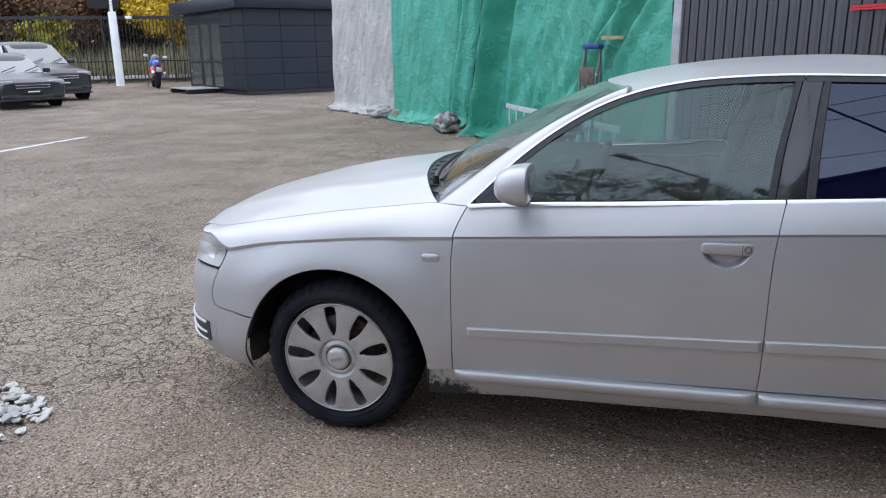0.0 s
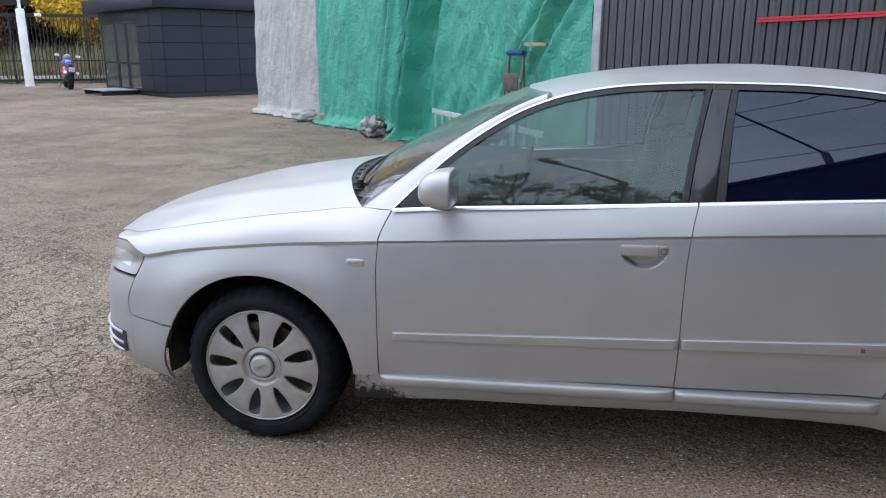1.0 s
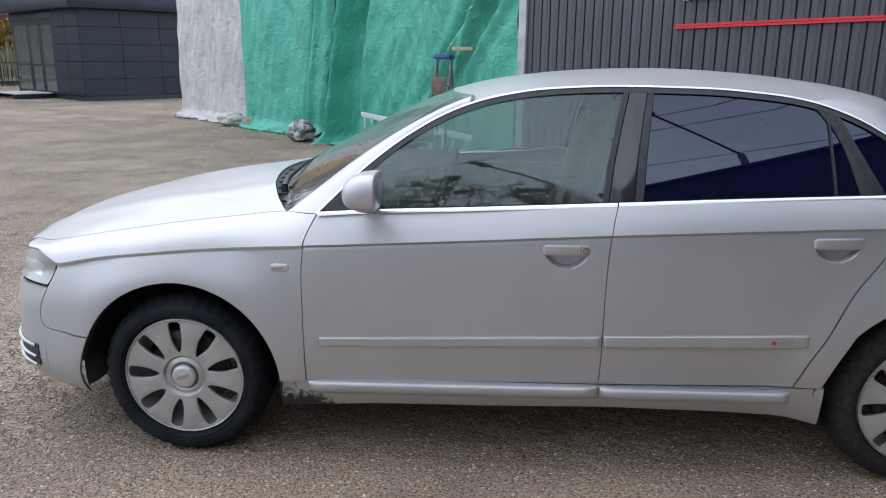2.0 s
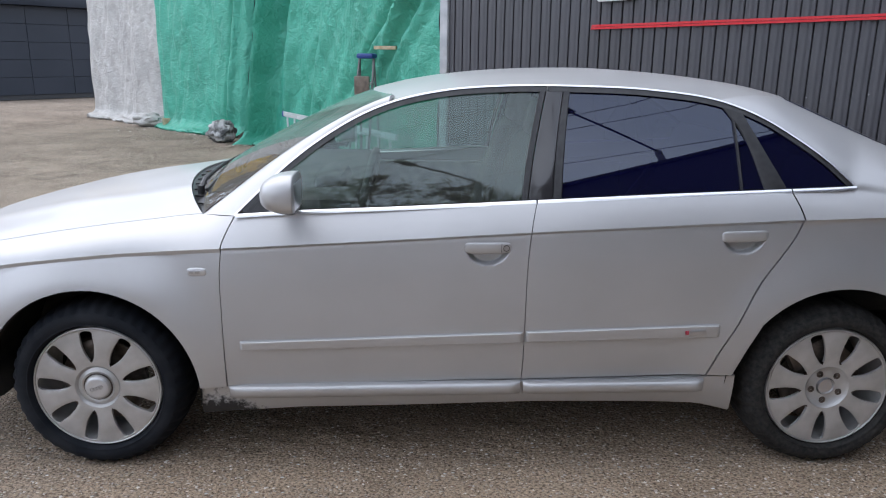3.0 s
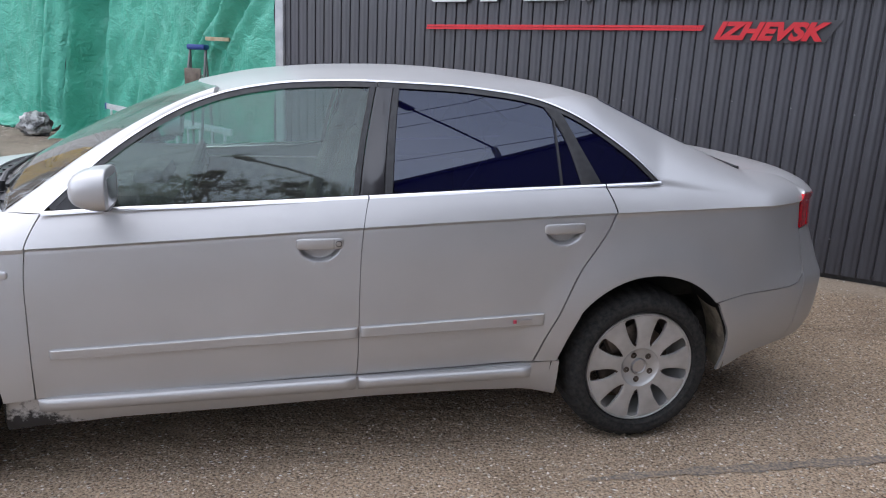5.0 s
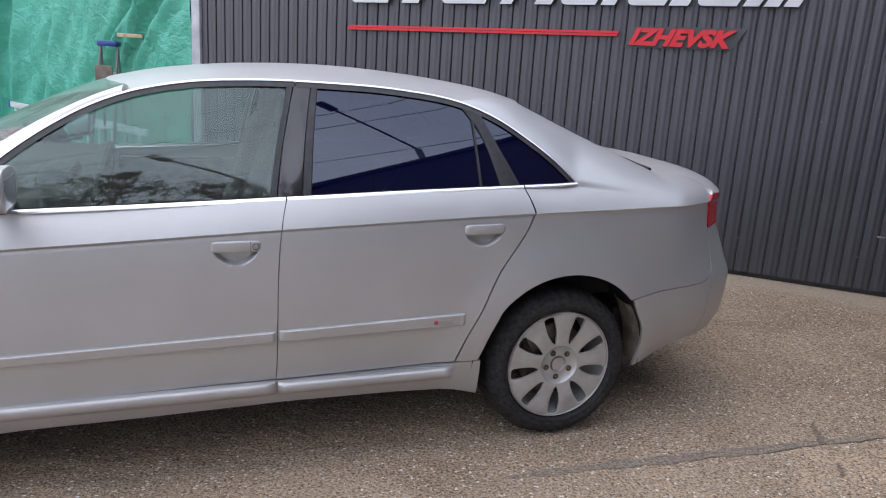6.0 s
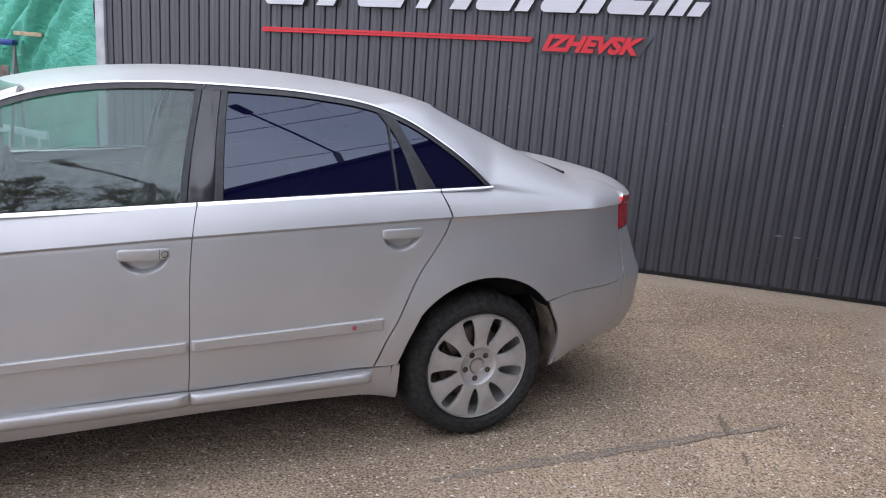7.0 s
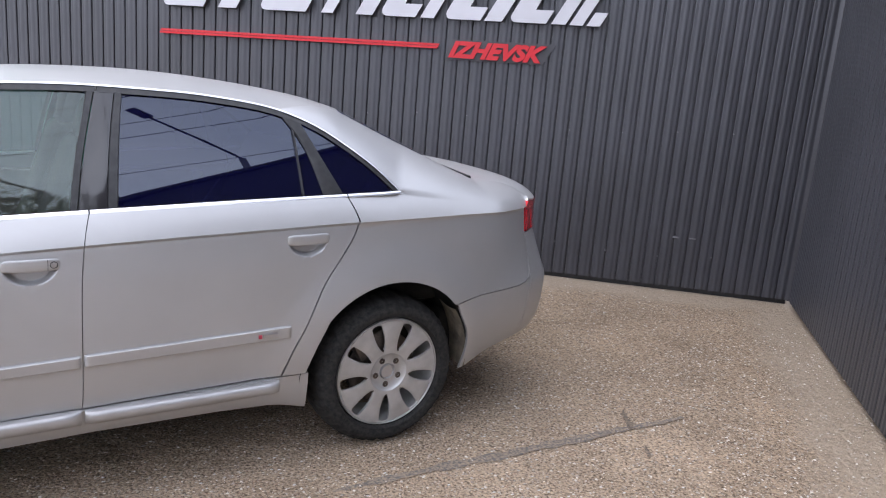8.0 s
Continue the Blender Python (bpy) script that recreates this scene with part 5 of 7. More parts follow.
def round_left(s0, s1, z0, h, t, lean, wide):
    """A leaning stroke with a foot to the right and a rounded heel, as one outline."""
    k = lambda z: lean * (z - z0)
    heel = [(s0 + .07 * (1 - math.cos(a)) + k(z0 + .07 * (1 - math.sin(a))), z0 + .07 * (1 - math.sin(a))) for a in np.linspace(0, math.pi / 2, 7)]
    return [(s0 + k(z0 + h), z0 + h)] + heel + [(s1, z0), (s1 + k(z0 + t), z0 + t), (s0 + wide + .02 + k(z0 + t), z0 + t), (s0 + wide + k(z0 + h), z0 + h)]


def leaning(s0, s1, z0, h, lean):
    return [(s0, z0), (s1, z0), (s1 + lean * h, z0 + h), (s0 + lean * h, z0 + h)]


board = tagged(new("wall_sign"), "white and red raised sign shapes fixed on the dark ribbed wall", "sign")
Z0 = 1.935
for s0, s1 in ((-5.33, -4.95), (-4.47, -4.06), (-3.45, -3.15), (-2.93, -2.63), (-2.42, -2.12)):
    wall_shape(round_left(s0, s1, Z0, .46, .10, .55, .14), .004, .045, SIGN_WHITE, "sign_shape", board, SIGN_GREY)
for s0, s1, h in ((-4.82, -4.66, .46), (-3.93, -3.83, .46), (-3.64, -3.50, .46), (-3.11, -3.00, .46), (-2.60, -2.46, .46), (-2.08, -1.97, .46), (-1.94, -1.84, .46), (-1.81, -1.71, .10)):
    wall_shape(leaning(s0, s1, Z0, h, .55), .004, .045, SIGN_WHITE, "sign_shape", board, SIGN_GREY)
wall_shape(leaning(-4.20, -4.06, Z0 + .1, .36, .55), .004, .045, SIGN_WHITE, "sign_shape", board, SIGN_GREY)
wall_shape(leaning(-5.35, -2.96, 1.706, .018, .5), .004, .028, SIGN_RED, "sign_line", board)
wall_shape(leaning(-5.342, -2.95, 1.727, .018, .5), .004, .030, SIGN_RED, "sign_line", board)
wall_shape([(-2.90, 1.625), (-2.115, 1.625), (-2.02, 1.785), (-2.84, 1.785)], .003, .010, SIGN_GREY, "sign_backing", board)
txt = bpy.data.curves.new("town", "FONT")
txt.body, txt.size, txt.shear, txt.extrude, txt.offset = "IZHEVSK", .165, .38, .010, .0085
tob = new("town_word", txt)
bpy.context.view_layer.update()
me = bpy.data.meshes.new_from_object(tob.evaluated_get(bpy.context.evaluated_depsgraph_get()))
bpy.data.objects.remove(tob)
me.materials.clear()
me.materials.append(SIGN_RED)
word = new("sign_word", me)
word.parent = board
xs_ = [v.co.x for v in me.vertices]
q0, q1 = on_wall(-2.865, 1.652, .021), on_wall(-2.085, 1.652, .021)
wx = (q1 - q0).normalized()
wz = Vector((0, 0, 1))
wn = wx.cross(wz)
rot = Matrix((wx, wz, wn)).transposed().to_4x4()
word.matrix_basis = Matrix.Translation(q0) @ rot @ Matrix.Diagonal(((q1 - q0).length / max(xs_), 1.0, 1.0, 1.0)) 
# small dents and screw heads in the cladding, where its sheets are fixed
SCUFF = material("bare_scuffed_steel", (.20, .20, .21), .5, .3)
for s in (-.915, -.786):
    p = on_wall(s, .36, .004)
    part("dent_mark", box_bm((.05, .006, .012), p, .002, Matrix.Rotation(math.atan2(WD.y, WD.x), 4, "Z")), SCUFF, wall_back).matrix_parent_inverse = wall_back.matrix_basis.inverted()
screws = [(-.62 - .1036 * 4 * k, z) for k in range(15) for z in (.22, 1.17, 2.36)]
screw_bm = tube_bm([WN * -.002, WN * .005], 0, 8, radii=[.0075, .0045])
screw_ob = part("screw_head", screw_bm, SCUFF, wall_back)
for k, (s, z) in enumerate(screws):
    o = screw_ob if k == 0 else new("screw_head", screw_ob.data)
    o.parent = wall_back
    o.matrix_parent_inverse = wall_back.matrix_basis.inverted()
    o.matrix_basis = Matrix.Translation(on_wall(s + .02 * math.sin(k * 2.1), z + .03 * math.sin(k * 1.7), -.008))

# ---- tarpaulins ----
def tarp_mat(name, a, b):
    """Thin woven plastic: fine crinkles running mostly across the sheet."""
    m = noisy(material(name, a, .45), a, b, 1.6, lo=.3, hi=.7, rough=(.38, .55))
    t = m.node_tree
    bs = t.nodes["Principled BSDF"]
    co = t.nodes["Texture Coordinate"]
    last = None
    for scale, stretch, dist, strength in ((2.2, .5, .14, .6), (7.0, 1.5, .05, .55), (19.0, 2.2, .016, .45)):
        mp = t.nodes.new("ShaderNodeMapping")
        mp.inputs["Scale"].default_value = (1, 1, stretch)
        t.links.new(co.outputs["Object"], mp.inputs["Vector"])
        n = t.nodes.new("ShaderNodeTexNoise")
        n.inputs["Scale"].default_value, n.inputs["Detail"].default_value = scale, 4.0
        n.inputs["Distortion"].default_value = .9
        t.links.new(mp.outputs[0], n.inputs["Vector"])
        u = t.nodes.new("ShaderNodeBump")
        u.inputs["Strength"].default_value, u.inputs["Distance"].default_value = strength, dist
        t.links.new(n.outputs["Fac"], u.inputs["Height"])
        if last:
            t.links.new(last, u.inputs["Normal"])
        last = u.outputs[0]
    t.links.new(last, bs.inputs["Normal"])
    return m


TARP_GREEN = tarp_mat("green_woven_tarpaulin", (.033, .275, .190), (.058, .37, .262))
TARP_WHITE = tarp_mat("grey_white_tarpaulin", (.36, .35, .33), (.48, .468, .44))


def tarpaulin(name, path, top, mat, label, seed, folds, pleats=(), slant=0.0, curl=0.0, end=None, hem=None):
    """A hanging sheet along a plan line, with soft folds, drawn pleats (s0, z0, s1, z1, width, depth) and a hem spread on the ground."""
    P = resample(spline([(x, y) for x, y in path], 10), 220)
    L = np.concatenate([[0], np.cumsum(np.linalg.norm(np.diff(P, axis=0), axis=1))])
    grid = []
    for i in range(len(P)):
        a, b = P[max(i - 1, 0)], P[min(i + 1, len(P) - 1)]
        d = (b - a) / np.linalg.norm(b - a)
        nx, ny = d[1], -d[0]
        if nx * (1.2 - P[i][0]) + ny * (-2.4 - P[i][1]) < 0:
            nx, ny = -nx, -ny
        col = []
        for j in range(100):
            z = top * (j / 99) ** 1.3
            s0 = slant * z
            last = end + .22 * min(z, 3.0) if end else L[-1]
            s = s0 + (last - s0) * i / (len(P) - 1)
            x, y = np.interp(s, L, P[:, 0]), np.interp(s, L, P[:, 1])
            o = 0
            for f, amp, ph, lean in folds:
                o += amp * math.sin((s + lean * z) * f + ph + .9 * noise.noise((s * .6, z * .5, seed)))
            calm = min(1, .25 + (s - s0) * 1.5)
            o += calm * (.035 * noise.noise((s * 1.3, z * .9, seed + 3)) + .012 * noise.noise((s * 5, z * 5, seed + 7)) + .005 * noise.noise((s * 13, z * 13, seed + 9)))
            for sa, za, sb, zb, wd, dp in pleats:
                t = min(max((z - za) / (zb - za), -.2), 1.3)
                q = (s - (sa + (sb - sa) * t)) / wd
                live = min(1, max(0, (z - za) / .5 + .35))
                o += dp * live * (math.exp(-(q - .9) ** 2) - math.exp(-(q + .6) ** 2 * 1.6))
            o += curl * math.exp(-((s - s0) / .12) ** 2) - .7 * curl * math.exp(-((s - s0 - .30) / .14) ** 2)
            if end:
                o -= .08 * max(0, (s - last + .14) / .14) ** 2
            hem = max(0, (.20 - z) / .20)
            o += .22 * hem * hem + .07 * hem * noise.noise((s * 4, 0, seed + 5)) + .03 * hem * noise.noise((s * 13, z * 9, seed + 6))
            zz = z + .05 * hem * abs(noise.noise((s * 6, z * 8, seed))) + .004
            col.append((x + nx * o, y + ny * o, zz))
        grid.append(col)
    ob = tagged(link_mesh(name, *sheet(np.array(grid)), mat, None, "", 60), label, "tarpaulin")
    # slack cloth bunched along the ground at its foot
    ring = []
    for i in range(4, len(P) - 4):
        s = L[i]
        if end and s > end:
            break
        d = (P[i + 3] - P[i - 3]) / np.linalg.norm(P[i + 3] - P[i - 3])
        nx, ny = (d[1], -d[0]) if d[1] * (1.2 - P[i][0]) - d[0] * (-2.4 - P[i][1]) > 0 else (-d[1], d[0])
        r = (.055 + .05 * abs(noise.noise((s * 1.7, seed, 1)))) * min(1, (i - 3) / 8, (len(P) - 4 - i) / 8)
        off = .20 + .10 * noise.noise((s * 1.1, seed, 2)) + .04 * noise.noise((s * 5, seed, 4))
        row = []
        for k in range(13):
            a = 2 * math.pi * k / 12
            q = r * (1 + .45 * noise.noise((s * 7, math.cos(a) * 1.5, math.sin(a) * 1.5 + seed)))
            row.append((P[i][0] + nx * (off + 1.5 * q * math.cos(a)), P[i][1] + ny * (off + 1.5 * q * math.cos(a)), max(.0, r * .55 + q * .75 * math.sin(a)) - .008))
        ring.append(row)
    link_mesh("bunched_hem", *sheet(np.array(ring)), hem or mat, ob, "", 60)
    return ob


tarpaulin("tarpaulin", [(-6.50, 15.30), (-5.9, 14.75), (-5.0, 13.85), (-3.95, 12.95)], 6.6, TARP_WHITE, "grey-white plastic tarpaulin hanging to the ground in creases", 11, ((3.1, .05, 0, .05), (9, .018, 1, -.12), (16, .010, 0, .45), (25, .006, 2, -.4)), hem=TARP_GREEN)
tarpaulin("tarpaulin", [(-4.12, 13.02), (-3.6, 12.35), (-2.9, 11.75), (-2.2, 11.15), (-1.2, 10.3)], 6.6, TARP_GREEN, "green woven tarpaulin hanging in soft folds to the ground", 23, ((2.0, .05, 1, .05), (5.5, .015, 0, .12), (13, .009, 0, .40), (21, .005, 1, -.30)), ((2.30, .1, 2.95, 3.0, .10, .09), (.30, .2, .25, 3.4, .10, .06)), end=2.77)
tarpaulin("tarpaulin", [(-1.68, 10.18), (-1.4, 9.96), (-1.0, 9.65), (-.1, 8.1), (.6, 6.9), (1.33, 5.62)], 6.6, TARP_GREEN, "green woven tarpaulin drawn up in slanting folds beside the post", 37, ((1.4, .05, .9, .10), (6, .012, 2, -.7), (12, .010, 1, -1.0), (19, .005, 0, .5)), ((2.97, .85, 4.50, 1.93, .20, .12), (3.63, .88, 4.68, 1.93, .13, .07), (4.37, 1.28, 5.06, 1.9, .13, .06), (.62, .1, 1.10, 3.0, .14, .08), (1.5, .2, 2.4, 3.0, .18, .06)), .22, .24)
# wall behind the sheets, closing the opening
part("wall_behind_tarpaulin", box_bm((9.0, .2, 6.6), (-2.85, 12.95, 3.3), 0, Matrix.Rotation(radians(-43), 4, "Z")), CLAD)
part("wall_return", box_bm((5.6, .2, 6.6), (1.35, 7.95, 3.3), 0, Matrix.Rotation(radians(-63), 4, "Z")), CLAD)
tagged(bpy.data.objects["wall_return"], "dark return wall behind the tarpaulin", "wall", kind="structure")
tagged(bpy.data.objects["wall_behind_tarpaulin"], "dark wall hidden behind the tarpaulins", "wall", kind="structure")

# ---- things in front of the tarpaulin ----
ALU = noisy(material("worn_aluminium", (.62, .63, .64), .4, .3), (.54, .55, .56), (.70, .71, .72), 20.0)
STEPGREY = material("grey_ladder_tube", (.16, .15, .15), .5, .3)
BOARD = noisy(material("brown_board", (.14, .10, .08), .7), (.10, .075, .06), (.18, .14, .11), 14.0)
BLUE = material("blue_plastic", (.02, .05, .22), .4)
WOOD = noisy(material("raw_plank", (.42, .33, .21), .8), (.34, .25, .15), (.50, .41, .28), 12.0)
RAG = noisy(material("grey_plastic_bag", (.30, .30, .29), .4), (.06, .06, .06), (.42, .42, .41), 9.0, bump=.8, bump_scale=22, lo=.42, hi=.58)

lad = tagged(new("ladder"), "long aluminium ladder lying on its edge against the tarpaulin", "ladder")
a, b = Vector((-1.03, 9.28, 0)), Vector((.84, 6.02, 0))
dv = (b - a).normalized()
for zz in (.05, .56):
    part("ladder_rail", box_bm(((b - a).length, .028, .075), (a + b) / 2 + Vector((0, 0, zz)), .006, Matrix.Rotation(math.atan2(dv.y, dv.x), 4, "Z")), ALU, lad)
for k in range(12):
    p = a.lerp(b, (k + .5) / 12)
    part("ladder_rung", tube_bm([p + Vector((0, 0, .05)), p + Vector((0, 0, .56))], .015, 8), ALU, lad)
for zz in (.05, .56):
    part("ladder_foot", box_bm((.05, .04, .09), a + Vector((0, 0, zz)) - dv * .02, .008, Matrix.Rotation(math.atan2(dv.y, dv.x), 4, "Z")), BLUE, lad)

step = tagged(new("step_ladder"), "aluminium step ladder with a blue plastic top by the tarpaulin", "ladder")
sb = Vector((.47, 6.62, 0))
sx, sy = Vector((.95, -.31, 0)), Vector((-.31, -.95, 0))
for e in (-1, 1):
    part("front_stile", tube_bm([sb + sx * .135 * e + sy * .38, sb + sx * .09 * e + Vector((0, 0, 1.42))], .016, 6), STEPGREY, step)
    part("rear_stile", tube_bm([sb + sx * .13 * e - sy * .10, sb + sx * .09 * e + Vector((0, 0, 1.40))], .013, 6), STEPGREY, step)
for k in range(1, 5):
    t = k / 5
    c = sb + sy * .38 * (1 - t) + Vector((0, 0, 1.42 * t))
    part("tread", box_bm((.25 - .06 * t, .09, .025), c, .006, Matrix.Rotation(math.atan2(sx.y, sx.x), 4, "Z")), ALU, step)
part("top_cap", box_bm((.21, .16, .06), sb + Vector((0, 0, 1.45)), .02, Matrix.Rotation(math.atan2(sx.y, sx.x), 4, "Z")), BLUE, step)
part("tool_tray", box_bm((.19, .03, .20), sb + sy * .16 + Vector((0, 0, 1.12)), .01, Matrix.Rotation(math.atan2(sx.y, sx.x), 4, "Z")), BOARD, step)
tagged(part("plank", box_bm((.27, .05, .040), (.70, 6.42, 1.545), .004, Matrix.Rotation(math.atan2(sx.y, sx.x), 4, "Z")), WOOD), "short pale wooden plank held against the tarpaulin", "plank")


def crumple(name, at, size, mat, seed, label, category):
    bm = bmesh.new()
    bmesh.ops.create_icosphere(bm, subdivisions=4, radius=1)
    for v in bm.verts:
        n = v.co.copy()
        k = 1 + .28 * noise.noise(n * 2.1 + Vector((seed, 0, 0))) - .22 * abs(noise.noise(n * 4.5 + Vector((0, seed, 0)))) + .10 * noise.noise(n * 10)
        v.co = Vector((n.x * size[0], n.y * size[1], n.z * size[2])) * k
        v.co.z = max(v.co.z, -size[2] * .8)
    lo_ = min(v.co.z for v in bm.verts)
    bmesh.ops.translate(bm, vec=(at[0], at[1], at[2] - lo_), verts=bm.verts)
    return tagged(part(name, bm, mat, None, "", 50), label, category)


crumple("plastic_bag", (-2.31, 10.36, -.01), (.25, .21, .21), RAG, 3.0, "crumpled grey plastic bag of rubbish on the asphalt", "bag")
crumple("rubble_sack", (-4.45, 12.95, -.01), (.34, .22, .16), TARP_WHITE, 8.0, "slumped dirty white sack at the tarpaulin's foot", "sack")
tagged(part("wood_block", box_bm((.16, .12, .19), (-4.00, 12.66, .09), .006, Matrix.Rotation(.4, 4, "Z")), WOOD), "small raw timber block on the ground", "timber")

# ---- gatehouse ----
PANEL = noisy(material("anthracite_cassette_panel", (.014, .019, .028), .45, Specular_IOR_Level=.25), (.012, .017, .026), (.017, .022, .032), .8, rough=(.34, .46))
PANEL_DARK = material("anthracite_joint", (.015, .016, .018), .6)
# the pale diffuse share here paints in bright reflections that the panes don't catch
HUT_GLASS = glass("office_glass", (.35, .42, .45), (.9, 1.0, 1.0), .16)
hut = tagged(new("gatehouse"), "small anthracite panel-clad gatehouse with a glazed door", "building")
hc, hr, hl = Vector((-11.60, 20.0, 0)), Vector((.60, .80, 0)), Vector((-.80, .60, 0))
R_LEN, L_LEN, H_H = 5.2, 5.4, 2.75
cen = hc + hr * R_LEN / 2 + hl * L_LEN / 2
ang = math.atan2(hr.y, hr.x)
RZ = Matrix.Rotation(ang, 4, "Z")
bm = bmesh.new()
box_bm((R_LEN - .06, .16, H_H), cen - hl * (L_LEN / 2 - .11) + Vector((0, 0, H_H / 2)), 0, RZ, bm)
box_bm((R_LEN - .06, .16, H_H), cen + hl * (L_LEN / 2 - .11) + Vector((0, 0, H_H / 2)), 0, RZ, bm)
box_bm((.16, L_LEN - .4, H_H), cen + hr * (R_LEN / 2 - .11) + Vector((0, 0, H_H / 2)), 0, RZ, bm)
part("wall", bm, PANEL_DARK, hut)
part("roof", box_bm((R_LEN + .5, L_LEN + .7, .42), cen - hr * .15 + Vector((0, 0, H_H + .21)), .01, RZ), PANEL, hut)
rows_, cols_ = 5, 4
for i in range(cols_):
    for j in range(rows_):
        w, h = (R_LEN - .02) / cols_, (H_H - .14) / rows_
        c = hc + hr * (w * (i + .5)) + hl * (.008) + Vector((0, 0, .14 + h * (j + .5)))
        part("wall_panel", box_bm((w - .009, .036, h - .009), c, .005, RZ, segments=1), PANEL, hut)
for j in range(5):
    h = (H_H - .14) / 5
    for s0, s1 in ((.02, 1.0), (1.0, 1.98)):
        c = hc + hl * ((s0 + s1) / 2) + hr * .012 + Vector((0, 0, .14 + h * (j + .5)))
        part("wall_panel", box_bm((.036, s1 - s0 - .012, h - .014), c, .005, RZ, segments=1), PANEL, hut)
for s0, s1, nm in ((2.0, 3.0, "window"), (3.05, 3.95, "door"), (4.0, 5.3, "window")):
    mid_ = hc + hl * (s0 + s1) / 2 + hr * .03
    ob = part(nm, box_bm((.05, s1 - s0, .09), mid_ + Vector((0, 0, .18)), .005, RZ), PANEL_DARK, hut)
    for zz in (1.05, 2.38):
        part("cross_bar", box_bm((.05, s1 - s0, .07), mid_ + Vector((0, 0, zz)), .005, RZ), PANEL_DARK, ob)
    for ss in (s0 + .04, s1 - .04):
        part("stile", box_bm((.05, .08, 2.2), hc + hl * ss + hr * .03 + Vector((0, 0, 1.28)), .005, RZ), PANEL_DARK, ob)
    for za, zb in ((.23, 1.01), (1.09, 2.34)):
        part("pane", box_bm((.012, s1 - s0 - .16, zb - za), mid_ + Vector((0, 0, (za + zb) / 2)), 0, RZ), HUT_GLASS, ob)
part("lintel", box_bm((.10, L_LEN - 2.0, .35), hc + hl * (2.0 + (L_LEN - 2.0) / 2) + hr * .05 + Vector((0, 0, H_H - .17)), .005, RZ), PANEL, hut)
part("floor_slab", box_bm((R_LEN - .2, L_LEN - .2, .12), cen + Vector((0, 0, .06)), 0, RZ), PANEL_DARK, hut)
stp = tagged(new("doorstep"), "low timber pallet step before the gatehouse door", "step")
for k in range(5):
    part("slat", box_bm((.22, 1.9, .03), hc + hl * 3.4 - hr * (.55 + .25 * (k - 2)) + Vector((0, 0, .15)), .004, RZ), GALV, stp)
for e in (-.8, .8):
    part("bearer", box_bm((1.2, .1, .135), hc + hl * (3.4 + e) - hr * .55 + Vector((0, 0, .065)), .004, RZ), PANEL_DARK, stp)

# ---- fence, pillar and sign ----
IRON = material("black_fence_steel", (.012, .012, .014), .5)
fence = tagged(new("fence"), "tall black steel bar fence along the yard's edge", "fence")
f0, fd = Vector((-21.6, 28.6, 0)), Vector((.86, .51, 0)).normalized()
frot = Matrix.Rotation(math.atan2(fd.y, fd.x), 4, "Z")
for zz, h in ((.16, .10), (1.0, .05), (2.95, .14)):
    part("fence_rail", box_bm((46, .05, h), f0 + Vector((0, 0, zz)) - fd * 6, 0, frot), IRON, fence)
for k in range(-9, 6):
    part("fence_post", box_bm((.05, .05, 3.05), f0 + fd * (k * 3.0 + 1.2) + Vector((0, 0, 1.525)), .006, frot), IRON, fence)
bm = bmesh.new()
for k in range(300):
    p = f0 + fd * (-29 + k * .15)
    vs = [bm.verts.new(p + Vector((dx, dy, z))) for z in (.1, 2.9) for dx, dy in ((-.012, -.012), (.012, -.012), (.012, .012), (-.012, .012))]
    for i in range(4):
        bm.faces.new((vs[i], vs[(i + 1) % 4], vs[4 + (i + 1) % 4], vs[4 + i]))
tagged(part("fence_infill", bm, IRON, fence, "", 0), kind="stuff")
WHITE_PAINT = noisy(material("white_painted_steel", (.78, .78, .77), .5), (.70, .70, .69), (.82, .82, .81), 2.0)
pil_ = tagged(new("gate_pillar"), "thick round white gate pillar with a dark sign above", "pillar")
pv, pf = lathe([(.0001, 3.1), (.15, 3.1), (.165, 3.06), (.175, .02), (.20, .0)], 32, "z")
link_mesh("shaft", [(x - 21.24, y + 26.03, z) for x, y, z in pv], pf, WHITE_PAINT, pil_)
part("mast", tube_bm([(-21.24, 26.03, 3.1), (-21.24, 26.03, 5.6)], .06, 10), WHITE_PAINT, pil_)
part("bracket_lamp", box_bm((.26, .14, .12), (-20.5, 26.1, 2.85), .03), WHITE_PAINT, pil_)
sg = part("sign_plate", box_bm((1.25, .05, 1.5), (-21.75, 26.2, 4.0), .01, Matrix.Rotation(radians(38), 4, "Z")), IRON, pil_)
for dx, dz, w, h in ((-.1, -.35, .34, .08), (.05, -.15, .08, .45), (-.24, -.2, .08, .3)):
    part("sign_mark", box_bm((w, .012, h), Vector((-21.75, 26.2, 4.0)) + Vector((dx * .8 + .02, dx * .6 - .04, dz)), 0, Matrix.Rotation(radians(38), 4, "Z")), WHITE_PAINT, sg)

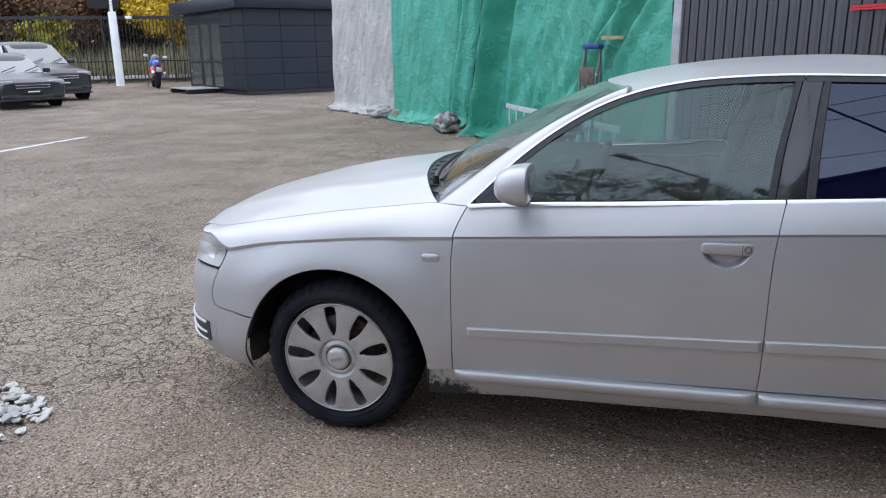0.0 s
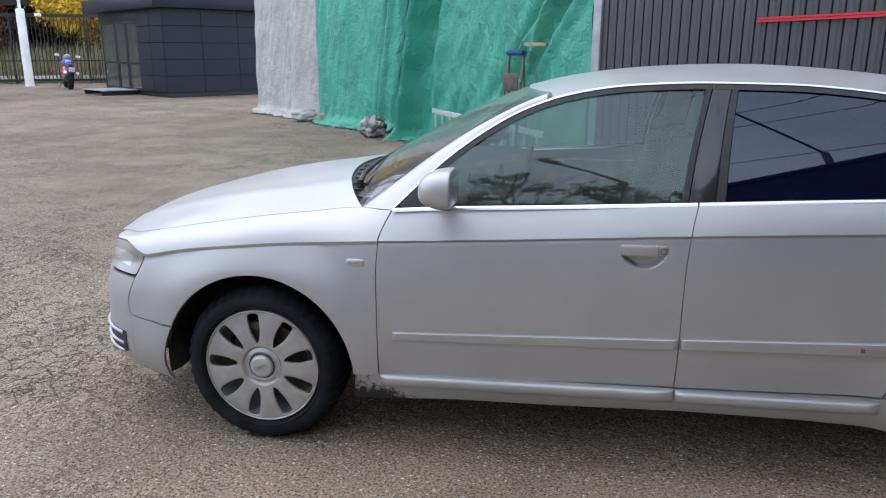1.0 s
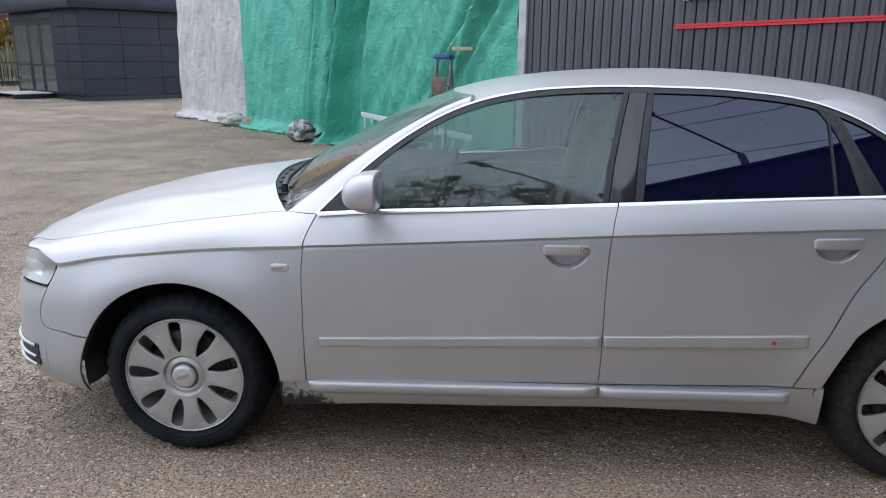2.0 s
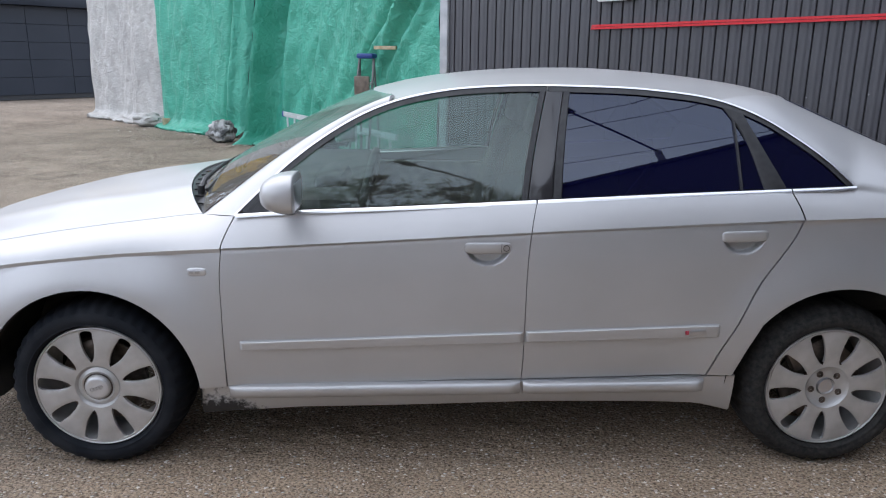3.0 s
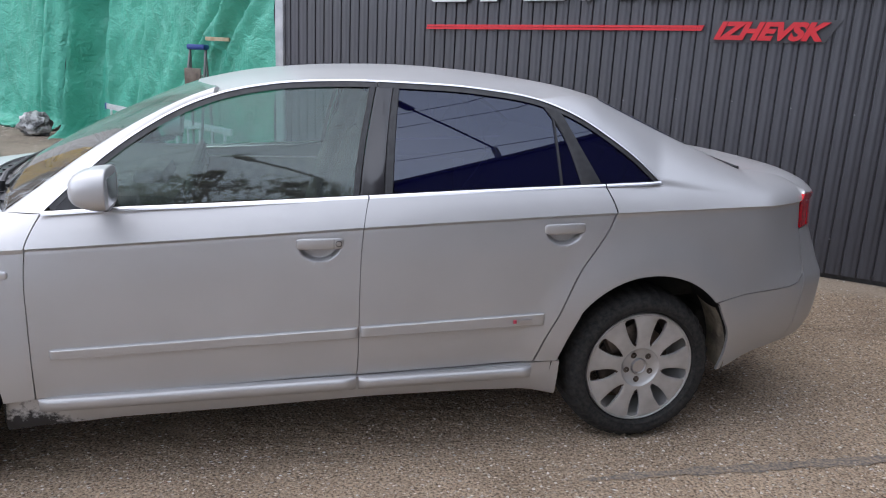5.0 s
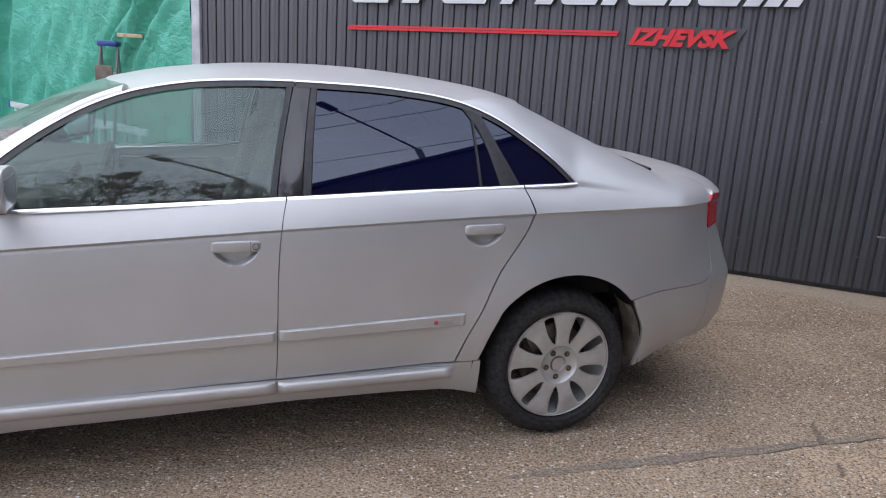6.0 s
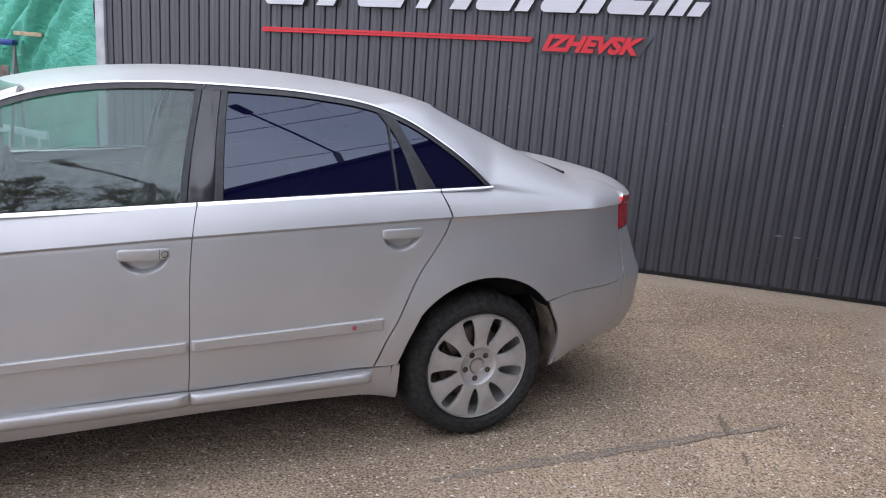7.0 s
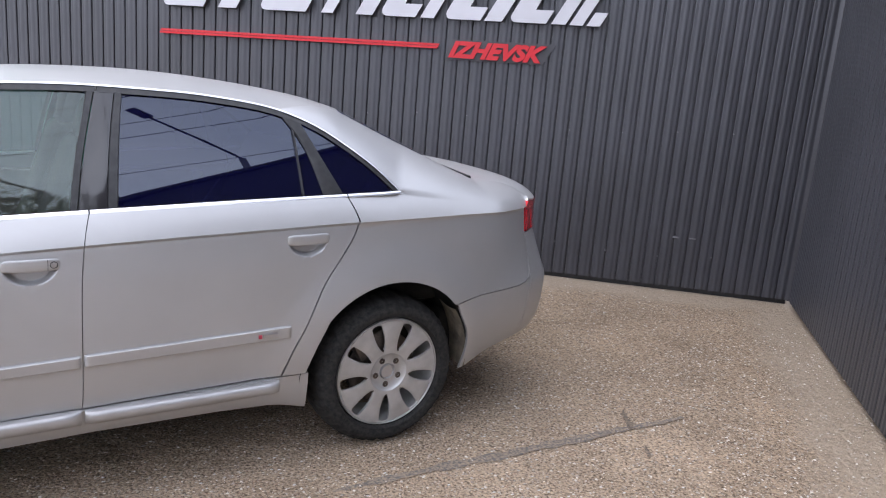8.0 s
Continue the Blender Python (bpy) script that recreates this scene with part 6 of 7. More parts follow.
# ---- painted line, tar streak, rubble ----
LINE = noisy(material("worn_line_paint", (.62, .61, .58), .7), (.30, .28, .26), (.70, .69, .66), 9.0, lo=.3, hi=.5)
tagged(part("painted_line", box_bm((.11, 3.6, .004), (-8.55, 7.0, -.006), 0, Matrix.Rotation(radians(1), 4, "Z")), LINE), "worn white parking line painted on the asphalt", "marking", kind="structure")
TAR = noisy(material("tar_seal", (.11, .105, .10), .7), (.115, .102, .095), (.30, .232, .165), 75.0, lo=.40, hi=.60)
random.seed(4)
for x0, x1, y0, y1, w0 in ((2.30, 4.1, -.235, -.30, .025), (.35, .75, -.42, -.44, .045)):
    v, fc = [], []
    for i in range(60):
        t = i / 59
        w = w0 * (.55 + .9 * random.random()) * math.sin(math.pi * min(max(t, .03), .97)) ** .3
        y = y0 + (y1 - y0) * t + .012 * noise.noise((t * 6, x0, 0))
        v += [(x0 + (x1 - x0) * t, y - w, .0014), (x0 + (x1 - x0) * t, y + w, .0014)]
    for i in range(59):
        fc.append((2 * i, 2 * i + 2, 2 * i + 3, 2 * i + 1))
    tagged(link_mesh("tar_streak", v, fc, TAR, None, "", 0), "dark streak of tar on the asphalt", "marking", kind="structure")

# a broken seam across the tar streak, with crumbs of loose binder
CRUMB = noisy(material("broken_binder", (.12, .095, .075), .9), (.09, .072, .058), (.24, .185, .135), 70.0)
for pts, wide in (([(3.87, -.13), (3.835, -.172), (3.80, -.235), (3.745, -.305)], .016), ([(3.68, -.45), (3.655, -.49), (3.62, -.53)], .008)):
    P = resample(spline([(x, y, 0) for x, y in pts]), 26)
    v, fc = [], []
    for i, p in enumerate(P):
        w = wide * (.35 + 1.3 * random.random()) * math.sin(math.pi * (i + .6) / 26.2) ** .5
        q = .014 * noise.noise((i * .6, wide * 90, 3))
        v += [(p[0] - w * .8 + q, p[1] + w * .45, .003), (p[0] + w * .8 + q, p[1] - w * .45, .003)]
    fc = [(2 * i, 2 * i + 1, 2 * i + 3, 2 * i + 2) for i in range(25)]
    tagged(link_mesh("asphalt_crack", v, fc, CRUMB, None, "", 0), "short ragged dark crack broken into the asphalt", "crack", kind="structure")

STONE = noisy(material("broken_concrete", (.38, .37, .35), .9), (.52, .50, .46), (.76, .74, .69), 16.0, bump=.4, bump_scale=60)
t_ = STONE.node_tree
oi = t_.nodes.new("ShaderNodeObjectInfo")
rv = t_.nodes.new("ShaderNodeMapRange")
rv.inputs["To Min"].default_value, rv.inputs["To Max"].default_value = .6, 1.15
t_.links.new(oi.outputs["Random"], rv.inputs["Value"])
mx = t_.nodes.new("ShaderNodeMix")
mx.data_type, mx.blend_type = "RGBA", "MULTIPLY"
mx.inputs[0].default_value = 1.0
bs_ = t_.nodes["Principled BSDF"]
t_.links.new(bs_.inputs["Base Color"].links[0].from_socket, mx.inputs[6])
t_.links.new(rv.outputs[0], mx.inputs[7])
t_.links.new(mx.outputs[2], bs_.inputs["Base Color"])


def rock_mesh(seed):
    bm = bmesh.new()
    bmesh.ops.create_icosphere(bm, subdivisions=1, radius=1)
    o = Vector((seed * 3.1, seed, 0))
    for v in bm.verts:
        v.co *= 1 + .75 * noise.noise(v.co * 1.6 + o) + .25 * noise.noise(v.co * 4 + o)
        v.co.x = max(min(v.co.x, .8), -.75)
        v.co.z = max(min(v.co.z, .7), -.7)
    me = bpy.data.meshes.new("rubble_stone")
    bm.to_mesh(me)
    bm.free()
    me.materials.append(STONE)
    return me


rocks = [rock_mesh(k) for k in range(7)]
pile = tagged(new("rubble_pile"), "small heap of pale broken concrete on the asphalt", "rubble")
random.seed(12)
for k in range(270):
    r = random.random() ** .7
    a = random.uniform(0, 2 * math.pi)
    x, y = -1.70 + .50 * r * math.cos(a), -.24 + .29 * r * math.sin(a)
    s = random.uniform(.008, .036) * (1.15 - .40 * r)
    z = max(0, .045 * (1 - r * 1.1)) * random.random() + s * .30
    o = new("rubble_stone", random.choice(rocks))
    o.parent = pile
    o.matrix_basis = pose(x, y, z, random.uniform(-22, 22), random.uniform(-22, 22), random.uniform(0, 360)) @ Matrix.Diagonal((s * 1.5, s * 1.05, s * .42, 1))

# loose grit on the near asphalt: too many to count
v, fc = [], []
for k in range(22000):
    x, y = random.uniform(-3.5, 6.3), random.uniform(-1.6, .4) if random.random() < .65 else random.uniform(-2, 6)
    s = .0020 + .0058 * random.random() ** 2.6
    a = len(v)
    t = random.uniform(0, 6.28)
    for q in range(4):
        v.append((x + s * math.cos(t + q * 1.57), y + s * 1.2 * math.sin(t + q * 1.57), -.001))
    v.append((x + s * .3 * math.cos(t), y, s * .6))
    fc += [(a + q, a + (q + 1) % 4, a + 4) for q in range(4)]
for k in range(200):
    x = random.uniform(-5.0, .2)
    y = 12.2 - .95 * (x + 3.5) - 1.6 * random.random() ** 2 - .2
    s = .005 + .016 * random.random() ** 2
    a = len(v)
    t = random.uniform(0, 6.28)
    for q in range(4):
        v.append((x + s * 1.6 * math.cos(t + q * 1.57), y + s * math.sin(t + q * 1.57), -.008))
    v.append((x, y, s * .5))
    fc += [(a + q, a + (q + 1) % 4, a + 4) for q in range(4)]
GRIT = bpy.data.materials.new("loose_grit")
GRIT.use_nodes = True
gt = GRIT.node_tree
gg = gt.nodes.new("ShaderNodeNewGeometry")
gr = gt.nodes.new("ShaderNodeValToRGB")
gr.color_ramp.elements[0].color, gr.color_ramp.elements[1].color = (.18, .135, .10, 1), (.68, .62, .54, 1)
gt.links.new(gg.outputs["Random Per Island"], gr.inputs[0])
gt.links.new(gr.outputs[0], gt.nodes["Principled BSDF"].inputs["Base Color"])
gt.nodes["Principled BSDF"].inputs["Roughness"].default_value = .85
tagged(link_mesh("loose_grit", v, fc, GRIT, None, "", 0), "loose pale grit scattered over the asphalt", "grit", kind="stuff")

# ---- trees and bank beyond the fence ----
BARK = noisy(material("bark", (.10, .085, .07), .9), (.06, .05, .04), (.16, .14, .12), 9.0, bump=.5)


def leaf_mat(name, a, b):
    m = bpy.data.materials.new(name)
    m.use_nodes = True
    t = m.node_tree
    b_ = t.nodes["Principled BSDF"]
    g_ = t.nodes.new("ShaderNodeNewGeometry")
    r_ = t.nodes.new("ShaderNodeValToRGB")
    r_.color_ramp.elements[0].color, r_.color_ramp.elements[1].color = (*a, 1), (*b, 1)
    t.links.new(g_.outputs["Random Per Island"], r_.inputs[0])
    t.links.new(r_.outputs[0], b_.inputs["Base Color"])
    b_.inputs["Roughness"].default_value = .7
    return m


YELLOW = leaf_mat("yellow_autumn_leaves", (.46, .28, .015), (.82, .58, .045))
RUSSET = leaf_mat("russet_leaves", (.10, .05, .03), (.26, .14, .07))
GREENISH = leaf_mat("dull_green_leaves", (.035, .045, .018), (.12, .13, .035))
DARKLEAF = leaf_mat("dark_twigs_and_leaves", (.02, .022, .014), (.06, .055, .03))
DRYGRASS = leaf_mat("dry_grass", (.13, .115, .055), (.36, .32, .18))


def leaves(centres, per, spread, size, rng):
    v, fc = [], []
    for c, r in centres:
        for k in range(per):
            d = Vector((rng.gauss(0, 1), rng.gauss(0, 1), rng.gauss(0, .8)))
            p = c + d * (r * spread)
            a = len(v)
            n = Vector((rng.uniform(-1, 1), rng.uniform(-1, 1), rng.uniform(-.3, 1))).normalized()
            t = n.orthogonal().normalized()
            b = n.cross(t)
            s = size * rng.uniform(.6, 1.3)
            v += [p - t * s, p - b * s * .55, p + t * s, p + b * s * .55]
            fc.append((a, a + 1, a + 2, a + 3))
    return v, fc


def tree(at, height, crown, leaf, seed, label, per=42, size=.12, first=.25, twigs=18, thin=1.0, group="trees"):
    rng = random.Random(seed)
    root = tagged(new("tree"), label, "tree", group)
    at = Vector(at)
    bm = bmesh.new()
    pts = [Vector((rng.uniform(-.06, .06) * k, rng.uniform(-.06, .06) * k, height * .9 * k / 7)) for k in range(8)]
    r0 = height * .016 * thin
    tube_bm([at + p for p in pts], 0, 8, bm, [r0 * (1 - .85 * k / 7) for k in range(8)])
    cents = []
    for k in range(twigs):
        t = first + (1 - first) * (k + .5) / twigs
        base = at + Vector((0, 0, height * .9 * t))
        a = k * 2.4 + rng.uniform(-.4, .4)
        reach = crown * math.sin(math.pi * min(max(.16 + .84 * (t - first) / (1 - first), .1), .93)) * rng.uniform(.7, 1.1)
        tip = base + Vector((math.cos(a) * reach, math.sin(a) * reach, reach * rng.uniform(.25, .7)))
        midp = base.lerp(tip, .5) + Vector((0, 0, -.06 * reach))
        tube_bm([base, midp, tip], 0, 5, bm, [r0 * .35, r0 * .2, r0 * .06])
        for f in (.45, .7, 1.0):
            q = base.lerp(tip, f)
            cents.append((q + Vector((rng.uniform(-.2, .2), rng.uniform(-.2, .2), rng.uniform(0, .3))) * reach * .3, reach * .33))
            for _ in range(2):
                e = q + Vector((rng.uniform(-1, 1), rng.uniform(-1, 1), rng.uniform(-.2, 1))) * reach * .38
                tube_bm([q, e], 0, 4, bm, [r0 * .10, r0 * .03], cap=False)
                cents.append((e, reach * .26))
    part("trunk", bm, BARK, root, "", 60)
    v, fc = leaves(cents, per, .5, size, rng)
    link_mesh("crown", v, fc, leaf, root, "", 0)
    return root


for k, (x, y, h, cr, lf) in enumerate(((-24.5, 36.5, 11, 4.2, YELLOW), (-20.5, 37.5, 12, 4.6, YELLOW), (-27.5, 40, 12, 4.4, YELLOW), (-16.5, 38, 11, 4.0, YELLOW))):
    tree((x, y, .2), h, cr, lf, 100 + k, "autumn tree with bright yellow leaves behind the fence", 115, .105, .10, 20)
for k, (x, y, h, cr, lf) in enumerate(((-31.5, 33, 7.5, 3.2, RUSSET), (-35, 31, 8, 3.4, RUSSET), (-38, 34, 9, 3.6, GREENISH), (-33.5, 38, 9, 3.6, RUSSET))):
    tree((x, y, .2), h, cr, lf, 130 + k, "russet-leaved tree behind the fence", 115, .105, .06, 20)
tree((-29.6, 31.2, .2), 3.4, 1.1, leaf_mat("lime_leaves", (.25, .24, .02), (.48, .44, .05)), 141, "young tree with lime-yellow leaves behind the fence", 30, .10, .1, 14)
for k in range(13):
    a = -48 + k * 4.2
    tree((a, 52 + 4 * math.sin(k * 1.9), .2), 20 + 3 * math.sin(k * 2.3), 6.5, DARKLEAF if k % 3 else RUSSET, 160 + k, "dark bare-looking wood edge in the distance", 46, .30, .06, 20, group="far wood")
# dry grass bank
v, fc = [], []
rng = random.Random(9)
for k in range(22000):
    s, w = rng.uniform(-32, 18), rng.uniform(.6, 13)
    p = f0 + fd * s + Vector((-fd.y, fd.x, 0)) * w
    z = .05 + .06 * w
    a = len(v)
    t = rng.uniform(0, 3.14)
    h = rng.uniform(.35, 1.25) * (1 + .8 * max(0, noise.noise((s * .3, w * .3, 0))))
    dx, dy = math.cos(t) * .05, math.sin(t) * .05
    v += [(p.x - dx, p.y - dy, z - .1), (p.x + dx, p.y + dy, z - .1), (p.x + rng.uniform(-.2, .2), p.y + rng.uniform(-.2, .2), z + h)]
    fc.append((a, a + 1, a + 2))
tagged(link_mesh("dry_grass", v, fc, DRYGRASS, None, "", 0), "tall dry autumn grass on the bank behind the fence", "grass", kind="stuff")
BANK = noisy(material("bank_soil", (.16, .14, .08), .95), (.10, .09, .05), (.24, .21, .12), .8, bump=.4, bump_scale=6)
g = []
for s in np.linspace(-40, 26, 40):
    row = []
    for w in np.linspace(.5, 40, 24):
        p = f0 + fd * float(s) + Vector((-fd.y, fd.x, 0)) * float(w)
        row.append((p.x, p.y, -.05 + .06 * min(w, 14) + .25 * noise.noise((s * .2, w * .2, 4)) * min(1, w / 4)))
    g.append(row)
tagged(link_mesh("grass_bank", *sheet(np.array(g)), BANK, None, "", 60), "low bank of dry grass and soil behind the fence", "bank", kind="structure")
KERB = noisy(material("pale_kerb", (.62, .61, .59), .8), (.52, .51, .49), (.7, .69, .67), 3.0)
tagged(part("kerb", box_bm((46, .22, .16), f0 - fd * 6 + Vector((-fd.y, fd.x, 0)) * .9 + Vector((0, 0, .25)), .02, frot), KERB), "pale concrete edging behind the fence", "kerb", kind="structure")

# ---- parked cars across the yard ----
def parked(name, at, heading, dims, paint, label):
    """A parked car from lofted sections. dims: length, width, height, bonnet height, wheel radius, cabin start, cabin end, front overhang, wheelbase."""
    L, W, H, BH, WR, C0, C1, OV, WB = dims
    root = empty(name, Matrix.Translation(at) @ Matrix.Rotation(radians(heading), 4, "Z"), label, "car", "parked cars")
    # own axes: x forward from the nose backwards is negative
    def section(x):
        t = -x / L
        nose = min(1, (t / .06) ** .5) if t < .06 else (min(1, ((1 - t) / .05) ** .5) if t > .95 else 1)
        top = float(np.interp(t, [0, .05, .3, .8, .97, 1], [BH * .80, BH * .92, BH * 1.08, BH * 1.12, BH * 1.1, BH]))
        w = W / 2 * (.80 + .20 * nose)
        return [(w * .90, .24), (w * .98, .34), (w, .55), (w * .985, top * .86), (w * .90, top * .98), (w * .5, top + .02), (0, top + .03)]
    xs = -np.concatenate([np.linspace(0, .3, 8), np.linspace(.4, L - .3, 26), np.linspace(L - .25, L, 6)])
    grid = []
    for x in xs:
        sec = section(x)
        row = [(x, -y, z) for y, z in sec] + [(x, y, z) for y, z in sec[-2::-1]]
        grid.append(row)
    body = link_mesh("body", *sheet(np.array(grid)), paint, root, "", 40)
    sec = grid[0]
    link_mesh("nose_panel", [(p[0] + .002, p[1], p[2]) for p in sec], [tuple(range(len(sec)))], paint, root, "", 0)
    grid = []
    prof = [(C0, BH * 1.05), (C0 + .10 * (C1 - C0), BH * 1.05 + .28 * (H - BH)), (C0 + .30 * (C1 - C0), H - .03), (C0 + .5 * (C1 - C0), H), (C0 + .75 * (C1 - C0), H - .03), (C1 - .06 * (C1 - C0), BH * 1.1 + .45 * (H - BH)), (C1, BH * 1.1)]
    ps = resample(spline(prof, 8), 30)
    for x, z in ps:
        wtop = W / 2 * (.93 - .20 * (z - BH) / (H - BH))
        grid.append([(-x, -W / 2 * .93, BH * 1.0)] + [(-x, -wtop * s, z - .05 * abs(s) ** 6) for s in np.linspace(1, -1, 13)] + [(-x, W / 2 * .93, BH * 1.0)])
    link_mesh("cabin", *sheet(np.array(grid)), paint, root, "", 40)
    # glass, a little proud
    def pane(nm, quad):
        q = [Vector(p) for p in quad]
        n, m = 6, 6
        gg_ = np.array([[tuple(q[0].lerp(q[1], i / n).lerp(q[3].lerp(q[2], i / n), j / m)) for j in range(m + 1)] for i in range(n + 1)])
        link_mesh(nm, *sheet(gg_), CARGLASS, root, "dark car window", 60)
    zt = H - .10
    za = BH * 1.10
    wa, wt_ = W / 2 * .90, W / 2 * .74
    x0, x1, x2, x3 = -(C0 + .02), -(C0 + .27 * (C1 - C0)), -(C0 + .80 * (C1 - C0)), -(C1 - .02)
    o = .03
    pane("windscreen", [(x0 + o, -wa * .93, za), (x0 + o, wa * .93, za), (x1 + o, wt_, zt), (x1 + o, -wt_, zt)])
    for sg_ in (-1, 1):
        e = sg_ * .035
        xm = (x1 + x2) / 2 - .1
        pane("side_window", [(x0 - .35, sg_ * wa + e, za), (xm + .04, sg_ * wa + e, za), (xm + .04, sg_ * wt_ + e, zt), (x1 - .08, sg_ * wt_ + e, zt)])
        pane("side_window", [(xm - .04, sg_ * wa + e, za), (x3 + .35, sg_ * wa + e, za), (x2, sg_ * wt_ + e, zt), (xm - .04, sg_ * wt_ + e, zt)])
        part("headlamp", box_bm((.16, .42, .13), (-.10, sg_ * W * .345, BH * .80), .03), LAMP_LENS, root)
        part("door_mirror", box_bm((.10, .20, .13), (x0 - .30, sg_ * (W / 2 + .07), za + .05), .03), paint, root)
        part("fog_trim", box_bm((.08, .34, .10), (.0, sg_ * W * .33, BH * .40), .02), BLACK, root)
        for wx in (OV, OV + WB):
            tv, tf = lathe([(WR * .62, -.02), (WR * .68, -.035), (WR * .9, -.04), (WR * .98, -.01), (WR, .03), (WR, .18), (WR * .7, .2)], 40)
            rv_, rf = lathe([(.0001, .0), (WR * .2, -.005), (WR * .5, .01), (WR * .60, -.015), (WR * .64, -.02), (WR * .64, .1)], 40)
            m = Matrix.Translation((-wx, sg_ * (W / 2 - .015), WR)) @ (Matrix() if sg_ < 0 else Matrix.Rotation(math.pi, 4, "Z"))
            w = link_mesh("wheel", rv_, rf, STEEL, root)
            w.matrix_basis = m
            link_mesh("tyre", tv, tf, RUBBER, w)
            av, af = lathe([(.01, -.004), (WR * 1.16, -.004), (WR * 1.16, .0), (.01, .0)], 40)
            arch = link_mesh("wheel_arch", [p for p in av], af, BLACK, root)
            arch.matrix_basis = Matrix.Translation((-wx, sg_ * (W / 2 + .004), WR * 1.02)) @ (Matrix() if sg_ < 0 else Matrix.Rotation(math.pi, 4, "Z"))
    part("grille", box_bm((.06, W * .50, .20), (.005, 0, BH * .72), .03), BLACK, root)
    for dz in (-.05, .02):
        part("grille_bar", box_bm((.03, W * .46, .018), (.035, 0, BH * .72 + dz), .004), BADGE_GREY, root)
    part("lower_intake", box_bm((.06, W * .56, .14), (.01, 0, BH * .36), .03), BLACK, root)
    part("plate_bar", box_bm((.02, .52, .11), (.045, 0, BH * .54), .004), IRON, root)
    part("plate_mark", box_bm((.006, .30, .035), (.058, 0, BH * .54), .002), WHITE_PAINT, root)
    part("bumper_lip", box_bm((.10, W * .86, .05), (-.01, 0, .24), .02), BLACK, root)
    part("underside", box_bm((L * .9, W * .8, .2), (-L / 2, 0, .3), .02), BLACK, root)
    for e in (-.3, .3):
        part("wiper", tube_bm([(x0 + .06, e, za + .03), (x0 - .14, e + .42, za + .16)], .015, 5), BLACK, root)
    return root


CARGLASS = material("parked_car_glass", (.16, .17, .18), .06, 0, Coat_Weight=.8)
GREY_CAR = noisy(material("dark_grey_metallic", (.030, .030, .033), .28, .0, Specular_IOR_Level=.5), (.014, .014, .017), (.036, .036, .039), 2.0)
BLACK_CAR = noisy(material("black_metallic", (.014, .014, .016), .28, .0, Specular_IOR_Level=.45), (.008, .008, .010), (.018, .018, .02), 2.0)
parked("parked_saloon", (-14.85, 14.35, 0), -28, (4.8, 1.86, 1.46, .84, .34, 1.35, 4.3, .95, 2.85), GREY_CAR, "dark grey parked saloon with slim headlamps on the asphalt")
parked("parked_off_roader", (-16.25, 17.1, 0), -24, (4.7, 1.95, 1.80, 1.02, .39, 1.35, 4.5, .85, 2.8), BLACK_CAR, "black parked off-roader with an upright grille on the asphalt")

# ---- motorcycle ----
M_BLUE = material("blue_fairing", (.02, .10, .45), .25, 0, Coat_Weight=.8)
M_RED = material("red_fairing", (.50, .02, .03), .25, 0, Coat_Weight=.8)
bike = empty("motorcycle", Matrix.Translation((-18.45, 24.62, 0)) @ Matrix.Rotation(radians(131), 4, "Z") @ Matrix.Rotation(radians(7), 4, "X") @ Matrix.Scale(1.1, 4), "blue and red sports motorcycle leaning on its stand", "motorcycle")
for x in (-.70, .70):
    tv, tf = lathe([(.20, -.05), (.26, -.085), (.30, -.06), (.315, 0), (.30, .06), (.26, .085), (.20, .05)], 36)
    w = link_mesh("tyre", [(p[0] + x, p[1], p[2] + .315) for p in tv], tf, RUBBER, bike)
    rv_, rf = lathe([(.0001, -.04), (.05, -.04), (.05, -.015), (.19, -.02), (.205, -.05), (.205, .05), (.19, .02), (.05, .015), (.05, .04), (.0001, .04)], 30)
    link_mesh("rim", [(p[0] + x, p[1], p[2] + .315) for p in rv_], rf, STEEL, w)


def blob(name, c, s, mat, taper=0.0, tilt=0):
    bm = bmesh.new()
    bmesh.ops.create_uvsphere(bm, u_segments=20, v_segments=12, radius=1)
    for v_ in bm.verts:
        k = 1 - taper * v_.co.x
        v_.co = Vector((v_.co.x * s[0], v_.co.y * s[1] * k, v_.co.z * s[2] * k))
    bmesh.ops.transform(bm, matrix=Matrix.Translation(c) @ Matrix.Rotation(radians(tilt), 4, "Y"), verts=bm.verts)
    return part(name, bm, mat, bike, "", 60)


blob("tail_fairing", (-.55, 0, .86), (.38, .13, .12), M_BLUE, -.2, 14)
blob("saddle", (-.30, 0, .82), (.36, .14, .07), BLACK, .1, 4)
blob("tank", (.15, 0, .86), (.32, .17, .16), M_BLUE, .1)
blob("side_fairing", (.35, 0, .56), (.50, .23, .30), M_RED, .15)
blob("front_cowl", (.62, 0, .90), (.26, .20, .20), M_BLUE, .3, -15)
blob("windshield", (.55, 0, 1.05), (.16, .15, .14), CARGLASS, .2, 35)
blob("engine", (.05, 0, .45), (.30, .20, .22), STEEL)
blob("rear_mudguard", (-.80, 0, .66), (.16, .09, .10), BLACK, 0, -40)
part("plate_bar", box_bm((.02, .19, .16), (-.98, 0, .68), .004, Matrix.Rotation(radians(-20), 4, "Y")), WHITE_PAINT, bike)
part("rear_lamp", box_bm((.03, .16, .05), (-.92, 0, .88), .01), RED_LENS, bike)
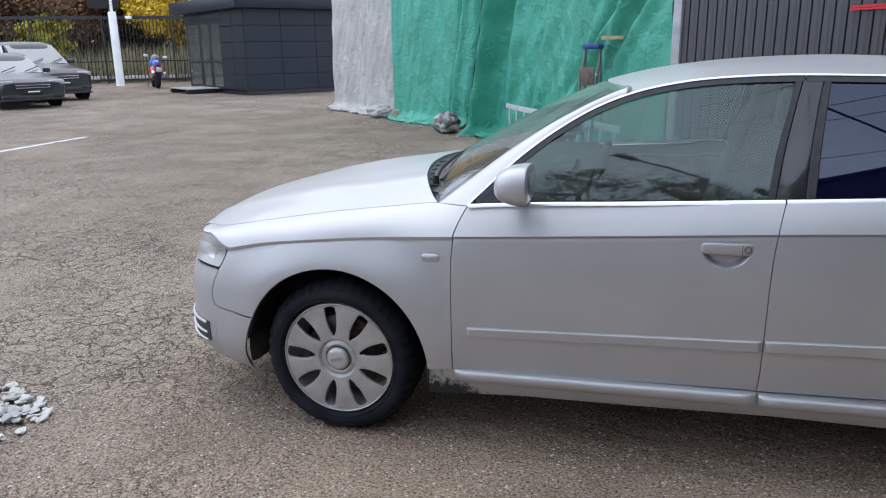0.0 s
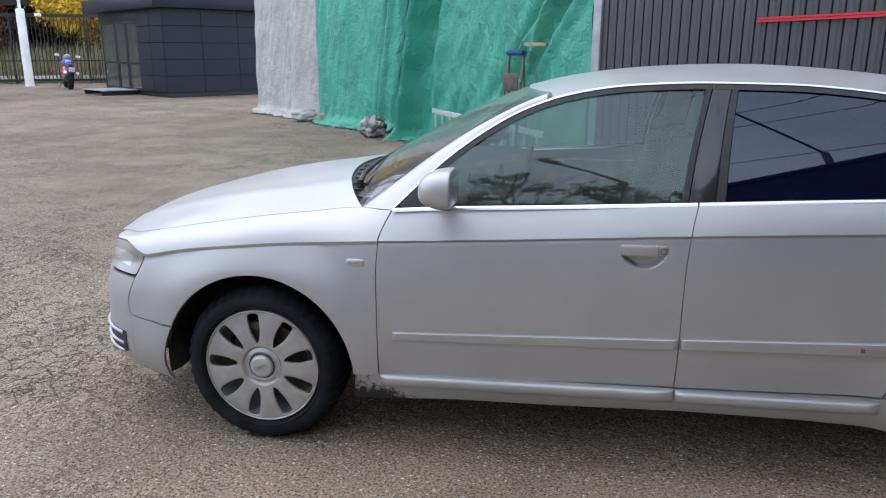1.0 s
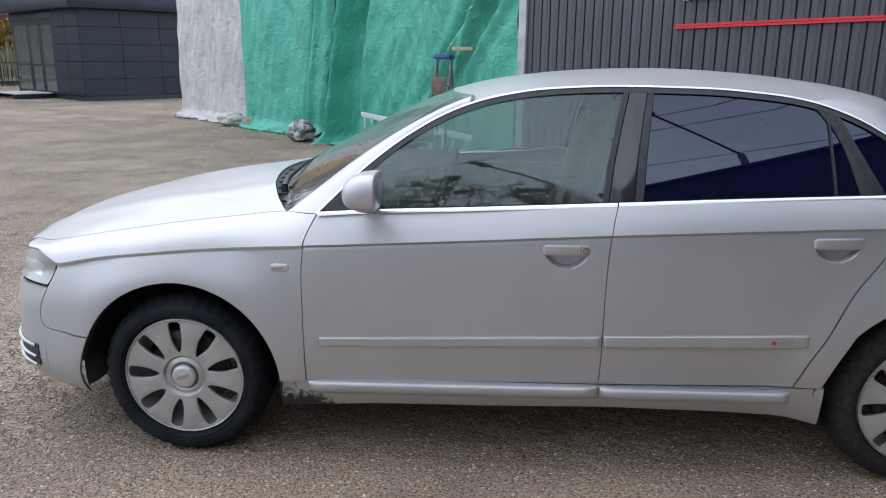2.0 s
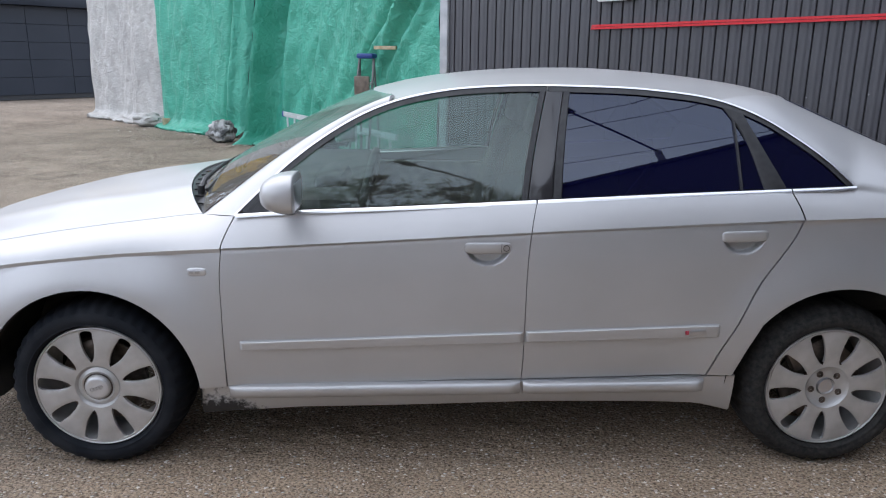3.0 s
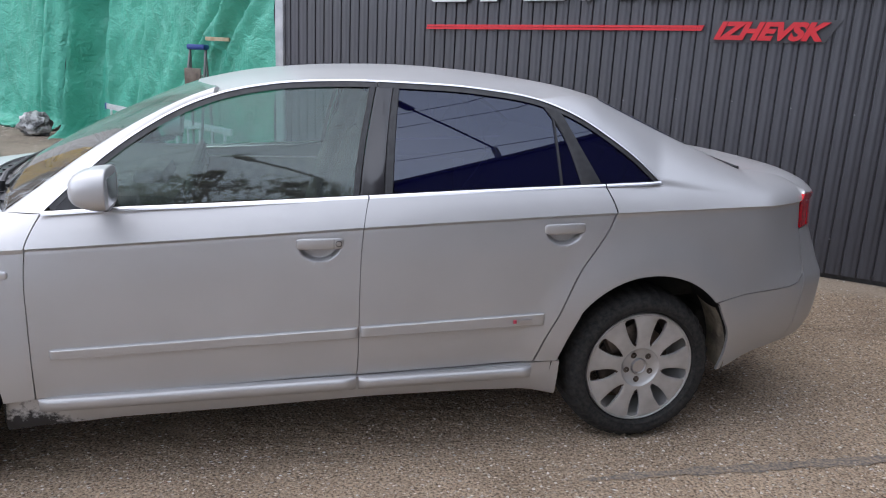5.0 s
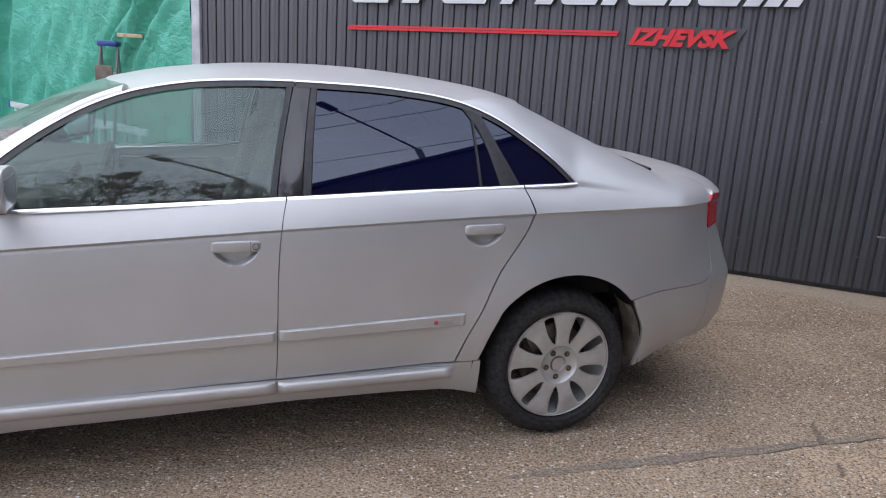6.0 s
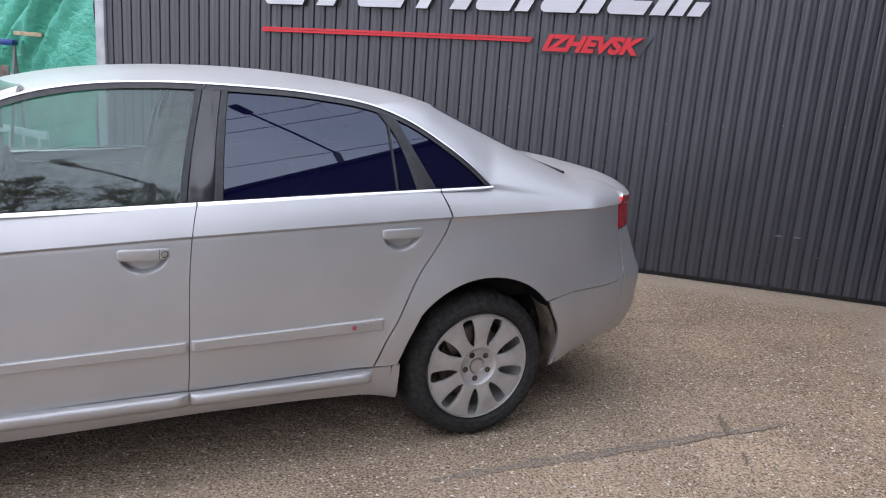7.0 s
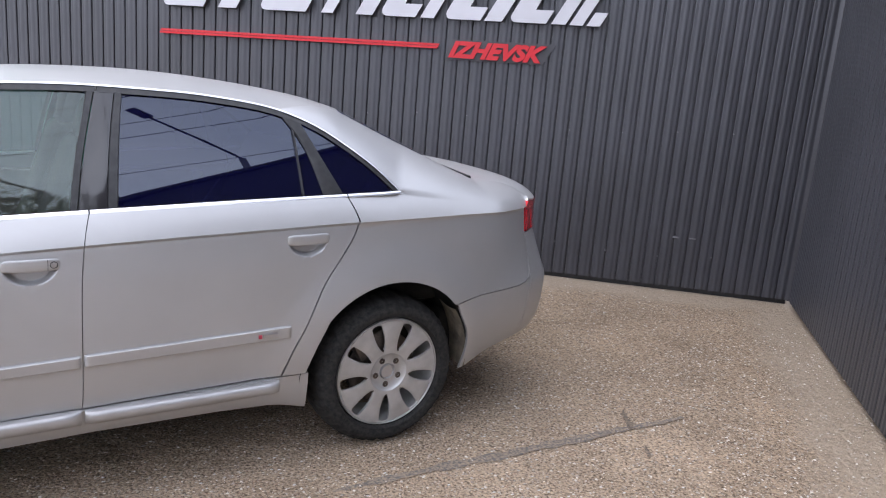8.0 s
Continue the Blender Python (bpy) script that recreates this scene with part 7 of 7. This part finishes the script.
for e in (-1, 1):
    part("silencer", tube_bm([(-.15, .17 * e, .38), (-.45, .19 * e, .46), (-.88, .20 * e, .58)], .05, 10, radii=[.03, .055, .05]), CHROME, bike)
    part("handlebar", tube_bm([(.52, 0, .98), (.45, .22 * e, .98), (.36, .34 * e, .94)], .016, 6), BLACK, bike)
    part("rear_mirror", box_bm((.04, .15, .09), (.50, .34 * e, 1.14), .02), WHITE_PAINT, bike)
    part("fork", tube_bm([(.70, .09 * e, .315), (.52, .09 * e, .95)], .025, 8), STEEL, bike)
    part("indicator", box_bm((.05, .07, .05), (-.90, .17 * e, .76), .015), RED_LENS, bike)
part("side_stand", tube_bm([(.0, .16, .30), (-.06, .30, .03)], .014, 6), STEEL, bike)

# ---- street lamps, wires and trees that the windows mirror ----
LAMP_STEEL = material("lamp_post_steel", (.09, .09, .095), .5, .5)


def street_lamp(elbow, head, label):
    root = tagged(new("street_lamp"), label, "street lamp", "street lamps")
    e, h = Vector(elbow), Vector(head)
    part("post", tube_bm([(e.x, e.y, 0), (e.x, e.y, e.z * .55), (e.x, e.y, e.z)], 0, 12, radii=[.10, .085, .065]), LAMP_STEEL, root)
    part("arm", tube_bm([e, e.lerp(h, .5) + Vector((0, 0, .05)), h], .032, 8), LAMP_STEEL, root)
    d = (h - e).normalized()
    a = math.atan2(d.y, d.x)
    part("lantern", box_bm((.46, .19, .09), h + d * .12, .03, Matrix.Rotation(a, 4, "Z") @ Matrix.Rotation(-math.asin(d.z), 4, "Y")), LAMP_STEEL, root)


# the dark block behind the side wall, seen mirrored in the film-covered windows
BLOCK = noisy(material("dark_render", (.022, .022, .028), .85, Specular_IOR_Level=.2), (.018, .018, .024), (.028, .028, .034), .7, bump=.2, bump_scale=12)
block = tagged(new("office_block"), "dark flat-roofed block standing behind the ribbed side wall", "building")
ba, bb = Vector((2.55, -6.71, 0)), Vector((10.5, .73, 0))
bd_ = (bb - ba).normalized()
bn_ = Vector((bd_.y, -bd_.x, 0))
brot = Matrix.Rotation(math.atan2(bd_.y, bd_.x), 4, "Z")
part("wall", box_bm(((bb - ba).length, 7.0, 5.73), (ba + bb) / 2 + bn_ * 3.5 + Vector((0, 0, 2.865)), .02, brot), BLOCK, block)
part("parapet_cap", box_bm(((bb - ba).length + .16, 7.16, .12), (ba + bb) / 2 + bn_ * 3.5 + Vector((0, 0, 5.79)), .02, brot), BLOCK, block)
street_lamp((4.63, -7.16, 8.0), (3.0, -5.57, 8.9), "dark steel street lamp with a bent arm beside the yard")
street_lamp((1.62, -9.03, 8.0), (.33, -8.2, 8.65), "dark steel street lamp with a bent arm farther along the road")
WIRE = material("overhead_wire", (.02, .02, .02), .6)
for px, py, pz, dz in ((2.5, -7.0, 9.0, .0), (2.6, -6.6, 9.5, .02), (3.0, -5.4, 9.9, .035), (1.2, -9.6, 8.6, -.01)):
    pts = [(px + .88 * s, py + .47 * s, pz + dz * s + .0016 * s * s) for s in np.linspace(-30, 30, 25)]
    tagged(part("overhead_wire", tube_bm(pts, .014, 5), WIRE), "thin black overhead wire crossing the sky", "wire", "overhead wires")
for k, (x, y, h) in enumerate(((-3.0, -11.6, 11.6), (-.9, -12.4, 12.4), (1.4, -12.8, 11.6), (3.6, -14.5, 12.3), (-5.6, -10.6, 12.2))):
    tree((x, y, 0), h, 2.5, GREENISH, 300 + k, "half-bare roadside tree behind the yard", 22, .065, .3, 26, .8, "roadside trees")
tree((8.3, -11.0, 0), 12.6, 2.2, GREENISH, 310, "half-bare roadside tree behind the side wall", 12, .06, .35, 18, .8, "roadside trees")

# undergrowth closing the view under the far crowns
v, fc = [], []
rng = random.Random(77)
for k in range(17000):
    s, w = rng.uniform(-40, 40), rng.uniform(17, 22)
    p = f0 + fd * s + Vector((-fd.y, fd.x, 0)) * w + Vector((0, 0, .6 + 7.5 * rng.random() ** 1.3))
    a = len(v)
    n = Vector((rng.uniform(-1, 1), rng.uniform(-1, 1), rng.uniform(-.4, 1))).normalized()
    t = n.orthogonal().normalized() * rng.uniform(.25, .6)
    b = n.cross(t) * .7
    v += [p - t, p - b, p + t, p + b]
    fc.append((a, a + 1, a + 2, a + 3))
tagged(link_mesh("undergrowth", v, fc, leaf_mat("undergrowth_leaves", (.03, .025, .015), (.11, .085, .045)), None, "", 0), "dark brown autumn undergrowth under the far trees", "undergrowth", kind="stuff")

# thicket across the road, mirrored low in the paint and glass
v, fc = [], []
rng = random.Random(78)
for k in range(15000):
    x, y = rng.uniform(-48, 26), rng.uniform(-14, -10.5)
    p = Vector((x, y, (2.7 + .9 * noise.noise((x * .25, 0, 3))) * rng.random() ** .8))
    a = len(v)
    n = Vector((rng.uniform(-1, 1), rng.uniform(-1, 1), rng.uniform(-.4, 1))).normalized()
    t = n.orthogonal().normalized() * rng.uniform(.12, .32)
    b = n.cross(t) * .7
    v += [p - t, p - b, p + t, p + b]
    fc.append((a, a + 1, a + 2, a + 3))
tagged(link_mesh("thicket", v, fc, DARKLEAF, None, "", 0), "dark autumn thicket across the road", "thicket", kind="stuff")
